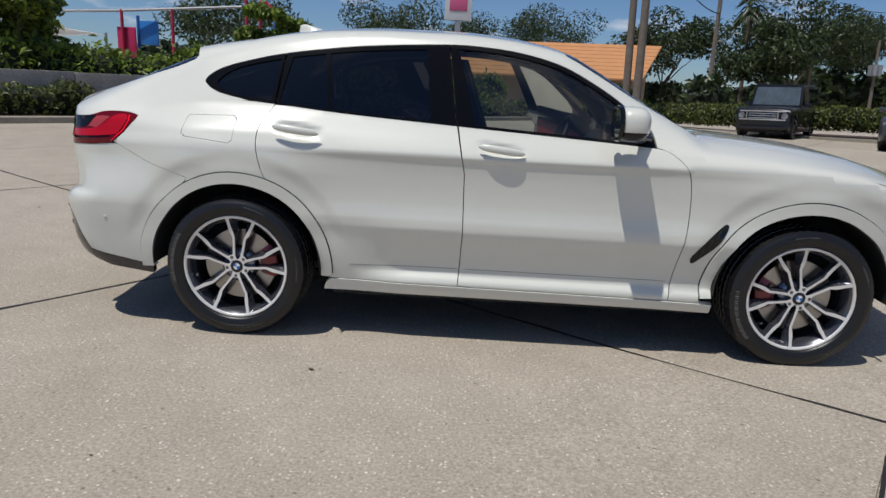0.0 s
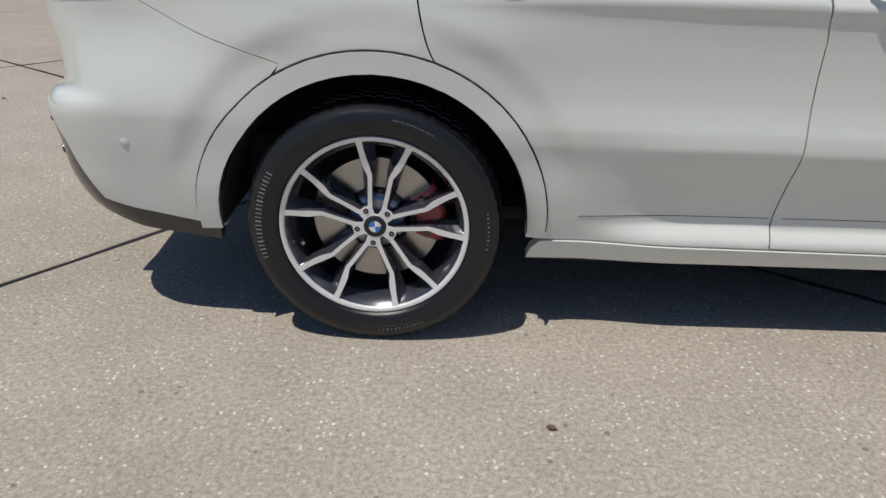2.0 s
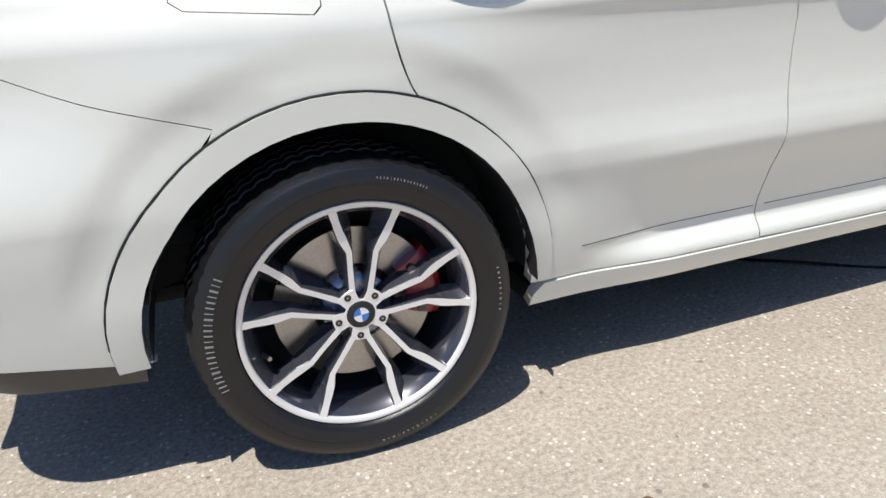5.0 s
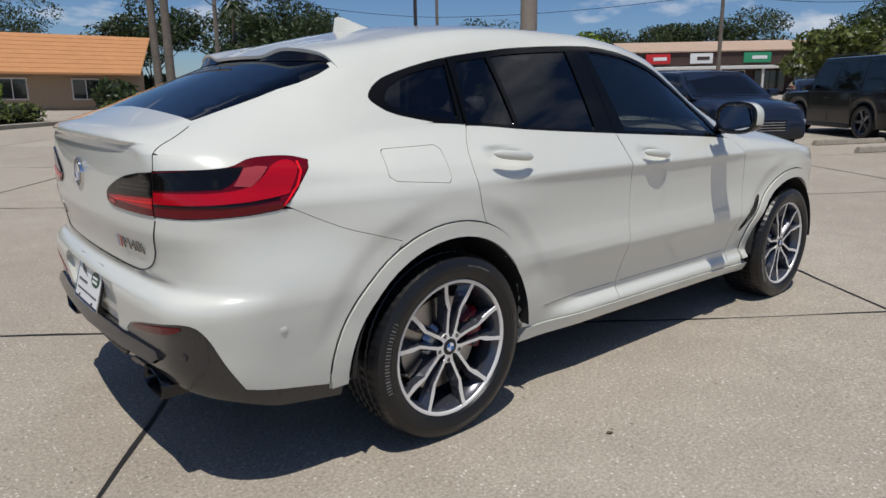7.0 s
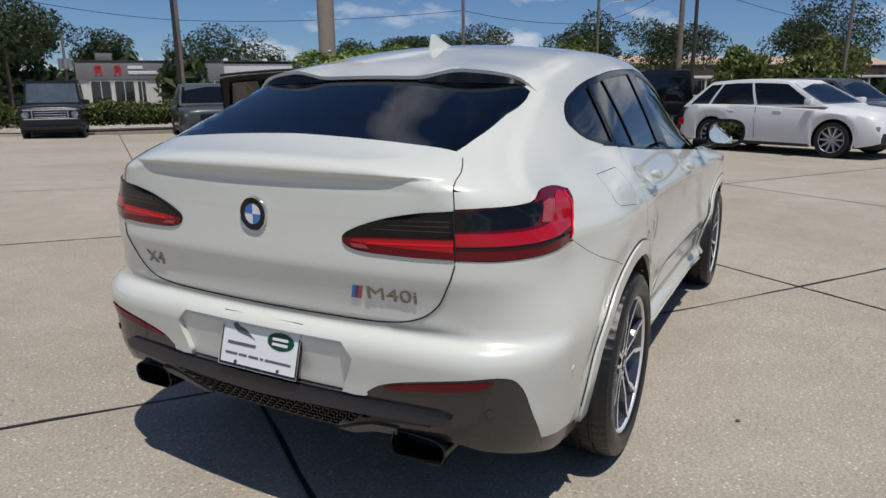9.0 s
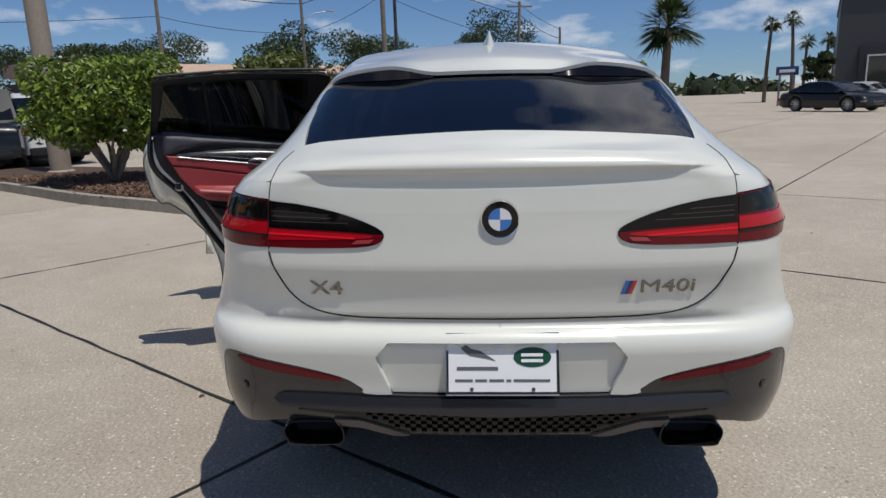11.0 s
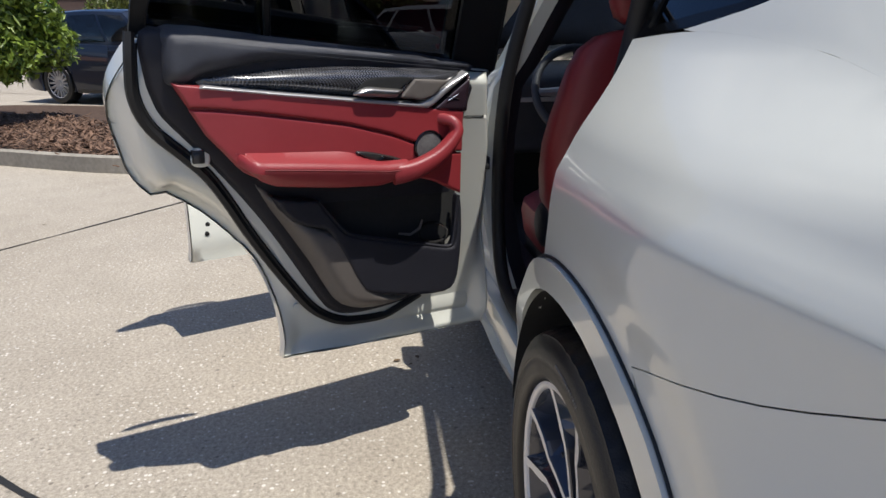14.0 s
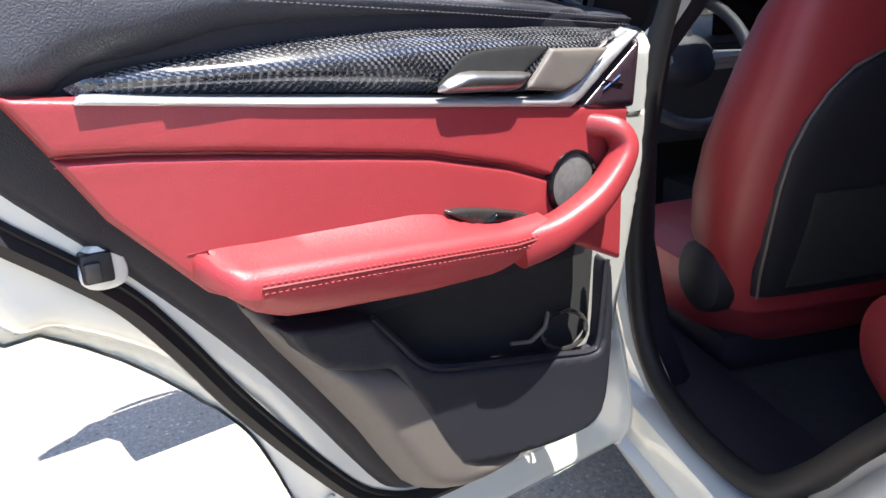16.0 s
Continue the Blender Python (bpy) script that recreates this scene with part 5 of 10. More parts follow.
# ---- wheels ----
def build_wheel():
    """A wheel with its axle along z, outer face at z = 0."""
    tread, w = [], 0.3655
    prof = [(0.250, -0.240), (0.285, -0.252), (0.325, -0.252), (0.350, -0.238), (w - 0.004, -0.220)]
    for h0 in (-0.185, -0.135, -0.095, -0.045):
        prof += [(w, h0 - 0.008), (w - 0.007, h0 - 0.005), (w - 0.007, h0 + 0.005), (w, h0 + 0.008)]
    prof += [(w - 0.002, -0.018), (w - 0.007, -0.004), (0.352, 0.012), (0.348, 0.0125), (0.340, 0.019), (0.325, 0.0245), (0.312, 0.026), (0.310, 0.0245), (0.300, 0.0250), (0.298, 0.0236), (0.285, 0.0235), (0.275, 0.018), (0.270, 0.008), (0.267, 0.0)]
    bm = lathe_bm(prof, 180)
    for v in bm.verts:
        r = math.hypot(v.co.x, v.co.y)
        a = math.degrees(math.atan2(v.co.y, v.co.x)) % 360
        if r > w - 0.003 and round(a / 2) % 3 == 0:
            v.co.x *= (r - 0.005) / r
            v.co.y *= (r - 0.005) / r
        elif 0.352 < r <= w - 0.003 and round(a / 2) % 3 == 0 and v.co.z > -0.03:
            v.co.x *= (r - 0.0035) / r
            v.co.y *= (r - 0.0035) / r
    wheel = part("wheel", bm, RUBBER, None, "black tyre on a two-tone ten-spoke alloy wheel")
    # raised sidewall marks, too small to read
    for a0, n, step, hgt in ((150, 22, 2.2, 0.017), (272, 12, 2.2, 0.005), (352, 9, 2.4, 0.005), (60, 16, 1.3, 0.005)):
        bm = bmesh.new()
        for i in range(n):
            a = radians(a0 + i * step)
            m = Matrix.Rotation(a, 4, "Z") @ Matrix.Translation((0.322, 0, 0.0252)) @ Matrix.Rotation(radians(4), 4, "Y")
            wd = radians(step) * 0.322 * (0.22, 0.12, 0.34, 0.16, 0.26)[i % 5]
            b2 = box_bm(-hgt / 2, hgt / 2, -wd / 2, wd / 2, -0.001, 0.0012)
            b2.transform(m)
            tmp = bpy.data.meshes.new("t")
            b2.to_mesh(tmp)
            bm.from_mesh(tmp)
            bpy.data.meshes.remove(tmp)
            b2.free()
        tagged(part("sidewall_mark", bm, mat_mark, wheel, smooth=False), kind="stuff")
    rim = part("rim", lathe_bm([(0.255, -0.236), (0.262, -0.235), (0.245, -0.20), (0.225, -0.12), (0.228, -0.05), (0.240, -0.015), (0.250, -0.002), (0.256, 0.006)], 96), GUNMETAL, wheel, "gunmetal rim barrel")
    part("rim_lip", lathe_bm([(0.2525, -0.006), (0.2540, 0.006), (0.2565, 0.0095), (0.2640, 0.012), (0.2675, 0.011), (0.2690, 0.006), (0.2685, 0.0)], 120), MACHINED, rim, "bright machined rim lip")
    for pair in range(5):
        for sgn in (-1, 1):
            K_RIM = 0.945
            path = [(0.030, 0.012), (0.021, 0.06), (0.027, 0.115), (0.031, 0.160), (0.046, 0.190), (0.054, 0.208), (0.064, 0.236), (0.073, 0.263)]
            width = [0.012, 0.0145, 0.0125, 0.0135, 0.0195, 0.0185, 0.0165, 0.0195]
            face = [-0.014, -0.013, -0.010, -0.006, -0.003, -0.001, 0.003, 0.0085]
            flank_out = [0.004, 0.010, 0.018, 0.020, 0.010, 0.007, 0.006, 0.006]
            flank_in = [0.003, 0.004, 0.006, 0.009, 0.020, 0.024, 0.028, 0.030]
            bm = bmesh.new()
            rings = []
            for i, (px, py) in enumerate(path):
                q0, q1 = path[max(i - 1, 0)], path[min(i + 1, len(path) - 1)]
                d = Vector((q1[0] - q0[0], q1[1] - q0[1], 0)).normalized()
                n = Vector((d.y, -d.x, 0))
                c = Vector((px, py, face[i]))
                hw = width[i] / 2
                fo, fi = flank_out[i], flank_in[i]
                ring = [c - n * hw, c + n * hw, c + n * (hw + 0.002) + Vector((0, 0, -0.003)), c + n * (hw + fo) + Vector((0, 0, -0.040)), c - n * (hw + fi) + Vector((0, 0, -0.036)), c - n * (hw + 0.002) + Vector((0, 0, -0.003))]
                rings.append([bm.verts.new((p.x * sgn, p.y, p.z)) for p in ring])
            for a, b in zip(rings[:-1], rings[1:]):
                for k in range(6):
                    f = bm.faces.new((a[k], a[(k + 1) % 6], b[(k + 1) % 6], b[k]))
                    f.material_index = 0 if k == 0 else 1
            for rg in (rings[0], rings[-1]):
                f = bm.faces.new(rg)
                f.material_index = 1
            bmesh.ops.recalc_face_normals(bm, faces=bm.faces)
            bm.transform(Matrix.Rotation(radians(83 - 90 - 72 * pair), 4, "Z") @ Matrix.Diagonal((K_RIM, K_RIM, 1, 1)))
            part("spoke", bm, [MACHINED, GUNMETAL], rim, smooth=False)
        ang = radians(83 + 36 - 72 * pair)
        spot = Matrix.Translation((0.052 * math.cos(ang), 0.052 * math.sin(ang), 0))
        # raised black ring imitates the shade in a sunken hole; the hub isn't cut
        part("bolt_hole", lathe_bm([(0.0080, -0.0118), (0.0074, -0.0106), (0.0062, -0.0108), (0.0052, -0.0116), (0.0005, -0.0117)], 16, spot), TRIM_BLACK, rim)
        part("wheel_bolt", lathe_bm([(0.0005, -0.0104), (0.0026, -0.0104), (0.0032, -0.0116), (0.0032, -0.0125)], 10, spot), STEEL, rim)
    # flat machined hub with five lobes round the bolts
    bm = bmesh.new()
    lobes = []
    for i in range(180):
        a = 2 * math.pi * i / 180
        off = abs((math.degrees(a) - 83 - 36 + 36) % 72 - 36)
        k = min(1.0, max(0.0, (30 - off) / 12))
        lobes.append((a, 0.036 + (0.0635 - 0.036) * k * k * (3 - 2 * k)))
    top_ = [bm.verts.new((r * math.cos(a), r * math.sin(a), -0.0122)) for a, r in lobes]
    edge_ = [bm.verts.new(((r + 0.001) * math.cos(a), (r + 0.001) * math.sin(a), -0.0135)) for a, r in lobes]
    low_ = [bm.verts.new(((r + 0.003) * math.cos(a), (r + 0.003) * math.sin(a), -0.060)) for a, r in lobes]
    ctr = bm.verts.new((0, 0, -0.0122))
    for i in range(180):
        j = (i + 1) % 180
        bm.faces.new((ctr, top_[i], top_[j]))
        for hi_, lo_, mi in ((top_, edge_, 0), (edge_, low_, 1)):
            f = bm.faces.new((hi_[i], lo_[i], lo_[j], hi_[j]))
            f.material_index = mi
    bmesh.ops.recalc_face_normals(bm, faces=bm.faces)
    part("hub", bm, [MACHINED, GUNMETAL], rim, "machined hub face", smooth=False)
    for k in range(4):
        bm = bmesh.new()
        c = bm.verts.new((0, 0, -0.0085))
        a0 = k * math.pi / 2 + 0.1
        vs = [bm.verts.new((0.0175 * math.cos(a0 + i * math.pi / 12), 0.0175 * math.sin(a0 + i * math.pi / 12), -0.009)) for i in range(7)]
        for a, b in zip(vs[:-1], vs[1:]):
            bm.faces.new((c, a, b))
        part("cap_field", bm, BLUE_ENAMEL if k % 2 else WHITE_ENAMEL, rim)
    part("cap_ring", lathe_bm([(0.0172, -0.010), (0.0185, -0.0085), (0.029, -0.0095), (0.0325, -0.012), (0.033, -0.018)], 36), TRIM_BLACK, rim)
    va = radians(196)
    part("valve", tube_bm([(0.231 * math.cos(va), 0.231 * math.sin(va), -0.045), (0.217 * math.cos(va), 0.217 * math.sin(va), -0.012)], [0.0055, 0.005], 10), STEEL, rim)
    # brake: disc, bell and backing
    part("brake_disc", lathe_bm([(0.095, -0.075), (0.185, -0.075), (0.187, -0.079), (0.187, -0.098), (0.095, -0.10)], 72), STEEL, wheel, "brushed steel brake disc")
    part("brake_bell", lathe_bm([(0.0005, -0.046), (0.060, -0.046), (0.076, -0.049), (0.084, -0.055), (0.090, -0.066), (0.096, -0.070), (0.098, -0.076), (0.10, -0.14)], 64), BELL_METAL, wheel, "polished dark brake bell")
    part("back_plate", lathe_bm([(0.0005, -0.15), (0.236, -0.15), (0.236, -0.16), (0.0005, -0.165)], 48), WELL, wheel)
    return wheel


mat_mark = mat("raised_grey_rubber", (0.20, 0.20, 0.20), rough=0.6)


def build_caliper():
    bm = bmesh.new()
    rings = []
    for i in range(13):
        a = radians(-24 + 52 * i / 12)
        k = 1 - 0.25 * abs(i / 6 - 1) ** 3
        ri, ro, z0, z1 = 0.118 + 0.012 * (1 - k), 0.203 * (0.97 + 0.03 * k), -0.118, -0.046 - 0.012 * (1 - k)
        rings.append([bm.verts.new((r * math.cos(a), r * math.sin(a), z)) for r, z in ((ri, z0), (ri, z1), (ri + 0.02, z1 + 0.008), (ro - 0.022, z1 + 0.008), (ro, z1 - 0.008), (ro, z0))])
    for a, b in zip(rings[:-1], rings[1:]):
        for k in range(6):
            bm.faces.new((a[k], a[(k + 1) % 6], b[(k + 1) % 6], b[k]))
    bm.faces.new(rings[0])
    bm.faces.new(rings[-1])
    bmesh.ops.recalc_face_normals(bm, faces=bm.faces)
    cal = part("brake_caliper", bm, CALIPER, None, "red brake caliper")
    for a in (-18, 22):
        part("caliper_bolt", cyl_bm(0.012, 0.010, 0.016, 12, Matrix.Rotation(radians(a), 4, "Z") @ Matrix.Translation((0.150, 0, -0.044))), DARK_STEEL, cal)
    return cal


def place_wheels():
    right = Matrix(((1, 0, 0, 0), (0, 0, -1, 0), (0, 1, 0, 0), (0, 0, 0, 1)))
    left = Matrix(((-1, 0, 0, 0), (0, 0, 1, 0), (0, 1, 0, 0), (0, 0, 0, 1)))
    first, cal = build_wheel(), build_caliper()
    spots = [(0.0, -0.936, right, 0, 8), (WHEELBASE, -0.936, right, 25, 176), (0.0, 0.936, left, 14, 172), (WHEELBASE, 0.936, left, 40, 4)]
    for i, (x, y, m, spin, ca) in enumerate(spots):
        at = Matrix.Translation((x, y, HUB_Z)) @ m
        w = first if i == 0 else copy_thing(first, at @ Matrix.Rotation(radians(spin), 4, "Z"))
        if i == 0:
            w.matrix_basis = at
        w.parent = CAR
        c = cal if i == 0 else copy_thing(cal, at @ Matrix.Rotation(radians(ca), 4, "Z"))
        if i == 0:
            c.matrix_basis = at @ Matrix.Rotation(radians(ca), 4, "Z")
        c.parent = CAR
    # dark liners and underbody
    for xw in (0.0, WHEELBASE):
        for sd in (-1, 1):
            bm = bmesh.new()
            prev = None
            for i in range(25):
                a = radians(-1 + 182 * i / 24)
                row = [bm.verts.new((xw + r * math.cos(a), sd * y, HUB_Z + r * math.sin(a))) for r, y in ((0.432, 0.935), (0.436, 0.80), (0.44, 0.62), (0.36, 0.60), (0.02, 0.60))]
                if prev:
                    for k in range(4):
                        bm.faces.new((prev[k], prev[k + 1], row[k + 1], row[k]))
                prev = row
            part("wheel_liner", bm, WELL, CAR)
    bm = box_bm(-0.30, 3.4, -0.60, 0.60, 0.21, 0.28, 0.02)
    box_bm(0.47, 2.40, -0.80, 0.80, 0.21, 0.28, 0.02, bm=bm)
    box_bm(-0.82, -0.28, -0.62, 0.62, 0.345, 0.39, 0.02, bm=bm)
    part("underbody", bm, WELL, CAR)


place_wheels()


# ---- left doors, swung open ----
def hinge(x, y, degrees):
    return Matrix.Translation((x, y, 0)) @ Matrix.Rotation(radians(degrees), 4, "Z") @ Matrix.Translation((-x, -y, 0))


def lifted(x, z, degrees):
    """The slant of the hinges: an open door's free end stands a little higher."""
    return Matrix.Translation((x, 0, z)) @ Matrix.Rotation(radians(degrees), 4, "Y") @ Matrix.Translation((-x, 0, -z))


def seam(name, pts, r, material, parent, y, wob=None):
    bm = tube_bm([(p[0], y if len(p) == 2 else p[2], p[1]) for p in pts], r, 6)
    return part(name, bm, material, parent)


def stitches(pts, y, parent, step=0.0065, thread=None):
    """A row of short raised threads along a seam."""
    p = [np.array(q, float) for q in pts]
    bm = bmesh.new()
    for a, b in zip(p[:-1], p[1:]):
        n = max(1, int(np.linalg.norm(b - a) / step))
        ang = math.atan2(b[1] - a[1], b[0] - a[0])
        for i in range(n):
            c = a + (b - a) * (i + 0.5) / n
            b2 = box_bm(-0.0018, 0.0018, -0.0005, 0.0005, -0.0005, 0.0005)
            b2.transform(Matrix.Translation((c[0], y(c) if callable(y) else y, c[1])) @ Matrix.Rotation(-ang, 4, "Y"))
            me = bpy.data.meshes.new("t")
            b2.to_mesh(me)
            bm.from_mesh(me)
            bpy.data.meshes.remove(me)
            b2.free()
    return part("stitching", bm, thread or mat_thread, parent, smooth=False)


mat_dark_thread = mat("grey_thread", (0.12, 0.12, 0.13), rough=0.7)
mat_thread = mat("red_thread", (0.40, 0.07, 0.07), rough=0.7)


def door_face(z):
    """Inner face of the door's pressed sheet by height: thick at the latch, thin along the foot."""
    return np.interp(z, (0.30, 0.42, 0.62, 0.92, 1.12), (0.874, 0.862, 0.825, 0.772, 0.735))


def band(pts, extra=0.0):
    """Points (x, z) laid on the door's inner face, as (x, z, y)."""
    return [(p[0], p[1], float(door_face(p[1])) - extra) for p in pts]


def rear_left_door():
    door = skin("rear_door", fan, door_outline(False), PAINT, CAR, sides=(1,), h=0.02, lip=0.05, label="open white rear door with red leather lining")
    windows("rear", door, 1)
    o, holes = frame_ring("rear")
    skin("inner_window_frame", arc_up, inset(o, -0.022), SEAL, door, holes=[inset(q, -0.004) for q in holes], sides=(1,), h=0.03, squash=0.85, lift=-0.038, lip=0.012, label="black window surround")
    door_handle(door, 0.311, 1.072, 1)
    rim = inset(door_outline(False), 0.004, 1.0)
    sheet = skin("inner_sheet", fan, rim, PAINT, door, sides=(1,), h=0.011, lift=-0.045, lip=0.004, label="white painted inner door sheet")
    # the shut face rolls over from the skin's hem to the pressed inner face
    loop = resample([np.array(p, float) for p in rim], 0.02)
    gap = edge_gap(np.array([(v.co.x, v.co.z) for v in sheet.data.vertices]), loop)
    for v, g in zip(sheet.data.vertices, gap):
        k = float(smooth01(0.0, 0.05, g))
        v.co.y = v.co.y * (1 - k) + k * (float(door_face(v.co.z)) + 0.002)
    sheet.data.normals_split_custom_set_from_vertices([(0, 0, 0)] * len(sheet.data.vertices))
    run = spline([(0.158, 1.17), (0.153, 1.10), (0.156, 1.03), (0.186, 0.967), (0.256, 0.900), (0.302, 0.853), (0.347, 0.786), (0.402, 0.693), (0.486, 0.568), (0.560, 0.469), (0.607, 0.427), (0.66, 0.400), (0.72, 0.391), (0.80, 0.392), (0.86, 0.415), (0.92, 0.445)], 6)
    seam("door_seal", band(run, 0.003), 0.0115, SEAL, door, 0)
    seam("door_seal", [(p[0] + 0.011, p[1] + 0.008, p[2]) for p in band(run[3:78], 0.001)], 0.006, SEAL, door, 0)
    top = [(x, float(dlo_top_z(x)) + 0.004, float(side_half(np.array([x]), np.array([float(dlo_top_z(x))]))[0]) - 0.045) for x in np.linspace(0.19, 1.03, 14)]
    seam("frame_seal", top, 0.008, SEAL, door, 0)
    follow = lambda x, z: door_face(z) - 0.772
    base = spline([(0.176, 1.17), (0.180, 1.08), (0.192, 1.035), (0.212, 0.993), (0.274, 0.925), (0.318, 0.875), (0.391, 0.786), (0.469, 0.678), (0.592, 0.487), (0.640, 0.434), (0.70, 0.415), (0.80, 0.418), (0.90, 0.44), (0.972, 0.50), (0.990, 0.60), (0.978, 0.90), (0.972, 1.12), (0.46, 1.165), (0.25, 1.18)], 3, True)
    lin = pillow("door_lining", base, 0.774, 0.016, 0.014, HARD_PLASTIC, door, 0.014, "black moulded door lining", lean=follow)
    pillow("upper_rail", spline([(0.228, 1.188), (0.208, 1.145), (0.206, 1.10), (0.214, 1.067), (0.236, 1.056), (0.265, 1.058), (0.299, 1.080), (0.354, 1.090), (0.45, 1.110), (0.647, 1.117), (0.865, 1.112), (0.98, 1.104), (0.986, 1.128), (0.7, 1.155), (0.461, 1.172)], 3, True), 0.742, 0.046, 0.035, BLACK_LEATHER, lin, 0.012, "black grained upper door rail")
    for dz in (0.0, -0.008):
        stitches([(0.238, 1.160 + dz), (0.461, 1.146 + dz), (0.70, 1.133 + dz), (0.955, 1.118 + dz)], 0.6975, lin, thread=mat_dark_thread)
    pillow("carbon_inlay", spline([(0.284, 1.066), (0.316, 1.083), (0.384, 1.093), (0.479, 1.104), (0.625, 1.112), (0.802, 1.111), (0.923, 1.107), (0.958, 1.101), (0.90, 1.068), (0.846, 1.041), (0.815, 1.031), (0.623, 1.043), (0.45, 1.055)], 3, True), 0.720, 0.030, 0.03, CARBON, lin, 0.010, "glossy carbon-fibre inlay")
    pillow("alloy_strip", [(0.265, 1.057), (0.290, 1.067), (0.352, 1.062), (0.545, 1.048), (0.631, 1.041), (0.815, 1.029), (0.834, 1.036), (0.858, 1.051), (0.905, 1.079), (0.958, 1.108), (0.972, 1.101), (0.908, 1.053), (0.862, 1.018), (0.842, 1.008), (0.65, 1.023), (0.473, 1.037)], 0.718, 0.030, 0.007, SATIN_ALLOY, lin, 0.005, "brushed alloy trim strip")
    pillow("corner_panel", [(0.842, 1.007), (0.862, 1.016), (0.908, 1.051), (0.972, 1.099), (0.976, 1.103), (0.968, 0.998), (0.9, 1.0)], 0.722, 0.030, 0.008, mat_plum, lin, 0.012)
    for a, b in (((0.900, 1.030), (0.930, 1.046)), ((0.898, 1.042), (0.936, 1.034))):
        seam("cross_mark", [a, b], 0.0016, CHROME, lin, 0.691)
    # flat dark sheet over the inlay stands for the shade of the sunken bay
    bay = pillow("handle_bay", spline([(0.633, 1.045), (0.652, 1.068), (0.675, 1.083), (0.72, 1.088), (0.793, 1.087), (0.757, 1.058), (0.762, 1.038), (0.70, 1.041)], 3, True), 0.6885, 0.001, 0.004, WELL, lin, 0.009)
    pillow("release_lever", spline([(0.632, 1.045), (0.662, 1.064), (0.712, 1.063), (0.764, 1.059), (0.757, 1.049), (0.742, 1.040), (0.69, 1.041)], 3, True), 0.687, 0.013, 0.009, STEEL, bay, 0.005, "satin door release lever")
    pillow("handle_pad", [(0.757, 1.039), (0.799, 1.085), (0.901, 1.083), (0.852, 1.042), (0.821, 1.033)], 0.689, 0.006, 0.004, GREY_PLASTIC, lin, 0.006)
    # leather field in two pieces, joined by a stitched seam
    line = [(0.258, 1.016), (0.319, 1.013), (0.408, 1.004), (0.547, 0.986), (0.627, 0.975), (0.745, 0.947), (0.817, 0.922)]
    pillow("leather_backing", [(0.226, 1.066), (0.271, 1.060), (0.482, 1.040), (0.823, 1.012), (0.952, 1.0), (0.953, 0.783), (0.925, 0.798), (0.87, 0.823), (0.78, 0.844), (0.60, 0.852), (0.43, 0.842), (0.371, 0.873), (0.295, 0.958), (0.260, 1.012)], 0.760, 0.053, 0.012, LEATHER, lin, 0.008, lean=lambda x, z: 0.05 * np.maximum(0.0, 0.42 - np.asarray(x)))
    up_red = [(0.226, 1.070), (0.271, 1.066), (0.482, 1.046), (0.823, 1.017), (0.956, 1.005), (0.956, 0.895), (0.90, 0.899)] + [(p[0], p[1] + 0.001) for p in line[::-1]]
    lo_red = [(p[0], p[1] - 0.001) for p in line] + [(0.90, 0.897), (0.956, 0.893), (0.958, 0.780), (0.925, 0.795), (0.87, 0.82), (0.78, 0.842), (0.60, 0.852), (0.43, 0.840), (0.368, 0.872), (0.292, 0.957)]
    tilt = lambda x, z: -0.03 * np.maximum(0.0, np.asarray(z) - 0.99) + 0.05 * np.maximum(0.0, 0.42 - np.asarray(x))
    pillow("leather_panel", up_red, 0.708, 0.014, 0.007, LEATHER, lin, 0.006, "red leather upper panel", lean=tilt, power=3.0)
    pillow("leather_panel", lo_red, 0.708, 0.010, 0.007, LEATHER, lin, 0.006, "red leather lower panel", lean=tilt, power=3.0)
    on = lambda q: 0.7005 + float(tilt(q[0], q[1]))
    stitches([(p[0], p[1] + 0.0075) for p in line], lambda q: on(q) - 0.002, lin)
    stitches([(p[0], p[1] - 0.0075) for p in line], lambda q: on(q) + 0.0015, lin)
    # armrest: a swept section with a flat sloping top, a rounded front edge and an undercut
    bm = bmesh.new()
    rows = []
    for x in np.concatenate([np.linspace(0.352, 0.39, 7), np.linspace(0.40, 0.775, 24)]):
        back = float(np.interp(x, (0.352, 0.40, 0.60, 0.635, 0.67, 0.72, 0.775), (0.916, 0.917, 0.914, 0.908, 0.892, 0.874, 0.872)))
        front = float(np.interp(x, (0.352, 0.375, 0.40, 0.517, 0.646, 0.715, 0.775), (0.912, 0.898, 0.893, 0.886, 0.877, 0.872, 0.875)))
        low = float(np.interp(x, (0.352, 0.36, 0.402, 0.43, 0.47, 0.594, 0.701, 0.775), (0.896, 0.888, 0.852, 0.841, 0.836, 0.826, 0.824, 0.842)))
        out = 0.652 + 0.055 * max(0.0, (0.392 - x) / 0.04) ** 2
        sec = [(0.72, back), (0.700, back), (out + 0.030, front + 0.012), (out + 0.014, front + 0.008), (out + 0.005, front + 0.002), (out, front - 0.008), (out + 0.001, front - 0.020), (out + 0.006, (front + low) / 2 - 0.004), (out + 0.014, low + 0.006), (out + 0.024, low), (0.735, low + 0.004)]
        rows.append([bm.verts.new((x, y, z)) for y, z in sec])
    for a, b in zip(rows[:-1], rows[1:]):
        for k in range(len(a) - 1):
            bm.faces.new((a[k], a[k + 1], b[k + 1], b[k]))
    bm.faces.new(rows[0])
    bm.faces.new(rows[-1])
    bmesh.ops.recalc_face_normals(bm, faces=bm.faces)
    arm = part("armrest", bm, LEATHER, lin, "padded red leather armrest")
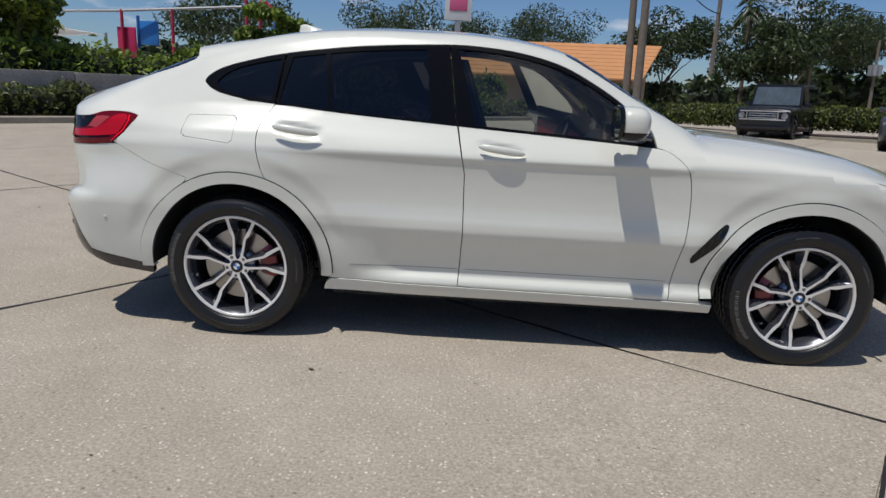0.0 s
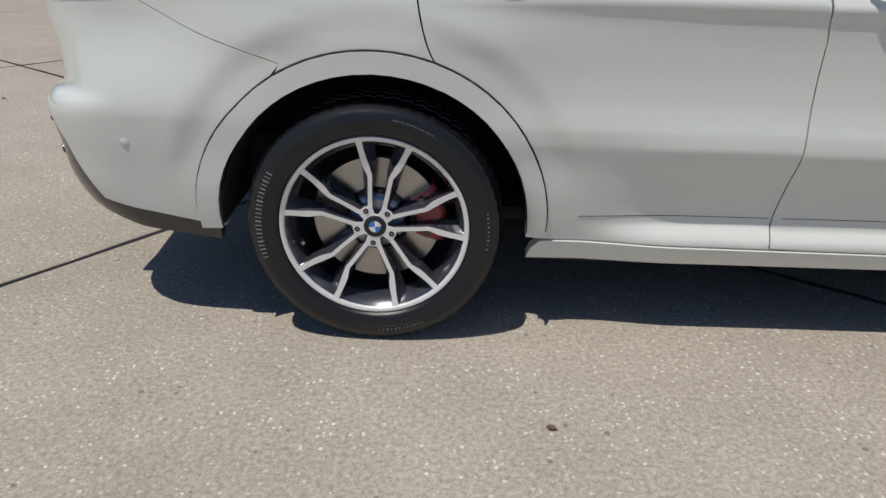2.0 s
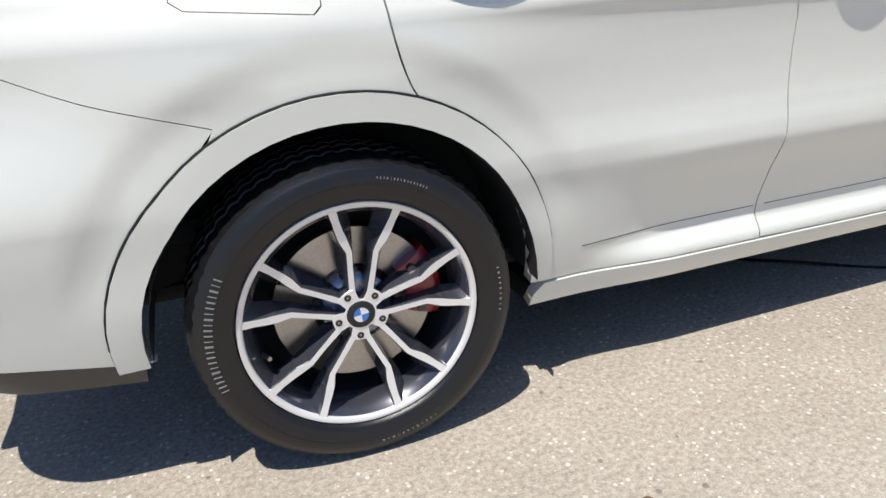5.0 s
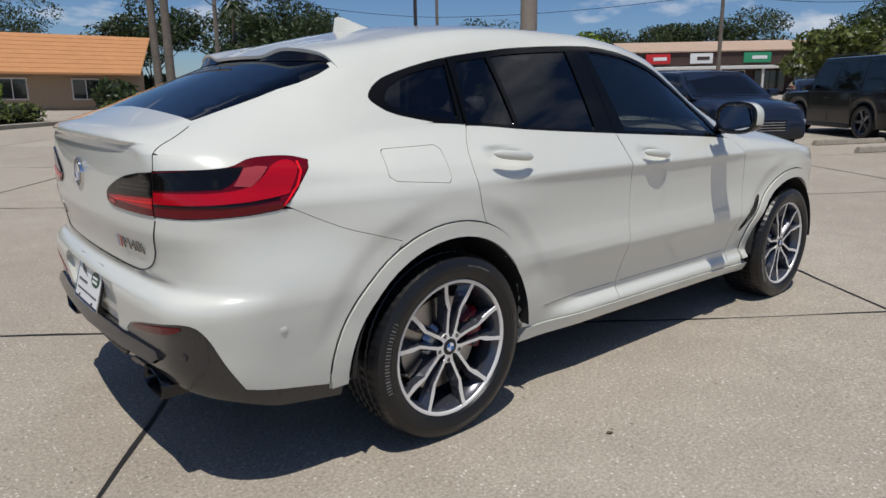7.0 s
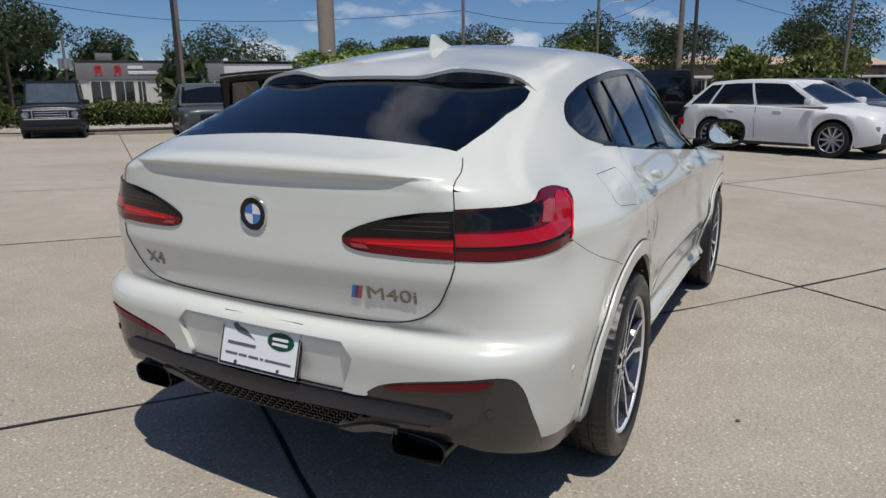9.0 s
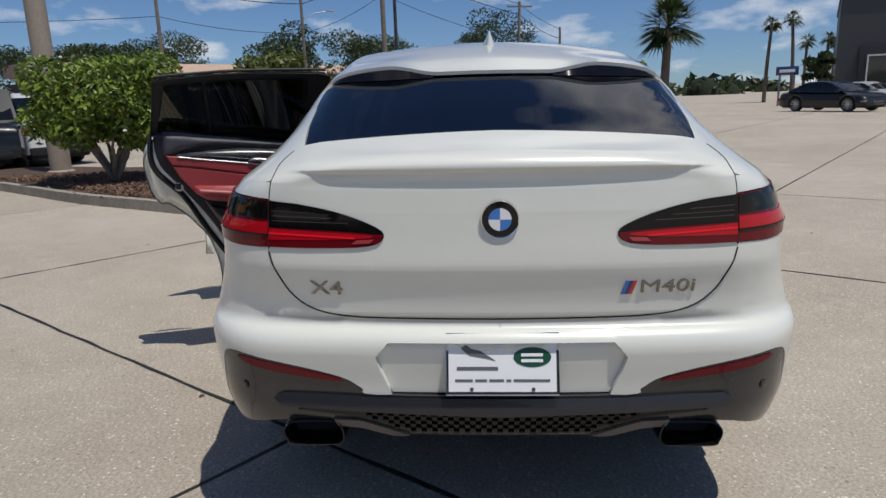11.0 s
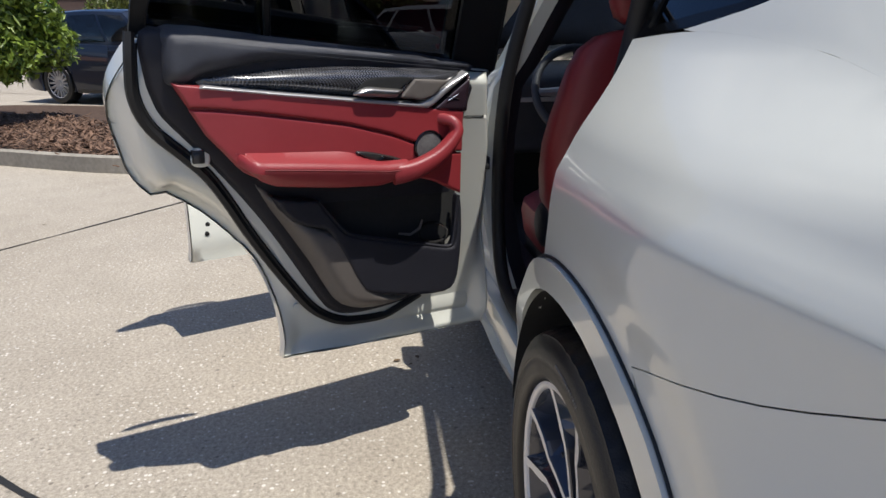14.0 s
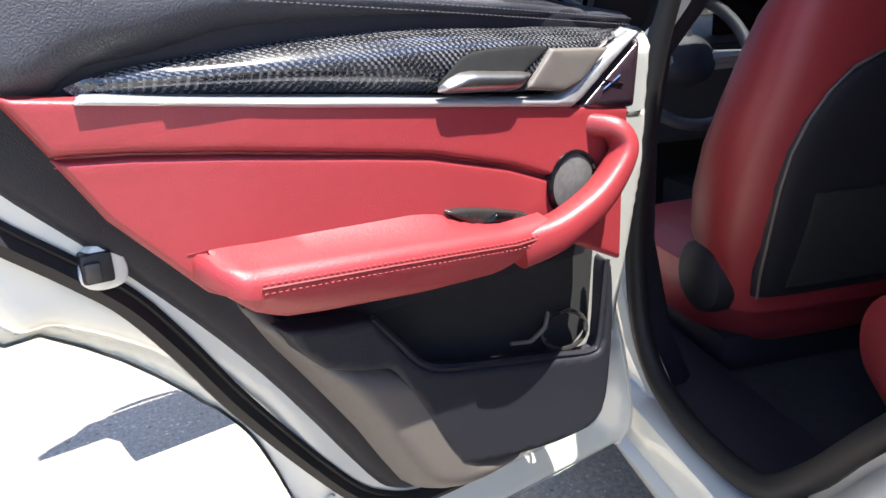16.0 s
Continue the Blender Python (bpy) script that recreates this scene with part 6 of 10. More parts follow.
    # pull handle: a flat-sided bar that sweeps up from the armrest and turns in at the top
    path = spline([(0.735, 0.850, 0.676), (0.789, 0.861, 0.666), (0.850, 0.889, 0.662), (0.890, 0.922, 0.662), (0.914, 0.955, 0.666), (0.906, 0.979, 0.680), (0.880, 0.986, 0.712)], 6)
    bm = bmesh.new()
    rings = []
    for i, p in enumerate(path):
        q0, q1 = path[max(i - 1, 0)], path[min(i + 1, len(path) - 1)]
        d = Vector((q1[0] - q0[0], q1[2] - q0[2], q1[1] - q0[1])).normalized()
        side = d.cross(Vector((0, 1, 0))).normalized()
        deep = side.cross(d)
        t = i / (len(path) - 1)
        w, h = 0.027 - 0.012 * min(1.0, t * 1.6), 0.024 - 0.006 * t
        c = Vector((p[0], p[2], p[1]))
        rings.append([bm.verts.new(c + side * w * math.copysign(abs(math.cos(a)) ** 0.7, math.cos(a)) + deep * h * math.copysign(abs(math.sin(a)) ** 0.7, math.sin(a))) for a in np.linspace(0, 2 * math.pi, 16, endpoint=False)])
    for a, b in zip(rings[:-1], rings[1:]):
        for k in range(16):
            bm.faces.new((a[k], a[(k + 1) % 16], b[(k + 1) % 16], b[k]))
    bm.faces.new(rings[0])
    bm.faces.new(rings[-1])
    bmesh.ops.recalc_face_normals(bm, faces=bm.faces)
    part("grab_handle", bm, LEATHER, arm, "red leather pull handle")
    edge = [(0.402, 0.893), (0.517, 0.886), (0.646, 0.877), (0.715, 0.872), (0.765, 0.874)]
    seam("piping", [(p[0], p[1] - 0.010) for p in edge], 0.0016, LEATHER_D, arm, 0.6518)
    for dz in (-0.005, -0.015):
        stitches([(p[0], p[1] + dz) for p in edge], 0.6515, arm)
    pillow("switch_plate", spline([(0.640, 0.908), (0.67, 0.909), (0.735, 0.896), (0.775, 0.882), (0.745, 0.870), (0.70, 0.877), (0.668, 0.890)], 3, True), 0.700, 0.010, 0.005, GREY_TRIM, arm, 0.008)
    pillow("window_switch", [(0.695, 0.886), (0.712, 0.897), (0.745, 0.889), (0.733, 0.879)], 0.689, 0.005, 0.004, GLOSS_BLACK, arm, 0.008)
    m = Matrix.Translation((0.850, 0.698, 0.912)) @ Matrix.Rotation(radians(90), 4, "X")
    part("speaker_grille", lathe_bm([(0.0005, 0.007), (0.034, 0.006), (0.039, 0.004)], 40, m), mat_grille, lin, "grey perforated speaker grille")
    part("speaker_ring", lathe_bm([(0.038, 0.004), (0.040, 0.008), (0.044, 0.006), (0.046, -0.004)], 40, m), GLOSS_BLACK, lin)
    # map pocket with a bottle well, under the armrest
    pillow("pocket_cavity", [(0.47, 0.80), (0.551, 0.815), (0.640, 0.822), (0.760, 0.82), (0.860, 0.815), (0.905, 0.825), (0.992, 0.770), (0.985, 0.64), (0.945, 0.61), (0.783, 0.64), (0.650, 0.67), (0.588, 0.73)], 0.786, 0.001, 0.01, WELL, lin, 0.03)
    lower = [(0.443, 0.800), (0.50, 0.792), (0.551, 0.788), (0.567, 0.775), (0.598, 0.735), (0.628, 0.700), (0.666, 0.681), (0.783, 0.654), (0.870, 0.635), (0.943, 0.620), (0.966, 0.634), (0.970, 0.717), (0.972, 0.765), (0.984, 0.760), (0.992, 0.673), (0.988, 0.567), (0.975, 0.505), (0.937, 0.482), (0.86, 0.484), (0.797, 0.493), (0.74, 0.505), (0.684, 0.524), (0.635, 0.610), (0.586, 0.696), (0.564, 0.709), (0.493, 0.733)]
    pillow("lower_lining", spline(lower, 2, True), 0.764, 0.030, 0.007, HARD_PLASTIC, lin, 0.008, "hard black lower lining with bottle pocket")
    sweep = [(0.402, 0.846), (0.47, 0.79), (0.52, 0.75), (0.600, 0.712), (0.640, 0.690), (0.69, 0.606), (0.74, 0.535), (0.80, 0.500), (0.84, 0.470), (0.735, 0.456), (0.664, 0.468), (0.611, 0.505), (0.549, 0.613), (0.471, 0.732), (0.412, 0.818)]
    pillow("grey_sweep", spline(sweep, 2, True), 0.786, 0.050, 0.040, GREY_PLASTIC, lin, 0.009, "warm grey lower sweep")
    rim_line = spline([(0.560, 0.781), (0.598, 0.735), (0.628, 0.700), (0.666, 0.681), (0.783, 0.654), (0.870, 0.635), (0.943, 0.620), (0.963, 0.634), (0.972, 0.717), (0.976, 0.766)], 5)
    seam("pocket_rim", rim_line, 0.0055, HARD_PLASTIC, lin, 0.742)
    part("bottle_ring", tube_bm([(0.908 + 0.046 * math.cos(a), 0.762 + 0.012 * math.sin(a), 0.660 + 0.026 * math.sin(a)) for a in np.linspace(0, 2 * math.pi, 25)], 0.004, 6, cap=False), GREY_TRIM, lin)
    part("bottle_divider", tube_bm([(0.80, 0.765, 0.667), (0.835, 0.760, 0.662), (0.862, 0.758, 0.678), (0.872, 0.762, 0.70)], [0.003, 0.004, 0.004, 0.003], 8), GREY_PLASTIC, lin)
    # latch in its painted pocket, and the plugs of the sheet
    lat = part("latch", box_bm(0.268, 0.296, 0.754, 0.778, 0.889, 0.919, 0.004), TRIM_BLACK, door, "black steel latch in a white pressed pocket")
    part("latch_claw", box_bm(0.270, 0.284, 0.747, 0.754, 0.893, 0.912, 0.002), DARK_STEEL, lat)
    pillow("latch_pocket", spline([(0.262, 0.890), (0.264, 0.906), (0.272, 0.922), (0.284, 0.930), (0.300, 0.931), (0.310, 0.920), (0.313, 0.896), (0.308, 0.882), (0.294, 0.876), (0.274, 0.878)], 4, True), 0.790, 0.030, 0.006, PAINT, lat, 0.006)
    for x, z in ((0.510, 0.352), (0.530, 0.470)):
        part("plug", cyl_bm(0.009, 0.008, 0.006, 14, Matrix.Translation((x, float(door_face(z)), z)) @ Matrix.Rotation(radians(90), 4, "X")), TRIM_BLACK if z < 0.4 else PAINT, door)
    door.matrix_basis = Matrix.Translation((-0.009, -0.01, -0.003)) @ hinge(1.13, 0.90, -66) @ lifted(1.13, 0.32, 3.0) @ Matrix.Translation((-0.05, 0, 0))
    return door


mat_plum = mat("dark_plum_gloss", (0.03, 0.018, 0.024), rough=0.25, coat=0.5)
mat_grille = mat("grey_speaker_mesh", (0.10, 0.10, 0.10), rough=0.6, noise_amt=0.5, noise_scale=160, bump=0.8, bump_scale=900)


def front_left_door():
    door = skin("front_door", fan, door_outline(True), PAINT, CAR, sides=(1,), h=0.025, lip=0.05, label="open white front door")
    windows("front", door, 1)
    door_handle(door, 1.325, 1.024, 1)
    door_mirror(door, 1)
    skin("inner_sheet", fan, inset(door_outline(True), 0.004, 1.0), PAINT, door, sides=(1,), h=0.05, lift=-0.052, lip=0.004)
    base = spline([(1.22, 1.20), (1.24, 1.0), (1.30, 0.60), (1.38, 0.47), (1.60, 0.44), (2.05, 0.43), (2.15, 0.55), (2.17, 0.95), (2.05, 1.12), (1.6, 1.17)], 3, True)
    lin = pillow("door_lining", base, 0.862, 0.05, 0.05, HARD_PLASTIC, door, 0.04)
    pillow("leather_panel", [(1.27, 1.05), (1.75, 1.03), (2.10, 0.96), (2.10, 0.80), (1.7, 0.78), (1.30, 0.80)], 0.815, 0.03, 0.05, LEATHER, lin, 0.03)
    for x, z in ((1.215, 0.44), (1.222, 0.475), (1.205, 0.56), (1.235, 0.545)):
        part("plug", cyl_bm(0.010, 0.009, 0.006, 14, Matrix.Translation((x, float(side_half(np.array([x]), np.array([z]))[0]) - 0.050, z)) @ Matrix.Rotation(radians(90), 4, "X")), TRIM_BLACK, door)
    door.matrix_basis = hinge(2.25, 0.90, -66) @ lifted(2.25, 0.31, 1.6) @ Matrix.Translation((-0.08, 0, 0))
    return door


rear_left_door()
front_left_door()


# ---- cabin ----
def jamb(name, path, depth, parent, material, sgn=1, first=0.008):
    """A strip that turns inwards from an opening's edge along path (x, z)."""
    bm = bmesh.new()
    rows = []
    for x, z in path:
        y = float(side_half(np.array([x]), np.array([z]))[0])
        rows.append([bm.verts.new((x, sgn * (y - first), z)), bm.verts.new((x, sgn * (y - depth * 0.5), z)), bm.verts.new((x, sgn * (y - depth), z))])
    for a, b in zip(rows[:-1], rows[1:]):
        for k in range(2):
            bm.faces.new((a[k], a[k + 1], b[k + 1], b[k]))
    return part(name, bm, material, parent)


def cabin():
    # shut face behind the rear door: a broad painted step from the quarter's edge in to the seal's flange
    outer_edge = spline([(0.172, 1.187), (0.114, 1.08), (0.114, 0.97), (0.146, 0.85), (0.232, 0.797), (0.335, 0.72), (0.42, 0.615), (0.468, 0.50), (0.482, 0.37)], 5)
    flange = spline([(0.262, 1.187), (0.240, 1.08), (0.262, 0.96), (0.345, 0.862), (0.430, 0.775), (0.496, 0.69), (0.572, 0.592), (0.655, 0.485), (0.70, 0.43)], 5)
    bm = bmesh.new()
    rows = []
    for (xa, za), (xb, zb_) in zip(outer_edge, flange):
        ya = float(side_half(np.array([xa]), np.array([za]))[0])
        row = []
        for t, dy in ((0.0, 0.006), (0.03, 0.022), (0.16, 0.038), (0.50, 0.052), (0.72, 0.070), (0.86, 0.105), (0.93, 0.118), (1.0, 0.122), (1.02, 0.17)):
            row.append(bm.verts.new((xa + (xb - xa) * t, ya - dy, za + (zb_ - za) * t)))
        rows.append(row)
    for a_, b_ in zip(rows[:-1], rows[1:]):
        for k in range(len(a_) - 1):
            bm.faces.new((a_[k], a_[k + 1], b_[k + 1], b_[k]))
    bmesh.ops.recalc_face_normals(bm, faces=bm.faces)
    part("door_jamb", bm, PAINT, CAR, "white shut face behind the rear door")
    top = [(x, float(dlo_top_z(x)) + 0.002) for x in np.linspace(0.19, 1.9, 20)] + [(2.0, 1.215), (2.09, 1.10), (2.15, 1.04)]
    jamb("door_jamb", [(0.172, 1.19), (0.19, 1.447)], 0.10, CAR, PAINT)
    jamb("door_jamb", top, 0.09, CAR, PAINT)
    jamb("door_jamb", [(2.245, 0.99), (2.262, 0.75), (2.235, 0.45)], 0.14, CAR, PAINT)
    # pillar between the left door openings
    bm = bmesh.new()
    rows, inner = [], []
    for z in (0.34, 0.40, 0.50, 0.70, 0.90, 1.05, 1.13, 1.25, 1.38, 1.50):
        xc = 1.208 - 0.14 * max(0, z - 1.05) / 0.4
        w = 0.075 if z > 0.55 else 0.075 + (0.55 - z) * 0.55
        yo = float(side_half(np.array([xc]), np.array([z]))[0]) - 0.03
        rows.append([bm.verts.new(p) for p in ((xc - w, yo - 0.055, z), (xc - w, yo - 0.012, z), (xc - w + 0.012, yo, z), (xc + w - 0.012, yo, z), (xc + w, yo - 0.012, z), (xc + w, yo - 0.055, z))])
        inner.append([(xc - w + 0.002, yo - 0.050, z), (xc - w + 0.006, yo - 0.085, z), (xc - w + 0.03, yo - 0.11, z), (xc + w - 0.03, yo - 0.11, z), (xc + w - 0.002, yo - 0.050, z)])
    for a, b in zip(rows[:-1], rows[1:]):
        for k in range(5):
            bm.faces.new((a[k], a[k + 1], b[k + 1], b[k]))
    bmesh.ops.recalc_face_normals(bm, faces=bm.faces)
    pil = part("centre_pillar", bm, PAINT, CAR, "white centre pillar of the door opening")
    bm = bmesh.new()
    rows = [[bm.verts.new(p) for p in r] for r in inner]
    for a, b in zip(rows[:-1], rows[1:]):
        for k in range(4):
            bm.faces.new((a[k], a[k + 1], b[k + 1], b[k]))
    bmesh.ops.recalc_face_normals(bm, faces=bm.faces)
    part("pillar_trim", bm, HARD_PLASTIC, pil, "black moulded pillar trim")
    part("door_check", box_bm(1.03, 1.14, 0.876, 0.890, 0.818, 0.832, 0.003), TRIM_BLACK, pil)
    part("check_bracket", box_bm(1.095, 1.14, 0.862, 0.906, 0.806, 0.844, 0.004), TRIM_BLACK, pil)
    # sill behind the skirt
    bm = box_bm(0.47, 2.30, 0.66, 0.872, 0.30, 0.402, 0.012)
    part("sill_step", bm, PAINT, CAR)
    part("sill_tread", box_bm(0.55, 2.2, 0.64, 0.80, 0.398, 0.418, 0.008), HARD_PLASTIC, CAR)
    # seals round the rear opening
    ring = spline([(1.04, 1.44, 0.72), (1.090, 1.13, 0.80), (1.113, 0.92, 0.825), (1.126, 0.70, 0.83), (1.10, 0.55, 0.83), (1.04, 0.468, 0.83), (0.95, 0.437, 0.83), (0.85, 0.43, 0.83), (0.73, 0.440, 0.82), (0.67, 0.495, 0.79), (0.59, 0.60, 0.79), (0.512, 0.70, 0.79), (0.446, 0.785, 0.79), (0.36, 0.872, 0.79), (0.278, 0.965, 0.79), (0.255, 1.08, 0.79), (0.277, 1.19, 0.76), (0.235, 1.33, 0.75), (0.30, 1.42, 0.705), (0.6, 1.48, 0.68), (0.95, 1.50, 0.675)], 6)
    part("opening_seal", tube_bm([(p[0], p[2], p[1]) for p in ring], 0.021, 10), SEAL, CAR)
    # floor, bulkhead, shelf, linings
    bm = box_bm(0.20, 2.45, -0.76, 0.76, 0.33, 0.375, 0.01)
    box_bm(0.95, 2.3, -0.14, 0.14, 0.36, 0.52, 0.03, bm=bm)
    part("cabin_floor", bm, CARPET, CAR, "black carpeted cabin floor")
    part("bulkhead", box_bm(2.40, 2.46, -0.80, 0.80, 0.33, 1.08, 0.01), WELL, CAR)
    part("parcel_shelf", box_bm(-0.80, -0.10, -0.58, 0.58, 1.09, 1.12, 0.01), CARPET, CAR)
    part("load_floor", box_bm(-0.86, 0.0, -0.66, 0.66, 0.50, 0.56, 0.02), CARPET, CAR)
    def th_y(x, y):
        return math.atan2(float(roof_z(x)) - float(crown(x)) * y * y - float(belt_z(x)), y)
    lin = [(x, th_y(x, 0.60)) for x in np.linspace(-0.28, 1.55, 12)] + [(1.55, math.pi / 2), (-0.28, math.pi / 2)]
    skin("roof_lining", arc_up, lin, HEADLINER, CAR, sides=(-1, 1), h=0.08, squash=0.9, lift=-0.035, lip=0.0)
    cp = [(x, 0.02) for x in np.linspace(-0.78, -0.16, 6)] + up([(-0.2, 1.28), (-0.14, 1.35), (0.0, 1.42)]) + [(0.0, th_y(0.0, 0.62)), (-0.30, th_y(-0.30, 0.60)), (-0.60, th_y(-0.60, 0.585))]
    for sd in (-1, 1):
        skin("pillar_lining", arc_up, cp, HEADLINER, CAR, sides=(sd,), h=0.08, squash=0.9, lift=-0.035, lip=0.0)
    qp = [(x, float(belt_z(x)) - 0.01) for x in np.linspace(0.16, -0.45, 6)] + [(-0.45, 0.86), (-0.30, 0.83), (0.12, 0.86)]
    for sd in (-1, 1):
        skin("side_lining", fan, qp, HARD_PLASTIC, CAR, sides=(sd,), h=0.08, lift=-0.05, lip=0.0)
    for front in (True, False):
        skin("door_lining", fan, inset(door_outline(front), 0.02, 1.0), HARD_PLASTIC, CAR, sides=(-1,), h=0.08, lift=-0.07, lip=0.0)
    gb_ = [(-0.62, -0.5), (0.62, -0.5), (0.62, 0.35), (-0.62, 0.35)]
    skin("tailgate_lining", gate_rays, gb_, HARD_PLASTIC, CAR, h=0.1, lift=-0.05, lip=0.0)
    # dashboard
    sec = spline([(2.40, 1.085), (2.15, 1.075), (2.02, 1.04), (1.98, 0.98), (2.02, 0.88), (2.08, 0.78), (2.12, 0.68), (2.40, 0.66)], 4)
    bm = bmesh.new()
    rows = [[bm.verts.new((x, y, z)) for x, z in sec] for y in np.linspace(-0.74, 0.74, 9)]
    for a, b in zip(rows[:-1], rows[1:]):
        for i in range(len(sec) - 1):
            bm.faces.new((a[i], a[i + 1], b[i + 1], b[i]))
    for r in (rows[0], rows[-1]):
        bm.faces.new(r)
    bmesh.ops.recalc_face_normals(bm, faces=bm.faces)
    dash = part("dashboard", bm, BLACK_LEATHER, CAR, "black dashboard with alloy air vents")
    part("dash_strip", box_bm(1.985, 2.0, -0.6, 0.66, 0.925, 0.945, 0.004), SATIN_ALLOY, dash)
    for y in (-0.08, 0.08, 0.62):
        for k in range(4):
            part("vent_slat", box_bm(1.975, 2.0, y - 0.06, y + 0.06, 0.955 + 0.016 * k, 0.960 + 0.016 * k, 0.001), SATIN_ALLOY if k == 0 else TRIM_BLACK, dash)
    part("centre_screen", box_bm(1.99, 2.01, -0.14, 0.14, 1.03, 1.15, 0.008), GLOSS_BLACK, dash)
    part("centre_console", box_bm(1.0, 2.05, -0.12, 0.12, 0.40, 0.66, 0.04, 3), BLACK_LEATHER, CAR)
    # steering wheel
    m = Matrix.Translation((1.74, 0.37, 0.985)) @ Matrix.Rotation(radians(-65), 4, "Y")
    pts = [m @ Vector((0.185 * math.cos(a), 0.185 * math.sin(a), 0)) for a in np.linspace(0, 2 * math.pi, 41)]
    sw = part("steering_wheel", tube_bm(pts, 0.0165, 10, cap=False), BLACK_LEATHER, CAR, "black leather steering wheel")
    part("wheel_boss", lathe_bm([(0.0005, 0.028), (0.055, 0.024), (0.072, 0.01), (0.07, -0.03), (0.03, -0.10)], 24, m), HARD_PLASTIC, sw)
    for a in (0, 180, 270):
        r = radians(a + 90)
        part("wheel_spoke", tube_bm([m @ Vector((0.05 * math.cos(r), 0.05 * math.sin(r), 0.0)), m @ Vector((0.175 * math.cos(r), 0.175 * math.sin(r), 0))], [0.022, 0.014], 8), SATIN_ALLOY if a != 270 else HARD_PLASTIC, sw)


def loft(name, rings, material, parent, label="", closed_ends=True):
    bm = bmesh.new()
    rows = [[bm.verts.new(p) for p in r] for r in rings]
    n = len(rows[0])
    for a, b in zip(rows[:-1], rows[1:]):
        for k in range(n):
            bm.faces.new((a[k], a[(k + 1) % n], b[(k + 1) % n], b[k]))
    if closed_ends:
        bm.faces.new(rows[0])
        bm.faces.new(rows[-1])
    bmesh.ops.recalc_face_normals(bm, faces=bm.faces)
    return part(name, bm, material, parent, label)


def super_ring(cx, cy, z, ax, ay, n=26, p=0.55, tilt=0.0):
    out = []
    for k in range(n):
        a = 2 * math.pi * k / n
        ex, ey = math.copysign(abs(math.cos(a)) ** p, math.cos(a)), math.copysign(abs(math.sin(a)) ** p, math.sin(a))
        out.append((cx + ax * ex, cy + ay * ey, z + tilt * ex * ax))
    return out


def front_seat(y):
    """A bucket seat: red leather back with a black shell and net pocket behind, red cushion."""
    rear = lambda z: float(np.interp(z, (0.56, 0.62, 0.70, 0.79, 0.88, 0.96, 1.04, 1.15), (1.06, 1.04, 1.015, 0.990, 0.975, 0.960, 0.950, 0.945)))
    back = []
    for z, ax, ay in ((0.545, 0.08, 0.235), (0.57, 0.10, 0.25), (0.62, 0.11, 0.262), (0.66, 0.11, 0.268), (0.70, 0.115, 0.285), (0.79, 0.118, 0.296), (0.88, 0.112, 0.294), (0.96, 0.105, 0.28), (1.04, 0.098, 0.26), (1.11, 0.085, 0.242), (1.16, 0.07, 0.22), (1.195, 0.05, 0.18), (1.21, 0.03, 0.13)):
        back.append(super_ring(rear(z) + ax, y, z, ax, ay))
    seat = loft("front_seat", back, LEATHER, CAR, "red leather front seat with black back shell")
    outline = ((0.585, 0.215), (0.64, 0.226), (0.74, 0.234), (0.82, 0.236), (0.885, 0.228), (0.94, 0.210), (0.985, 0.182), (1.02, 0.146), (1.04, 0.10), (1.048, 0.05))
    loft("back_shell", [super_ring(rear(z) + 0.044, y, z, 0.05, ay, p=0.35) for z, ay in outline], HARD_PLASTIC, seat, "black seat back shell")
    pipe = [(rear(z) - 0.002, y + w, z) for z, w in outline] + [(rear(z) - 0.002, y - w, z) for z, w in outline[::-1]]
    part("shell_piping", tube_bm(pipe, 0.0028, 6), GREY_PLASTIC, seat)
    net = [super_ring(rear(z) + 0.006, y - 0.01, z, 0.016, 0.175, p=0.3) for z in (0.605, 0.66, 0.74, 0.80, 0.805)]
    loft("net_pocket", net, mat_net, seat)
    loft("cushion", [super_ring(1.38, y, z, ax, ay) for z, ax, ay in ((0.44, 0.25, 0.22), (0.48, 0.275, 0.25), (0.56, 0.28, 0.262), (0.60, 0.27, 0.255), (0.625, 0.24, 0.22))], LEATHER, seat)
    head = [super_ring(0.965 + 0.02 * (1 - (z - 1.27) ** 2 / 0.01), y, z, ax, ay) for z, ax, ay in ((1.225, 0.03, 0.10), (1.245, 0.05, 0.13), (1.29, 0.055, 0.145), (1.35, 0.05, 0.14), (1.375, 0.03, 0.11))]
    loft("headrest", head, LEATHER, seat)
    for dy in (-0.06, 0.06):
        part("headrest_post", tube_bm([(0.985, y + dy, 1.17), (0.975, y + dy, 1.26)], 0.007, 8), CHROME, seat)
    for sg in (-1, 1):
        part("recliner_cover", loft_disc(1.165, y + sg * 0.262, 0.60, 0.078, sg), HARD_PLASTIC, seat)
    part("seat_base", box_bm(1.14, 1.62, y - 0.22, y + 0.22, 0.37, 0.46, 0.02), HARD_PLASTIC, seat)


def loft_disc(x, y, z, r, sg):
    m = Matrix.Translation((x, y - sg * 0.02, z)) @ Matrix.Rotation(radians(-90 * sg), 4, "X")
    return lathe_bm([(0.0005, 0.045), (r * 0.7, 0.042), (r * 0.95, 0.03), (r, 0.01), (r, -0.01)], 28, m)


mat_net = mat("black_net", (0.02, 0.02, 0.022), rough=0.8, noise_amt=0.6, noise_scale=220, bump=0.8, bump_scale=1200)


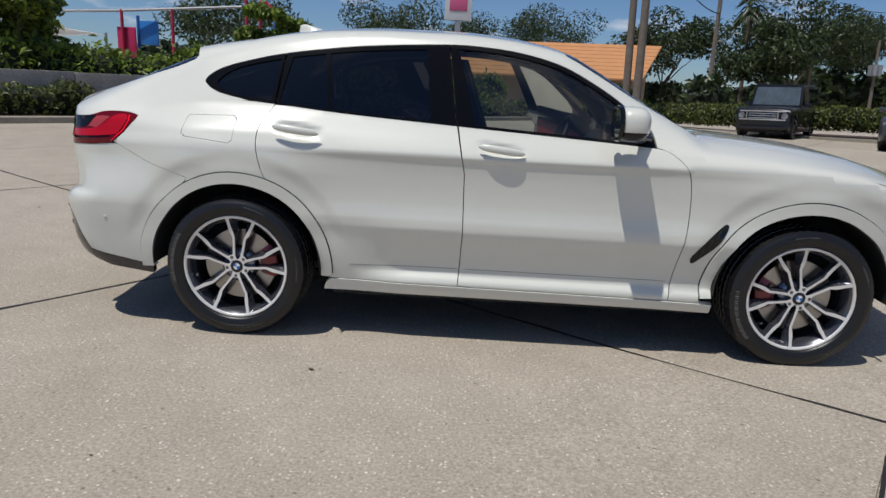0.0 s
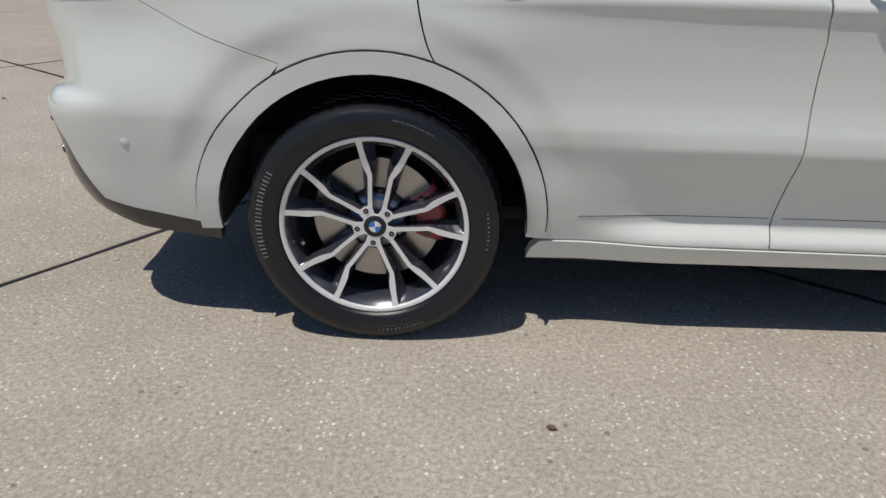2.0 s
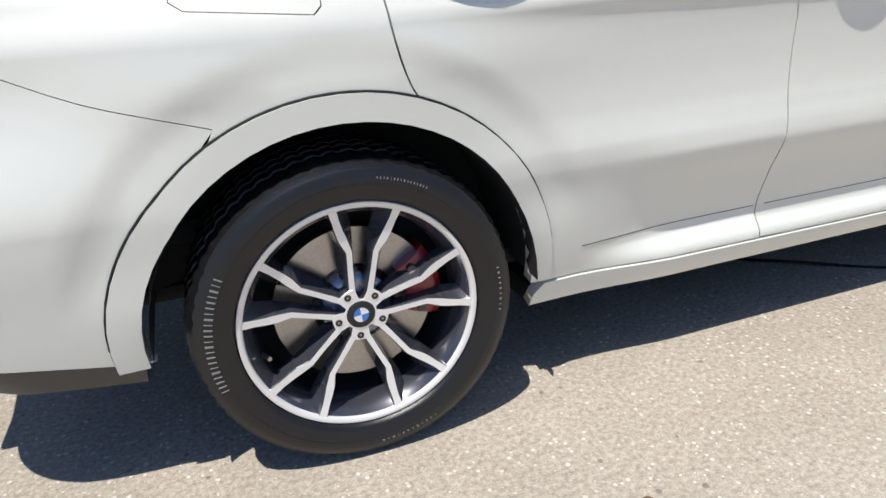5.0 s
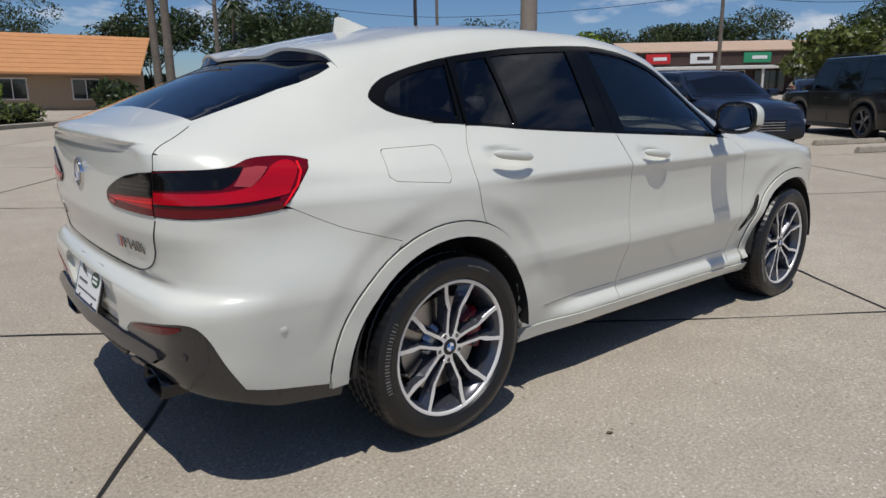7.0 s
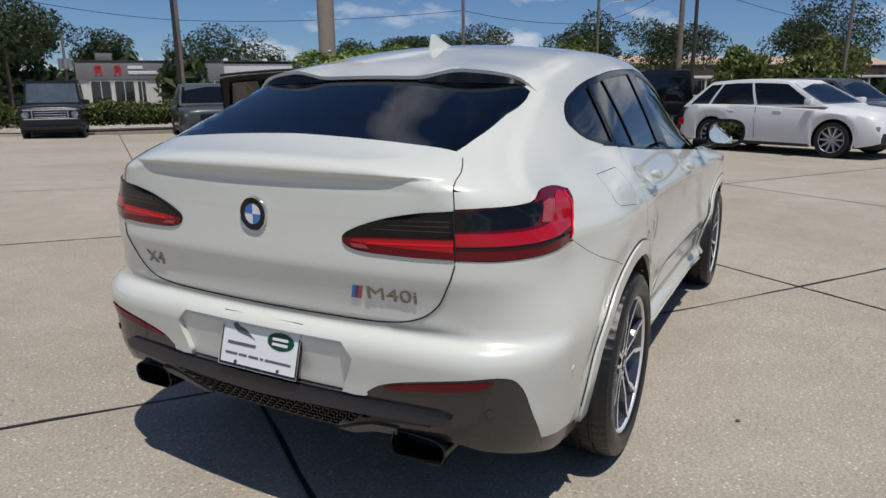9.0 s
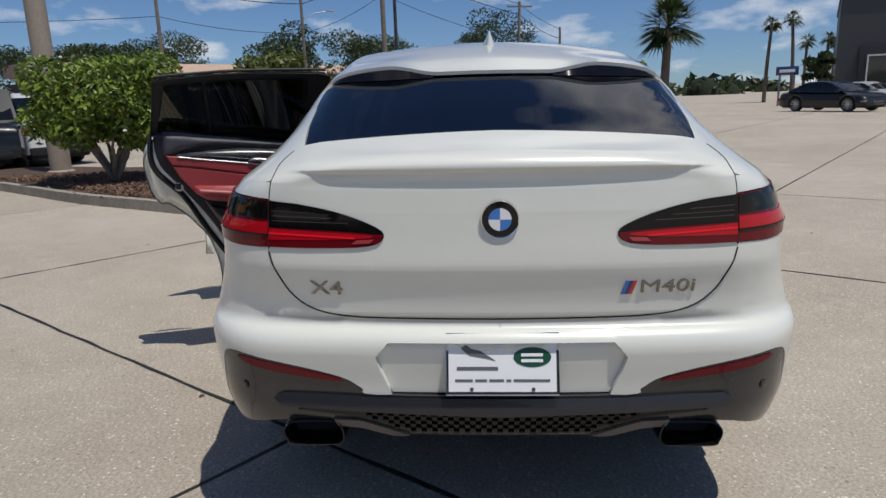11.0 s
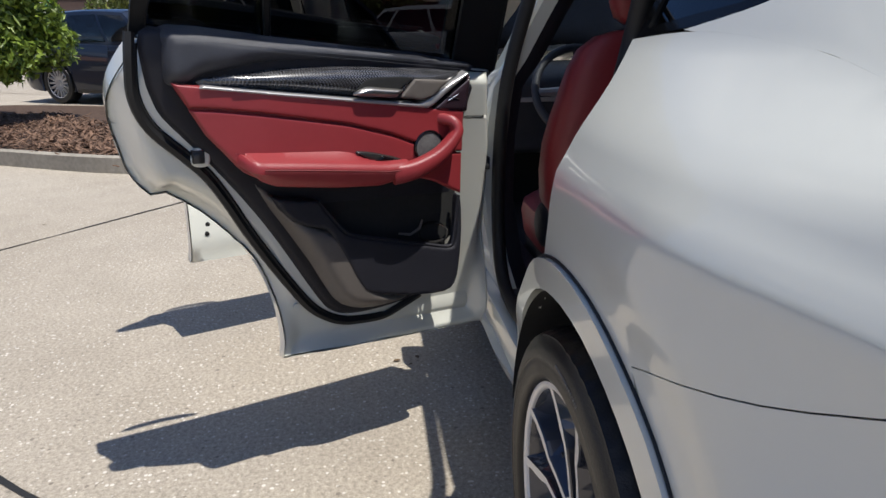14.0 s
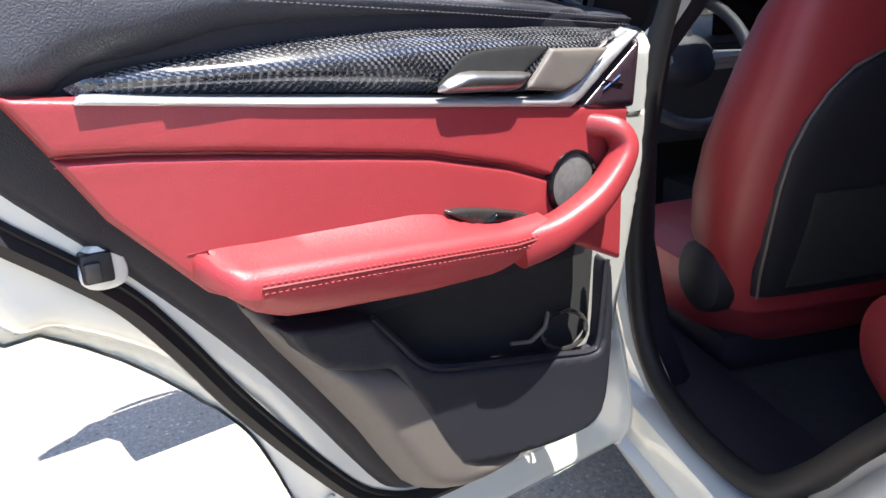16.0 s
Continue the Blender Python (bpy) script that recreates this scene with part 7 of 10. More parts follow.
def rear_seats():
    prof = [(0.82, 0.49), (0.872, 0.535), (0.890, 0.585), (0.882, 0.64), (0.84, 0.685), (0.74, 0.705), (0.58, 0.69), (0.35, 0.655), (0.10, 0.64)]
    bench = []
    for yy, k in ((-0.58, 0.85), (-0.55, 0.97), (-0.40, 1.0), (-0.2, 1.0), (0.0, 0.99), (0.2, 1.0), (0.40, 1.0), (0.55, 0.97), (0.58, 0.85)):
        bench.append([(0.1 + (x - 0.1) * k, yy, 0.45 + (z - 0.45) * k) for x, z in spline(prof + [(0.10, 0.45)], 3)])
    bs = loft("rear_bench", bench, LEATHER, CAR, "red leather rear bench")
    part("bench_base", box_bm(0.08, 0.76, -0.57, 0.57, 0.36, 0.50, 0.02), CARPET, bs)
    prof = [(0.16, 0.60), (0.20, 0.68), (0.16, 0.85), (0.08, 1.02), (0.02, 1.12), (-0.05, 1.14), (-0.08, 1.08), (-0.02, 0.6)]
    rest = []
    for yy, k in ((-0.58, 0.9), (-0.55, 1.0), (-0.2, 1.0), (0.2, 1.0), (0.55, 1.0), (0.58, 0.9)):
        rest.append([(x, yy, 0.6 + (z - 0.6) * k) for x, z in spline(prof, 3, True)])
    loft("backrest", rest, LEATHER, bs)
    for yy in (-0.38, 0.38):
        loft("headrest", [super_ring(-0.06, yy, z, ax, ay) for z, ax, ay in ((1.14, 0.03, 0.10), (1.17, 0.05, 0.12), (1.23, 0.05, 0.125), (1.26, 0.03, 0.10))], BLACK_LEATHER, bs)


cabin()
front_seat(0.40)
front_seat(-0.40)
rear_seats()


# ---- ground: cast slabs with sealed joints ----
def concrete_mat():
    """Weathered shell concrete: pale aggregate chips, broad stains, fine pits."""
    m = bpy.data.materials.new("shell_concrete")
    m.use_nodes = True
    nt = m.node_tree
    p = nt.nodes["Principled BSDF"]
    L = nt.links.new
    co = nt.nodes.new("ShaderNodeNewGeometry")
    pos = co.outputs["Position"]

    def noise_n(scale, detail=5, rough=0.6):
        n = nt.nodes.new("ShaderNodeTexNoise")
        n.inputs["Scale"].default_value, n.inputs["Detail"].default_value, n.inputs["Roughness"].default_value = scale, detail, rough
        L(pos, n.inputs["Vector"])
        return n.outputs["Fac"]

    def ramp(fac, a, b, ca, cb):
        r = nt.nodes.new("ShaderNodeValToRGB")
        r.color_ramp.elements[0].position, r.color_ramp.elements[1].position = a, b
        r.color_ramp.elements[0].color, r.color_ramp.elements[1].color = (*ca, 1), (*cb, 1)
        L(fac, r.inputs[0])
        return r.outputs[0]

    def mix(kind, fac, a, b):
        n = nt.nodes.new("ShaderNodeMixRGB")
        n.blend_type = kind
        for i, v in enumerate((fac, a, b)):
            if isinstance(v, (int, float)):
                n.inputs[i].default_value = v
            elif isinstance(v, tuple):
                n.inputs[i].default_value = (*v, 1)
            else:
                L(v, n.inputs[i])
        return n.outputs[0]

    base = ramp(noise_n(0.35, 6), 0.30, 0.72, (0.375, 0.328, 0.264), (0.465, 0.418, 0.348))
    base = mix("MULTIPLY", 0.75, base, ramp(noise_n(2.6, 6, 0.7), 0.25, 0.75, (0.82, 0.81, 0.80), (1.1, 1.1, 1.1)))
    base = mix("MULTIPLY", 0.9, base, ramp(noise_n(70, 3, 0.8), 0.28, 0.72, (0.52, 0.51, 0.50), (1.36, 1.36, 1.36)))
    base = mix("MULTIPLY", 0.6, base, ramp(noise_n(260, 2, 0.8), 0.3, 0.7, (0.6, 0.59, 0.58), (1.25, 1.25, 1.25)))
    # shell chips
    vo = nt.nodes.new("ShaderNodeTexVoronoi")
    vo.inputs["Scale"].default_value = 62
    L(pos, vo.inputs["Vector"])
    sep = nt.nodes.new("ShaderNodeSeparateColor")
    L(vo.outputs["Color"], sep.inputs[0])
    chip = nt.nodes.new("ShaderNodeMath")
    chip.operation = "LESS_THAN"
    L(vo.outputs["Distance"], chip.inputs[0])
    size = nt.nodes.new("ShaderNodeMapRange")
    size.inputs["From Min"].default_value, size.inputs["From Max"].default_value = 0.52, 1.0
    size.inputs["To Min"].default_value, size.inputs["To Max"].default_value = 0.0, 0.36
    L(sep.outputs[0], size.inputs["Value"])
    L(size.outputs[0], chip.inputs[1])
    base = mix("MIX", mix("MULTIPLY", 1.0, chip.outputs[0], ramp(noise_n(5), 0.35, 0.65, (0.25, 0.25, 0.25), (0.8, 0.8, 0.8))), base, (0.80, 0.76, 0.69))
    vo2 = nt.nodes.new("ShaderNodeTexVoronoi")
    vo2.inputs["Scale"].default_value = 38
    L(pos, vo2.inputs["Vector"])
    s2 = nt.nodes.new("ShaderNodeSeparateColor")
    L(vo2.outputs["Color"], s2.inputs[0])
    dk = nt.nodes.new("ShaderNodeMath")
    dk.operation = "LESS_THAN"
    sz2 = nt.nodes.new("ShaderNodeMapRange")
    sz2.inputs["From Min"].default_value, sz2.inputs["From Max"].default_value = 0.9, 1.0
    sz2.inputs["To Min"].default_value, sz2.inputs["To Max"].default_value = 0.0, 0.3
    L(s2.outputs[1], sz2.inputs["Value"])
    L(vo2.outputs["Distance"], dk.inputs[0])
    L(sz2.outputs[0], dk.inputs[1])
    base = mix("MIX", mix("MULTIPLY", 1.0, dk.outputs[0], (0.6, 0.6, 0.6)), base, (0.12, 0.10, 0.08))
    oi = nt.nodes.new("ShaderNodeObjectInfo")
    base = mix("MULTIPLY", 0.5, base, ramp(oi.outputs["Random"], 0.0, 1.0, (0.93, 0.92, 0.91), (1.06, 1.06, 1.05)))
    L(base, p.inputs["Base Color"])
    p.inputs["Roughness"].default_value = 0.88
    bp = nt.nodes.new("ShaderNodeBump")
    bp.inputs["Strength"].default_value, bp.inputs["Distance"].default_value = 0.55, 0.004
    L(noise_n(180, 4, 0.75), bp.inputs["Height"])
    L(bp.outputs[0], p.inputs["Normal"])
    return m


CONCRETE = concrete_mat()
TAR = mat("black_joint_sealant", (0.018, 0.017, 0.016), rough=0.6, noise_amt=0.3, noise_scale=12, bump=0.6, bump_scale=90)
KERB = mat("weathered_kerb_concrete", (0.30, 0.27, 0.22), rough=0.9, noise_amt=0.3, noise_scale=2.5, bump=0.6, bump_scale=90)
MULCH = mat("brown_bark_mulch", (0.07, 0.042, 0.028), rough=0.95, noise_amt=0.6, noise_scale=14, bump=1.0, bump_scale=40)

gb = bmesh.new()

RISE_X, RISE_Y = 0.022, -0.0127


def land(x, y):
    """Height of the lot: flat under the car, then a gentle even grade beyond its nose."""
    return max(0.0, RISE_X * x + RISE_Y * y - 0.066)


gx = [-900, -300, -100, -40, -20, -10, 0, 3, 4, 5, 6, 7, 8, 9, 10, 15, 20, 30, 45, 60, 100, 200, 400, 900]
gy = [-900, -300, -100, -40, -20, -10, -5, 0, 5, 10, 20, 40, 100, 300, 900]
gv = [[gb.verts.new((x, y, land(x, y) - 0.03)) for y in gy] for x in gx]
for i in range(len(gx) - 1):
    for j in range(len(gy) - 1):
        gb.faces.new((gv[i][j], gv[i + 1][j], gv[i + 1][j + 1], gv[i][j + 1]))
ground = part("ground", gb, CONCRETE, smooth=False)
tagged(ground, "pale shell concrete ground of a car lot", "ground", kind="structure")

LOT_A = radians(-35.66)
LOT_O, LOT_U, LOT_V = Vector((-0.245, 0.797, 0)), Vector((math.cos(LOT_A), math.sin(LOT_A), 0)), Vector((-math.sin(LOT_A), math.cos(LOT_A), 0))
SLAB_U, SLAB_V = 4.04, 4.24


def lot(u, v, z=0.0):
    p = LOT_O + LOT_U * u + LOT_V * v
    return (p.x, p.y, z)


# ---- foliage ----
def leaf_mat(name, dark, light, trans=0.25):
    m = bpy.data.materials.new(name)
    m.use_nodes = True
    nt = m.node_tree
    p = nt.nodes["Principled BSDF"]
    g = nt.nodes.new("ShaderNodeNewGeometry")
    r = nt.nodes.new("ShaderNodeValToRGB")
    r.color_ramp.elements[0].color, r.color_ramp.elements[1].color = (*dark, 1), (*light, 1)
    nt.links.new(g.outputs["Random Per Island"], r.inputs[0])
    nt.links.new(r.outputs[0], p.inputs["Base Color"])
    p.inputs["Roughness"].default_value = 0.45
    t = nt.nodes.new("ShaderNodeBsdfTranslucent")
    nt.links.new(r.outputs[0], t.inputs["Color"])
    mx = nt.nodes.new("ShaderNodeMixShader")
    mx.inputs[0].default_value = trans
    o = nt.nodes["Material Output"]
    nt.links.new(p.outputs[0], mx.inputs[1])
    nt.links.new(t.outputs[0], mx.inputs[2])
    nt.links.new(mx.outputs[0], o.inputs[0])
    return m


LEAF_OAK = leaf_mat("oak_leaves", (0.010, 0.022, 0.006), (0.060, 0.092, 0.024))
LEAF_BUSH = leaf_mat("shrub_leaves", (0.022, 0.05, 0.008), (0.29, 0.39, 0.055), 0.30)
LEAF_HEDGE = leaf_mat("hedge_leaves", (0.028, 0.046, 0.010), (0.20, 0.235, 0.055), 0.25)
LEAF_PALM = leaf_mat("palm_fronds", (0.015, 0.03, 0.009), (0.07, 0.10, 0.03), 0.2)
BARK = mat("grey_brown_bark", (0.13, 0.105, 0.08), rough=0.95, noise_amt=0.4, noise_scale=6, bump=0.9, bump_scale=30)
# near-black colour stands for the shade deep inside foliage; no twigs are modelled
SHADE_CORE = mat("painted_foliage_shade", (0.012, 0.018, 0.007), rough=1.0, noise_amt=0.6, noise_scale=9)
PETAL = mat("white_petals", (0.75, 0.74, 0.70), rough=0.6)


def leaf_cloud(name, blobs, count, size, material, parent, rng, droop=0.25, shell=0.55, flat=0.0):
    """Many small leaf blades scattered through ellipsoid clumps (x, y, z, rx, ry, rz)."""
    blobs = np.array(blobs, float)
    vol = (blobs[:, 3] * blobs[:, 4] * blobs[:, 5]) ** 0.75
    pick = rng.choice(len(blobs), count, p=vol / vol.sum())
    b = blobs[pick]
    d = rng.normal(size=(count, 3))
    d /= np.linalg.norm(d, axis=1, keepdims=True)
    r = shell + (1 - shell) * rng.random(count) ** 0.7
    r = np.where(rng.random(count) < 0.08, r * 1.14, r)
    c = b[:, :3] + d * b[:, 3:] * r[:, None]
    c = c[c[:, 2] > 0.03]
    n = len(c)
    nrm = d[:n] * 0.6 + rng.normal(size=(n, 3)) * 0.75 + (0, 0, 0.35)
    nrm /= np.linalg.norm(nrm, axis=1, keepdims=True)
    a = np.cross(nrm, rng.normal(size=(n, 3)))
    a /= np.linalg.norm(a, axis=1, keepdims=True)
    w = np.cross(nrm, a)
    s = size * (0.55 + 0.9 * rng.random(n))[:, None]
    q = np.stack([c - a * s, c + w * s * 0.42 + nrm * s * 0.12, c + a * s - (0, 0, 1) * s * droop, c - w * s * 0.42 + nrm * s * 0.12], 1)
    me = bpy.data.meshes.new(name)
    me.from_pydata(q.reshape(-1, 3).tolist(), [], (np.arange(n * 4).reshape(-1, 4)).tolist())
    me.materials.append(material)
    ob = new(name, me)
    ob.parent = parent
    return ob


def limbs(base, tips, r0, parent, rng, name="trunk", material=None):
    bm = bmesh.new()
    for tip, r in tips:
        a, b = Vector(base), Vector(tip)
        mid = [a.lerp(b, t) + Vector(rng.normal(size=3)) * (b - a).length * 0.035 * math.sin(math.pi * t) for t in np.linspace(0, 1, 6)]
        mid[0], mid[-1] = a, b
        tube_bm(mid, [r0 * r * (1 - 0.75 * t) for t in np.linspace(0, 1, 6)], 7, bm)
    return part(name, bm, material or BARK, parent)


def tree(x, y, h, spread, seed, label, leaf=LEAF_OAK, count=2600, size=0.34, clear=0.35, density=1.0, trunk_r=None, name="tree", group="trees beyond the lot"):
    rng = np.random.default_rng(seed)
    t = empty(name, Matrix.Translation((x, y, -0.03)), label, "tree", group)
    blobs = []
    for k in range(int(13 * density)):
        a, rr = rng.random() * 6.283, math.sqrt(rng.random()) * spread * 0.72
        z = h * (clear + (1 - clear) * (0.25 + 0.62 * rng.random() * (1 - 0.45 * (rr / spread))))
        s = spread * (0.24 + 0.2 * rng.random())
        blobs.append((rr * math.cos(a), rr * math.sin(a), z, s, s, s * 0.62))
    tips = [((0, 0, h * (clear + 0.25)), 1.0)] + [((b[0] * 0.9, b[1] * 0.9, b[2]), 0.35) for b in blobs[:7]]
    fork = (0, 0, h * clear * 0.8)
    r0 = trunk_r or h * 0.022
    limbs((0, 0, 0), [((0, 0, h * clear * 0.9), 1.0)], r0, t, rng)
    limbs(fork, tips[1:], r0 * 0.9, t, rng, "limbs")
    leaf_cloud("crown", blobs, count, size, leaf, t, rng)
    return t


def hedge(points, width, height, seed, label, leaf, count, size, name="hedge"):
    """A clipped row of shrubs along points, with an uneven top."""
    rng = np.random.default_rng(seed)
    p = [np.array(q, float) for q in points]
    t = empty(name, Matrix.Translation((p[0][0], p[0][1], 0)), label, "hedge")
    blobs = []
    for a, b in zip(p[:-1], p[1:]):
        n = max(2, int(np.linalg.norm(b - a) / (width * 0.55)))
        for i in range(n):
            c = a + (b - a) * (i + rng.random() * 0.6) / n - p[0]
            hh = height * (0.85 + 0.25 * rng.random())
            blobs.append((c[0], c[1], hh * 0.5, width * (0.5 + 0.16 * rng.random()), width * (0.5 + 0.16 * rng.random()), hh * 0.54))
    leaf_cloud("foliage", blobs, count, size, leaf, t, rng, shell=0.72)
    bm = bmesh.new()
    for bl in blobs[::2]:
        tube_bm([(bl[0], bl[1], 0), (bl[0] + 0.05, bl[1], bl[2])], [0.03, 0.012], 5, bm)
    part("stem", bm, BARK, t)
    tagged(t.children[0], kind="stuff")
    # dark cores added inside the clumps: painted shade that blocks the view through
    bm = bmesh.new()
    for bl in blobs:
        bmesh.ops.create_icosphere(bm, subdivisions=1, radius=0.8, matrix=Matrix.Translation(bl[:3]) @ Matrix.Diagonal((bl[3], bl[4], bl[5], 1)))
    tagged(part("undergrowth", bm, SHADE_CORE, t), kind="stuff")
    return t


# ---- planting and kerbs ----
def kerb_run(name, pts, width=0.16, height=0.15, label="pale concrete kerb"):
    """A cast kerb: a step with a rounded top edge along a line of points."""
    bm = bmesh.new()
    p = [Vector((q[0], q[1], 0)) for q in pts]
    prof = [(0.0, -0.03), (0.0, height - 0.03), (0.012, height - 0.01), (0.035, height), (width, height), (width, -0.03)]
    rows = []
    for i, q in enumerate(p):
        d = (p[min(i + 1, len(p) - 1)] - p[max(i - 1, 0)]).normalized()
        n = Vector((d.y, -d.x, 0))
        rows.append([bm.verts.new((q.x + n.x * -a, q.y + n.y * -a, z)) for a, z in prof])
    for a, b in zip(rows[:-1], rows[1:]):
        for k in range(len(prof) - 1):
            bm.faces.new((a[k], a[k + 1], b[k + 1], b[k]))
    bm.faces.new(rows[0])
    bm.faces.new(rows[-1])
    bmesh.ops.recalc_face_normals(bm, faces=bm.faces)
    ob = part(name, bm, KERB)
    return tagged(ob, label, "kerb", kind="structure")


def bed(name, pts, z, material, label):
    bm = bmesh.new()
    f = bm.faces.new([bm.verts.new((p[0], p[1], z)) for p in pts])
    bmesh.ops.triangulate(bm, faces=[f])
    bmesh.ops.subdivide_edges(bm, edges=bm.edges, cuts=4, use_grid_fill=True)
    for v in bm.verts:
        v.co.z += 0.03 * noise.noise(v.co * 1.7)
    ob = part(name, bm, material)
    return tagged(ob, label, "planting bed", kind="structure")


# island with the shrub, before the shut doors' far side
ISLAND = spline([(6.0, 2.75), (5.75, 3.1), (5.95, 3.75), (6.5, 4.75), (7.35, 6.2), (9.1, 8.6), (10.6, 10.9), (11.6, 12.6)], 6)
kerb_run("kerb", [(10.4, 3.6), (8.6, 2.4), (7.2, 2.25)] + [tuple(p) for p in ISLAND])
bed("planting_bed", [(10.3, 3.7), (8.5, 2.55), (7.2, 2.4), (6.2, 2.9), (5.9, 3.15), (6.1, 3.75), (6.65, 4.75), (7.5, 6.2), (9.25, 8.6), (10.75, 10.9), (11.7, 12.5), (13.0, 12.0), (11.8, 7.2)], 0.10, MULCH, "bark mulch bed behind the kerb")


def shrub():
    rng = np.random.default_rng(11)
    t = empty("shrub", Matrix.Translation((9.05, 6.55, 0.1)), "rounded green shrub with white blossoms on bare stems", "shrub")
    blobs = [(0, 0, 1.45, 1.15, 1.15, 0.72)]
    for k in range(26):
        a = rng.random() * 6.283
        rr = 0.55 + 0.5 * rng.random()
        blobs.append((rr * math.cos(a) * 1.1, rr * math.sin(a) * 1.1, 0.9 + 1.05 * rng.random(), 0.44, 0.44, 0.36))
    leaf_cloud("foliage", blobs, 24000, 0.058, LEAF_BUSH, t, rng, shell=0.6)
    tips = []
    for k in range(13):
        a = rng.random() * 6.283
        tips.append(((0.75 * math.cos(a), 0.75 * math.sin(a), 1.1 + 0.5 * rng.random()), 1.0))
    limbs((0, 0, 0), tips, 0.045, t, rng, "stem", mat("pale_stem_bark", (0.24, 0.2, 0.16), rough=0.9, noise_amt=0.3))
    c = rng.normal(size=(14, 3))
    c = c / np.linalg.norm(c, axis=1, keepdims=True) * (1.4, 1.4, 0.95) + (0, 0, 1.4)
    bm = bmesh.new()
    for q in c:
        if q[2] > 0.7:
            bmesh.ops.create_icosphere(bm, subdivisions=1, radius=0.035, matrix=Matrix.Translation(q) @ Matrix.Diagonal((1.2, 1, 0.7, 1)))
    tagged(part("blossom", bm, PETAL, t), kind="stuff")


def bark_chips():
    """Loose bark over the island's mulch."""
    rng = np.random.default_rng(19)
    pts, faces = [], []
    for k in range(3600):
        e = ISLAND[int(rng.integers(0, int(len(ISLAND) * 0.8)))]
        u = 0.06 + 0.75 * rng.random() ** 1.4
        x, y = e[0] + (10.6 - e[0]) * u + rng.normal(0, 0.15), e[1] + (6.6 - e[1]) * u + rng.normal(0, 0.15)
        if math.hypot(x - e[0], y - e[1]) < 0.3:
            continue
        a, tilt, l, w = rng.random() * 6.283, rng.normal(0, 0.35), rng.uniform(0.02, 0.06), rng.uniform(0.008, 0.02)
        c, s = math.cos(a), math.sin(a)
        z = 0.128 + 0.02 * rng.random()
        n = len(pts)
        for p, q in ((-l, -w), (l, -w * 0.6), (l * 0.8, w), (-l, w * 0.7)):
            for dz in (0.0, 0.008):
                pts.append((x + c * p - s * q, y + s * p + c * q, z + tilt * p + dz))
        faces += [(n + 1, n + 3, n + 5, n + 7), (n, n + 2, n + 3, n + 1), (n + 2, n + 4, n + 5, n + 3), (n + 4, n + 6, n + 7, n + 5), (n + 6, n, n + 1, n + 7)]
    me = bpy.data.meshes.new("bark_chips")
    me.from_pydata(pts, [], faces)
    me.materials.append(mat("dry_bark_chip", (0.17, 0.10, 0.065), rough=0.95, noise_amt=0.75, noise_scale=9))
    tagged(new("bark_chips", me), "loose brown bark chips on the planting bed", "mulch", kind="stuff")


shrub()
bark_chips()
# near boundary: kerb, clipped hedge, low wall and tall hedge behind
A0, A1 = np.array((-17.0, 3.0)), np.array((5.2, 28.2))
AD = (A1 - A0) / np.linalg.norm(A1 - A0)
AN = np.array((-AD[1], AD[0]))


def aline(t, off):
    return tuple(A0 + AD * t + AN * off)


kerb_run("kerb", [aline(t, 0) for t in np.linspace(-8, 33.5, 30)][::-1], width=0.5, height=0.14)
bed("planting_bed", [aline(-8, 0.45), aline(33, 0.45), aline(33, 9), aline(-8, 9)], 0.09, MULCH, "mulched bed along the lot's edge")
hedge([aline(-8, 1.4), aline(13.5, 1.4)], 0.95, 0.95, 21, "low clipped olive hedge before a wall", LEAF_HEDGE, 15000, 0.07)
hedge([aline(17, 1.3), aline(33, 1.3)], 1.1, 0.85, 22, "low clipped green hedge beside the kerb", LEAF_HEDGE, 8000, 0.08)
bm = bmesh.new()
for k in range(12):
    a, b = aline(-8 + 1.95 * k, 2.6), aline(-8 + 1.95 * (k + 1) - 0.015, 2.6)
    c = Matrix.Translation((*a, 0)) @ Matrix.Rotation(math.atan2(AD[1], AD[0]), 4, "Z")
    b2 = box_bm(0, 1.935, 0, 0.2, -0.1, 1.22 - 0.02 * (k % 3), 0.015)
    b2.transform(c)
    me = bpy.data.meshes.new("t")
    b2.to_mesh(me)
    bm.from_mesh(me)
    bpy.data.meshes.remove(me)
    b2.free()
wall = part("low_wall", bm, mat("stained_grey_render", (0.28, 0.27, 0.25), rough=0.9, noise_amt=0.35, noise_scale=1.6, bump=0.5, bump_scale=60))
tagged(wall, "low stained grey concrete wall behind the hedge", "wall")
hedge([aline(-8, 3.6), aline(16, 3.8), aline(23, 4.2)], 1.5, 2.05, 23, "tall loose green hedge above the wall", LEAF_BUSH, 26000, 0.11)
hedge([aline(19, 3.4), aline(33, 3.4)], 1.7, 1.9, 24, "loose green hedge in the bed", LEAF_BUSH, 10000, 0.12)
tree(*aline(12.5, 4.6), 4.6, 1.9, 31, "leafy green tree over the hedge", LEAF_BUSH, 6500, 0.13, 0.3, name="tree")
tree(*aline(21.8, 5.5), 4.9, 1.4, 32, "small leafy tree over the hedge", LEAF_BUSH, 4200, 0.12, 0.3)
tree(*aline(26.5, 4.5), 3.6, 1.2, 33, "thin shrubby tree in the hedge", LEAF_HEDGE, 1800, 0.11, 0.25)
# far boundary behind the parked off-roader
B0, B1 = np.array((5.6, 28.6)), np.array((26.0, 13.8))
BD = (B1 - B0) / np.linalg.norm(B1 - B0)
BN = np.array((-BD[1], BD[0]))


def bline(t, off):
    return tuple(B0 + BD * t + BN * off)


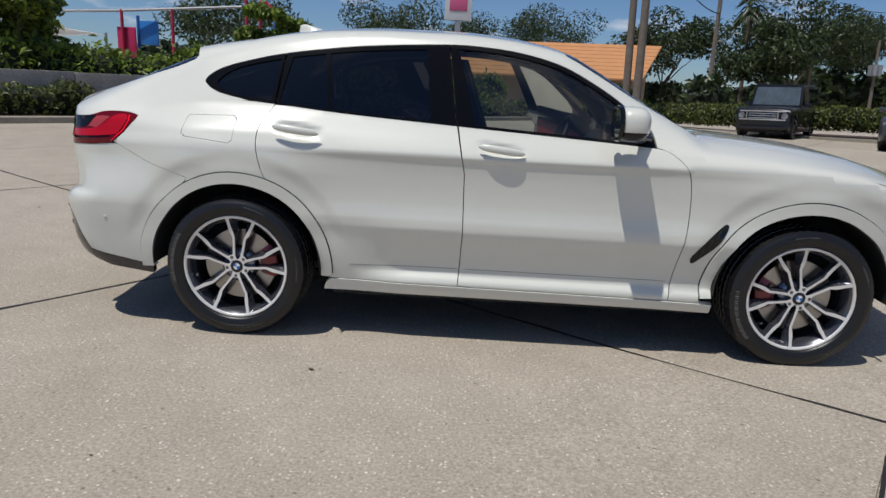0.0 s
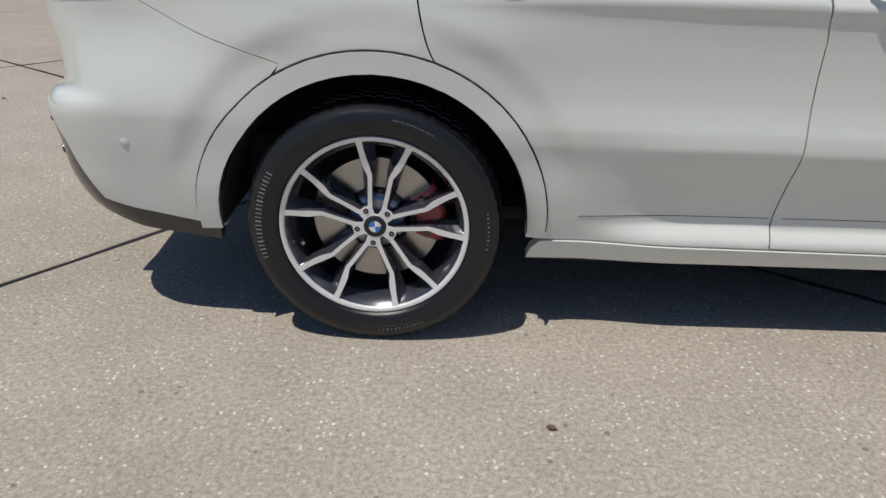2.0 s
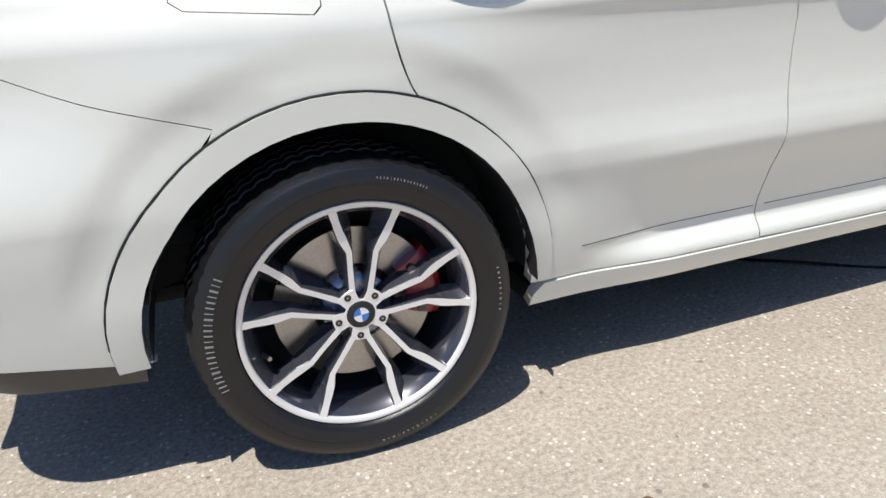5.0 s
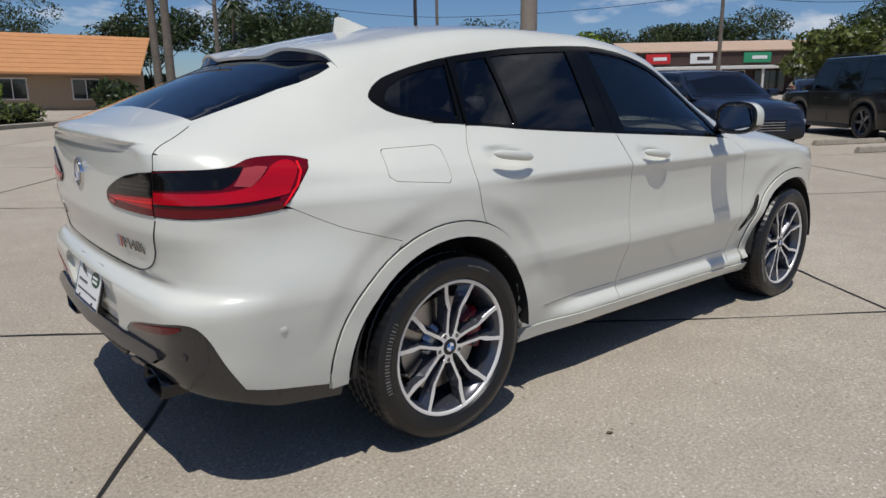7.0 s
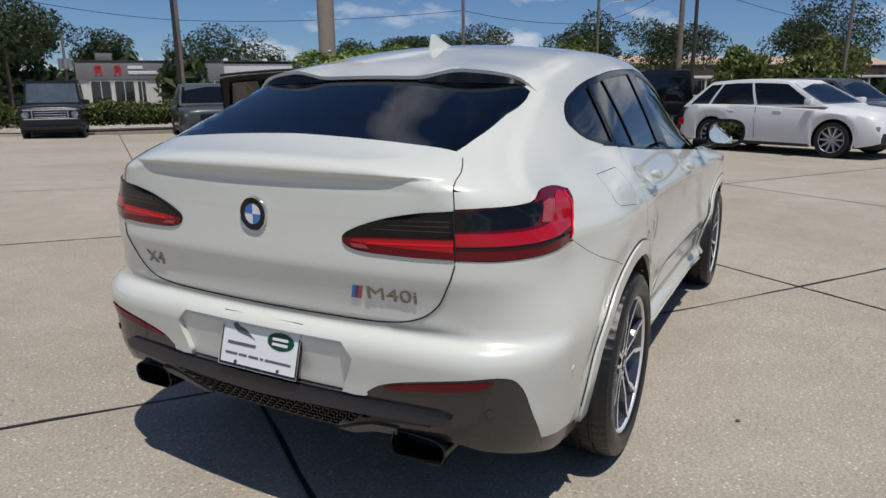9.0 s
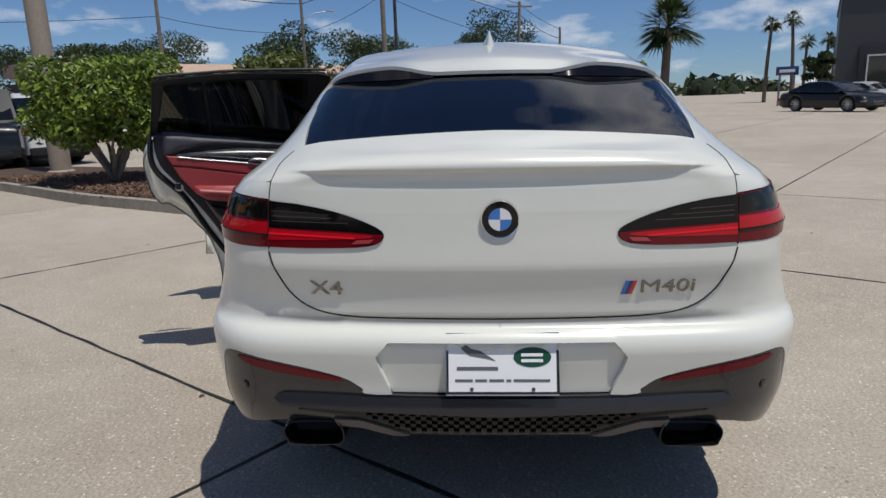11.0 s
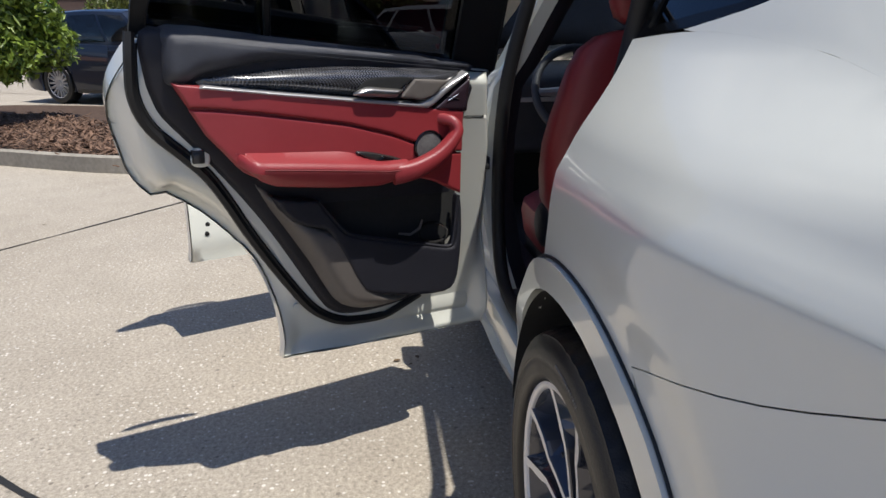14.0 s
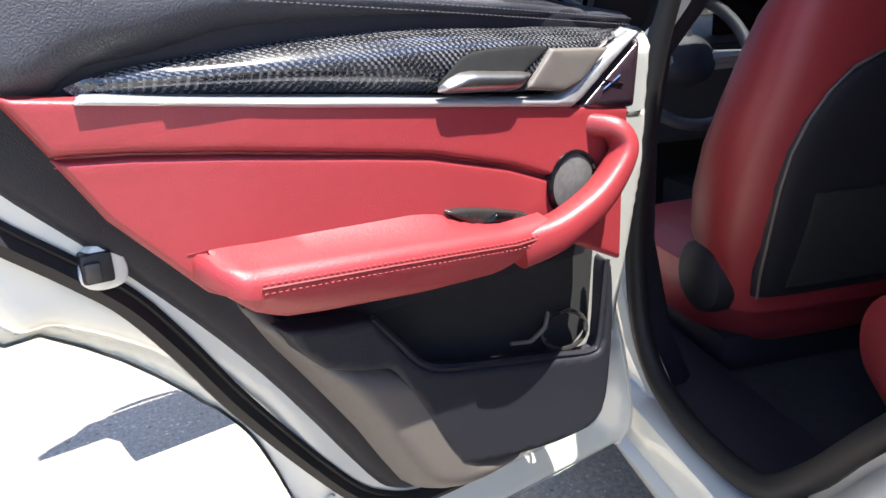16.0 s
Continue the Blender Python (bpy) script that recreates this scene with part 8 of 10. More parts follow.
kerb_run("kerb", [bline(t, 0) for t in np.linspace(0.5, 25, 14)][::-1], width=0.3, height=0.13)
bed("planting_bed", [bline(0, 0.25), bline(25, 0.25), bline(25, 4), bline(0, 4)], 0.08, MULCH, "mulch strip behind the parked vehicles")
hedge([bline(0.5, 1.5), bline(22, 1.5)], 1.1, 0.95, 25, "clipped yellow-green hedge along the street", LEAF_HEDGE, 24000, 0.075)

# ---- trees beyond ----
def far_shrubbery(label, r, a0, a1, height, count, size, seed):
    """A band of undergrowth that closes the view under the tree crowns."""
    rng = np.random.default_rng(seed)
    blobs = []
    for a in np.linspace(a0, a1, int(abs(a1 - a0) * 1.3)):
        d = r * (1 + 0.12 * rng.normal())
        h = height * rng.uniform(0.6, 1.15)
        blobs.append((d * math.cos(radians(a)), d * math.sin(radians(a)), h * 0.45, r * 0.022, r * 0.022, h * 0.55))
    t = empty("far_shrubbery", Matrix.Translation((0, 0, 0)), label, "shrubbery", kind="stuff")
    tagged(leaf_cloud("foliage", blobs, count, size, LEAF_OAK, t, rng, shell=0.75), kind="stuff")
    # the same near-black cores, added as painted shade behind the leaves
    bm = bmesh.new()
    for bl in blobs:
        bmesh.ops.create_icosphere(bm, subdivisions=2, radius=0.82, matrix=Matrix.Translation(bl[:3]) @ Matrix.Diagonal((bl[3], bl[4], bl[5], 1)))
    tagged(part("undergrowth", bm, SHADE_CORE, t), kind="stuff")


far_shrubbery("dark undergrowth beneath distant oaks", 64, 63, 84, 2.7, 11000, 0.26, 301)
far_shrubbery("dark undergrowth behind the tyre shop", 100, 42, 66, 6.0, 6000, 0.7, 304)
far_shrubbery("dark undergrowth beneath distant oaks", 100, 84, 135, 5.0, 7000, 0.8, 302)
far_shrubbery("dark undergrowth far behind the shops", 140, -35, 44, 6.0, 7000, 1.0, 303)
OAK = "dark green oak with broken crown beyond the street"
for i, (x, y, h, sp) in enumerate(((18.5, 60, 9.6, 5.5), (28, 55, 10.4, 6.5), (44, 80, 12.0, 6.0), (22.5, 46, 7.5, 4), (11, 92, 14, 8), (2, 95, 12, 8), (38, 68, 10.5, 6), (55, 76, 10.5, 5.5), (62, 62, 10.2, 8), (80, 45.5, 10, 5), (73, 48, 9.5, 6), (84, 39.5, 11.2, 7), (80, 12, 10, 6), (86, -2, 12, 7), (78, 22, 11, 6), (-8, 80, 12, 8), (-22, 60, 11, 7))):
    tree(x, y, h, sp, 100 + i, OAK, LEAF_OAK, 6500, 0.19, 0.29, 1.5)
for i, (x, y, h, sp) in enumerate(((45.3, 14.6, 5.9, 3.6), (59.3, 2.8, 5.2, 3.3), (57.5, -1.6, 4.4, 2.7), (50, 10, 3.6, 2.2), (84, -3.3, 7.5, 5))):
    tree(x, y, h, sp, 140 + i, "round-headed green tree on a clear trunk", LEAF_HEDGE, 3800, 0.26, 0.2, 1.3)
tree(38.0, -19.9, 4.0, 0.9, 150, "narrow dark conifer beside the showroom", LEAF_OAK, 2600, 0.16, 0.08, 1.4)
tree(30.0, -7.5, 3.0, 1.1, 151, "small leafy street tree", LEAF_HEDGE, 1400, 0.13, 0.25)


def palm(x, y, h, r, seed, fronds=26, label="tall palm with a small round head", droop=0.9):
    rng = np.random.default_rng(seed)
    t = empty("palm_tree", Matrix.Translation((x, y, -0.03)), label, "palm tree", "palms beyond the lot")
    lean = rng.normal(size=2) * 0.02 * h
    part("trunk", tube_bm([(lean[0] * k * k, lean[1] * k * k, h * k) for k in np.linspace(0, 1, 8)], [0.16 - 0.05 * k for k in np.linspace(0, 1, 8)], 10), BARK, t)
    bm = bmesh.new()
    top = Vector((lean[0], lean[1], h))
    for k in range(fronds):
        a, el = rng.random() * 6.283, rng.uniform(-0.7, 1.2)
        d = Vector((math.cos(a) * math.cos(el), math.sin(a) * math.cos(el), math.sin(el)))
        side = d.cross(Vector((0, 0, 1))).normalized()
        L_ = r * rng.uniform(0.8, 1.1)
        for j in range(9):
            f = (j - 4) / 4
            tip = top + d * L_ * (1 - 0.25 * abs(f)) + side * f * L_ * 0.42 - Vector((0, 0, 1)) * L_ * 0.28 * droop * (0.5 + abs(f))
            m_ = top + d * L_ * 0.45 + side * f * L_ * 0.08
            w = side * 0.045 * r
            bm.faces.new([bm.verts.new(m_ - w), bm.verts.new(m_ + w), bm.verts.new(tip)])
        w = side * 0.02
        bm.faces.new([bm.verts.new(top - w), bm.verts.new(top + w), bm.verts.new(top + d * L_ * 0.5 + w), bm.verts.new(top + d * L_ * 0.5 - w)])
    part("crown", bm, LEAF_PALM, t, smooth=False)


palm(18.5, -5.75, 3.2, 1.2, 61, 75, "squat fan palm with a dense head", 0.5)
for i, (x, y, h) in enumerate(((52.6, -22.9, 5.9), (52.0, -24.7, 6.2), (60.6, -29.6, 5.0), (60.1, -31.2, 5.1), (63.6, -33.6, 4.9))):
    palm(x, y, h, 1.0, 62 + i, 34)
palm(21.5, 49, 8.0, 1.8, 70, 34, "palm with hanging fronds among oaks", 1.3)
palm(25.0, 46.0, 5.0, 1.5, 71, 34, "palm with browned lower fronds", 1.3)


def fallen_leaf(x, y, yaw, size, material):
    """A dry curled leaf lying on the slab."""
    bm = bmesh.new()
    rows = []
    for i in range(7):
        u = i / 6
        w = 0.32 * math.sin(math.pi * min(0.97, 0.03 + u)) ** 0.8
        rows.append([bm.verts.new(((u - 0.5) * size, q * w * size, 0.003 + size * (0.10 * abs(q) + 0.05 * math.sin(3 * u)))) for q in (-1, 0, 1)])
    for a, b in zip(rows[:-1], rows[1:]):
        for k in range(2):
            bm.faces.new((a[k], a[k + 1], b[k + 1], b[k]))
    bm.transform(Matrix.Translation((x, y, land(x, y))) @ Matrix.Rotation(yaw, 4, "Z"))
    ob = part("fallen_leaf", bm, material)
    tagged(ob, "small dry brown leaf on the concrete", "leaf", "fallen leaves on the lot")


DRY = mat("dry_brown_leaf", (0.10, 0.065, 0.035), rough=0.8, noise_amt=0.3, noise_scale=40)
leaf_rng = np.random.default_rng(77)
for x, y in [(1.394, 1.109), (1.36, 1.15), (1.45, 1.08), (0.118, 1.376), (0.485, -1.333), (1.43, 1.16)] + [(leaf_rng.uniform(-5, 5), leaf_rng.uniform(-5, 6)) for k in range(30)]:
    if abs(y) > 1.05:
        fallen_leaf(x, y, leaf_rng.random() * 6.28, leaf_rng.uniform(0.012, 0.035), DRY)


# ---- parked vehicles ----
PANE = mat("dark_vehicle_glass", (0.010, 0.012, 0.014), rough=0.02, spec=0.6, coat=1.0, noise_amt=0.1)
LAMP = mat("clear_lamp_lens", (0.24, 0.25, 0.27), rough=0.1, coat=1.0, noise_amt=0.2, noise_scale=30)
# pale base colour stands for the sky reflected in the off-roader's windscreen
SKY_PANE = mat("sky_reflection_windscreen", (0.17, 0.21, 0.25), rough=0.05, coat=1.0, noise_amt=0.35, noise_scale=3)
PLATE_DIM = mat("dull_plate", (0.55, 0.56, 0.56), rough=0.45, noise_amt=0.1)


def car_paint(name, c):
    return mat(name, c, rough=0.3, metal=0.0, coat=0.6, spec=0.2, noise_amt=0.03, noise_scale=2.0)


BLACK_PAINT, BLUE_PAINT = car_paint("black_car_paint", (0.008, 0.008, 0.009)), car_paint("dark_blue_car_paint", (0.012, 0.018, 0.035))
GREY_PAINT, WHITE_PAINT = car_paint("grey_car_paint", (0.055, 0.06, 0.068)), car_paint("white_car_paint", (0.70, 0.70, 0.69))
SILVER_PAINT = car_paint("silver_car_paint", (0.36, 0.37, 0.39))


def vehicle_wheel(parent, x, y, r, width, spokes, rim_mat):
    """Tyre with a rounded shoulder, a rim and tapered spokes, facing outwards."""
    s = 1 if y > 0 else -1
    m = Matrix.Translation((x, y, r)) @ Matrix.Rotation(radians(-90 * s), 4, "X")
    w = width
    t = part("wheel", lathe_bm([(r * 0.70, w * 0.44), (r * 0.80, w * 0.5), (r * 0.94, w * 0.46), (r * 0.995, w * 0.3), (r, 0), (r * 0.995, -w * 0.3), (r * 0.94, -w * 0.5), (r * 0.6, -w * 0.5)], 40, m), RUBBER, parent)
    part("rim", lathe_bm([(r * 0.72, w * 0.42), (r * 0.69, w * 0.45), (r * 0.65, w * 0.40), (r * 0.62, 0.0), (r * 0.1, -0.01)], 40, m), GUNMETAL, t)
    part("rim_lip", lathe_bm([(r * 0.655, w * 0.40), (r * 0.69, w * 0.455), (r * 0.715, w * 0.43)], 40, m), rim_mat, t)
    bm = bmesh.new()
    for k in range(spokes):
        a = 2 * math.pi * k / spokes
        q = m @ Matrix.Rotation(a, 4, "Z")
        e = 0.028 if spokes < 8 else 0.016
        b = [(0.05 * r, -e * 1.4, w * 0.30), (0.68 * r, -e, w * 0.40), (0.68 * r, e, w * 0.40), (0.05 * r, e * 1.4, w * 0.30)]
        up = [bm.verts.new(q @ Vector(p)) for p in b]
        lo = [bm.verts.new(q @ Vector((p[0], p[1] * 1.2, p[2] - 0.05))) for p in b]
        bm.faces.new(up)
        for i in range(4):
            bm.faces.new((up[i], lo[i], lo[(i + 1) % 4], up[(i + 1) % 4]))
    bmesh.ops.recalc_face_normals(bm, faces=bm.faces)
    part("spoke_set", bm, rim_mat, t)
    part("hub_cap", lathe_bm([(0.0, w * 0.36), (0.05, w * 0.35), (0.065, w * 0.28)], 16, m), rim_mat, t)


def vehicle(x, y, heading, label, paint, length=4.7, width=1.9, height=1.68, base=2.87, over=0.9, wheel_r=0.37, deck=None, belt=None,
            cabin=(0.55, 1.0, 3.3, 4.0), tumble=0.14, box=0.0, clad=None, rim=None, spokes=10, front="grille", spare=False, bed=False, category="car", splits=(0.34, 0.68)):
    """A parked vehicle; its own x runs forward from the rear axle. deck is the top line of the body, cabin the
    x of rear foot, rear roof, front roof and windscreen foot, counted from the tail."""
    rim = rim or SATIN_ALLOY
    t = empty("parked_car" if not bed else "parked_pickup", Matrix.Translation((x, y, 0)) @ Matrix.Rotation(radians(heading), 4, "Z"), label, category, "parked vehicles")
    tail, nose, hw = -(length - base - over), base + over, width / 2
    sill, ra = wheel_r * 0.62, wheel_r * 1.17
    deck_f = pchip([(tail + a * length, z) for a, z in deck])
    xs = sorted(set([round(v, 4) for v in np.linspace(tail, nose, 46)] + [round(c + ra * math.cos(a), 4) for c in (0, base) for a in np.linspace(0, math.pi, 15)] + [tail + 0.04, nose - 0.04, tail + 0.12, nose - 0.12]))
    bm, rows = bmesh.new(), []
    for u in xs:
        e = min(1.0, (u - tail) / 0.55, (nose - u) / 0.55)
        w = hw * (1 - (0.05 if box else 0.16) * (1 - max(e, 0)) ** 2.2)
        zl = sill + 0.10 * (1 - max(e, 0)) ** 2
        for c in (0.0, base):
            if abs(u - c) < ra:
                zl = max(zl, wheel_r + math.sqrt(max(ra * ra - (u - c) ** 2, 0)))
        zt = float(deck_f(u))
        zs = max(zt - (0.05 if box else 0.10), zl + 0.03)
        sec = [(w * 0.965, zl), (w * 0.99, zl + (zs - zl) * 0.22), (w, zl + (zs - zl) * 0.5), (w * 0.995, zl + (zs - zl) * 0.78), (w * (0.985 if box else 0.955), zs), (w * (0.9 if box else 0.82), zt - 0.02), (w * 0.45, zt + 0.012), (0, zt + 0.018)]
        rows.append([bm.verts.new((u, a, z)) for a, z in sec] + [bm.verts.new((u, -a, z)) for a, z in sec[-2::-1]])
    for a, b in zip(rows[:-1], rows[1:]):
        for k in range(len(a) - 1):
            bm.faces.new((a[k], a[k + 1], b[k + 1], b[k]))
    bm.faces.new(rows[0])
    bm.faces.new(rows[-1][::-1])
    bmesh.ops.recalc_face_normals(bm, faces=bm.faces)
    part("body", bm, paint, t)
    part("underside", box_bm(tail + 0.12, nose - 0.12, -hw * 0.72, hw * 0.72, sill * 0.85, float(deck_f(base / 2)) - 0.25, 0.03), WELL, t)
    # greenhouse
    c0, c1, c2, c3 = [tail + c for c in cabin]
    zb, zr = float(deck_f((c0 + c3) / 2)) - 0.03 if belt is None else belt, height
    z0, z3 = float(deck_f(c0)) - 0.02, float(deck_f(c3)) - 0.02
    wb, wr = hw * 0.93, hw * 0.93 - tumble

    def side(u, f):
        """Point on the cabin's side: u from tail to nose, f from belt to roof."""
        lo = Vector((c0 + (c3 - c0) * u, wb, z0 + (z3 - z0) * u))
        hi = Vector((c1 + (c2 - c1) * u, wr, zr - 0.035 - 0.05 * (2 * u - 1) ** 2 * (0 if box else 1)))
        return lo.lerp(hi, f) + Vector((0, (0 if box else 0.03) * math.sin(math.pi * f), 0))

    bm, n = bmesh.new(), 12
    rows = []
    for i in range(n + 1):
        u = i / n
        pts = [side(u, f) for f in (0, 0.3, 0.6, 0.85, 1.0)]
        top = side(u, 1.0)
        pts += [Vector((top.x, top.y * 0.86, top.z + 0.028)), Vector((top.x, top.y * 0.4, top.z + 0.036)), Vector((top.x, 0, top.z + 0.038))]
        rows.append([bm.verts.new(p) for p in pts] + [bm.verts.new((p.x, -p.y, p.z)) for p in pts[-2::-1]])
    for a, b in zip(rows[:-1], rows[1:]):
        for k in range(len(a) - 1):
            bm.faces.new((a[k], a[k + 1], b[k + 1], b[k]))
    bm.faces.new(rows[0])
    bm.faces.new(rows[-1][::-1])
    bmesh.ops.recalc_face_normals(bm, faces=bm.faces)
    part("cabin", bm, paint, t)

    def pane(name, quad, out):
        bm2 = bmesh.new()
        m_ = 8
        g = [[bm2.verts.new(quad(i / m_, j / m_) + out) for j in range(m_ + 1)] for i in range(m_ + 1)]
        for i in range(m_):
            for j in range(m_):
                bm2.faces.new((g[i][j], g[i + 1][j], g[i + 1][j + 1], g[i][j + 1]))
        bmesh.ops.solidify(bm2, geom=bm2.faces[:], thickness=0.006)
        part(name, bm2, SKY_PANE if name == "windscreen" and front == "round" else PANE, t)

    cuts = [0.03] + list(splits) + [0.965]
    for s in (1, -1):
        for a, b in zip(cuts[:-1], cuts[1:]):
            pane("side_window", lambda i, j, a=a, b=b, s=s: Matrix.Diagonal((1, s, 1)) @ side(a + 0.012 + (b - a - 0.024) * i, 0.10 + 0.80 * j), Vector((0, 0.007 * s, 0)))
    for name, u, d in (("windscreen", 1.0, 1), ("rear_window", 0.0, -1)):
        nrm = (side(u, 1) - side(u, 0)).cross(Vector((0, 1, 0))).normalized() * 0.008 * d
        if nrm.x * d < 0:
            nrm = -nrm
        pane(name, lambda i, j, u=u: Vector((side(u, 0.10 + 0.82 * j).x, (1 - 2 * i) * (side(u, 0.1 + 0.82 * j).y - 0.07), side(u, 0.10 + 0.82 * j).z)), nrm)
    # lamps, grille, bumpers
    zn = float(deck_f(nose - 0.05))
    zt_ = float(deck_f(tail + 0.05))
    dark = clad or TRIM_BLACK
    part("front_bumper", box_bm(nose - 0.22, nose + 0.02, -hw * 0.8, hw * 0.8, sill + 0.06, sill + 0.24, 0.05), dark, t)
    part("rear_bumper", box_bm(tail - 0.02, tail + 0.2, -hw * 0.8, hw * 0.8, sill + 0.06, sill + 0.26, 0.05), dark, t)
    if front == "round":
        for s in (1, -1):
            part("headlamp", cyl_bm(0.115, 0.105, 0.05, 24, Matrix.Translation((nose - 0.02, s * hw * 0.76, zn - 0.22)) @ Matrix.Rotation(radians(90), 4, "Y"), 0.012), LAMP, t)
        part("grille", box_bm(nose - 0.03, nose + 0.02, -hw * 0.52, hw * 0.52, zn - 0.36, zn - 0.10, 0.03), GLOSS_BLACK, t)
        for k in range(3):
            part("grille_bar", box_bm(nose + 0.015, nose + 0.035, -hw * 0.5, hw * 0.5, zn - 0.31 + 0.08 * k, zn - 0.285 + 0.08 * k, 0.006), CHROME, t)
        for zz in (zn - 0.36, zn - 0.06):
            part("guard_bar", tube_bm([(nose + 0.04, -hw * 0.82, zz), (nose + 0.09, -hw * 0.7, zz), (nose + 0.09, hw * 0.7, zz), (nose + 0.04, hw * 0.82, zz)], 0.022, 8), SATIN_ALLOY, t)
        for s in (1, -1):
            part("guard_upright", tube_bm([(nose + 0.09, s * hw * 0.55, zn - 0.36), (nose + 0.09, s * hw * 0.55, zn - 0.06)], 0.02, 8), SATIN_ALLOY, t)
    else:
        part("grille", box_bm(nose - 0.05, nose + 0.012, -hw * 0.42, hw * 0.42, zn - 0.34, zn - 0.10, 0.04), GLOSS_BLACK, t)
        for k in range(4):
            part("grille_bar", box_bm(nose + 0.008, nose + 0.02, -hw * 0.38, hw * 0.38, zn - 0.305 + 0.05 * k, zn - 0.295 + 0.05 * k), SATIN_ALLOY if front != "dark" else TRIM_BLACK, t)
        for s in (1, -1):
            bm2 = box_bm(-0.22, 0.03, -0.17, 0.17, -0.055, 0.055, 0.03)
            bm2.transform(Matrix.Translation((nose - 0.10, s * hw * 0.70, zn - 0.15)) @ Matrix.Rotation(radians(-22 * s), 4, "Z"))
            part("headlamp", bm2, LAMP, t)
            part("air_intake", box_bm(nose - 0.1, nose + 0.008, s * hw * 0.62 - 0.13, s * hw * 0.62 + 0.13, sill + 0.14, sill + 0.30, 0.03), TRIM_BLACK, t)
    for s in (1, -1):
        part("tail_lamp", box_bm(tail - 0.008, tail + 0.16, s * hw * 0.82 - 0.10, s * hw * 0.82 + 0.10, zt_ - 0.42 if box else zt_ - 0.30, zt_ - 0.14, 0.02), TAIL_RED, t)
        px = c3 - 0.25
        bm2 = box_bm(-0.09, 0.07, -0.11, 0.11, -0.075, 0.075, 0.04)
        bm2.transform(Matrix.Translation((px, s * (hw + 0.09), float(deck_f(c3)) + 0.08)))
        part("door_mirror", bm2, paint, t)
        for a, b in ((0.22, 0.45), (0.5, 0.78)):
            hx = c0 + (c3 - c0) * b - 0.25
            part("door_handle", box_bm(hx - 0.1, hx + 0.1, s * hw * 0.985 - 0.012, s * hw * 0.985 + 0.03, float(deck_f(base / 2)) - 0.20, float(deck_f(base / 2)) - 0.165, 0.012), paint if paint is not BLACK_PAINT else GLOSS_BLACK, t)
        for a in splits:
            sx = c0 + (c3 - c0) * a
            part("door_seam", tube_bm([(sx, s * hw * 0.966, float(deck_f(base / 2)) - 0.06), (sx, s * hw * 0.999, 0.75), (sx + 0.02, s * hw * 0.992, sill + 0.12)], 0.005, 6), SEAL, t)
        part("sill_trim", box_bm(ra + 0.02, base - ra - 0.02, s * hw * 0.95 - 0.02, s * hw * 0.95 + 0.035, sill - 0.03, sill + 0.09, 0.02), dark, t)
        for c in (0.0, base):
            part("arch_trim", tube_bm([(c + ra * math.cos(a), s * hw * 0.972, wheel_r + ra * math.sin(a)) for a in np.linspace(-0.35, math.pi + 0.35, 20)], 0.016 if clad is None else 0.04, 6), dark if clad else paint, t)
            vehicle_wheel(t, c, s * (hw - 0.13), wheel_r, 0.26, spokes, rim)
    part("number_plate", box_bm(tail - 0.025, tail - 0.012, -0.16, 0.16, sill + 0.3, sill + 0.46, 0.004), PLATE_DIM, t)
    if spare:
        vr = wheel_r * 0.98
        m = Matrix.Translation((tail - 0.02, 0.06, 1.12)) @ Matrix.Rotation(radians(-90), 4, "Y")
        part("spare_wheel_cover", lathe_bm([(0, 0.27), (vr * 0.6, 0.268), (vr * 0.9, 0.25), (vr, 0.2), (vr, 0.02), (0, 0.0)], 40, m), GLOSS_BLACK, t)
    if box:
        for s in (1, -1):
            part("roof_rail", tube_bm([(c1 + 0.2, s * (wr - 0.06), zr + 0.0), (c1 + 0.25, s * (wr - 0.06), zr + 0.05), (c2 - 0.3, s * (wr - 0.06), zr + 0.05), (c2 - 0.25, s * (wr - 0.06), zr)], 0.014, 6), TRIM_BLACK, t)
    return t


SUV_DECK = [(0, 0.62), (0.015, 0.95), (0.04, 1.10), (0.1, 1.17), (0.25, 1.17), (0.6, 1.11), (0.74, 1.08), (0.9, 0.99), (0.97, 0.90), (1, 0.68)]
BOX_DECK = [(0, 0.95), (0.012, 1.12), (0.1, 1.14), (0.6, 1.14), (0.72, 1.14), (0.96, 1.10), (0.985, 1.06), (1, 0.9)]
SEDAN_DECK = [(0, 0.55), (0.02, 0.92), (0.15, 0.98), (0.35, 0.95), (0.7, 0.93), (0.9, 0.82), (0.97, 0.72), (1, 0.58)]
TRUCK_DECK = [(0, 0.95), (0.01, 1.12), (0.3, 1.13), (0.6, 1.13), (0.75, 1.14), (0.95, 1.06), (0.985, 1.0), (1, 0.85)]
vehicle(13.9, 23.9, -127, "black boxy off-roader with a chrome brush guard", BLACK_PAINT, 4.6, 1.93, 1.96, 2.89, 0.72, 0.40, BOX_DECK, cabin=(0.05, 0.12, 2.75, 3.05), tumble=0.07, box=1, rim=GUNMETAL, spokes=10, front="round", category="off-roader")
vehicle(16.6, 19.3, -127, "dark grey pickup truck facing the lot", GREY_PAINT, 5.6, 2.0, 1.88, 3.5, 0.9, 0.42, TRUCK_DECK, cabin=(1.9, 2.0, 3.6, 4.3), tumble=0.16, rim=SATIN_ALLOY, spokes=6, front="dark", bed=True, category="pickup truck")
vehicle(15.2, 13.4, -148, "tall black sport utility vehicle", BLACK_PAINT, 5.2, 2.03, 1.94, 3.07, 0.95, 0.41, BOX_DECK, cabin=(0.06, 0.22, 3.4, 4.05), tumble=0.14, box=1, rim=CHROME, spokes=6, category="car")
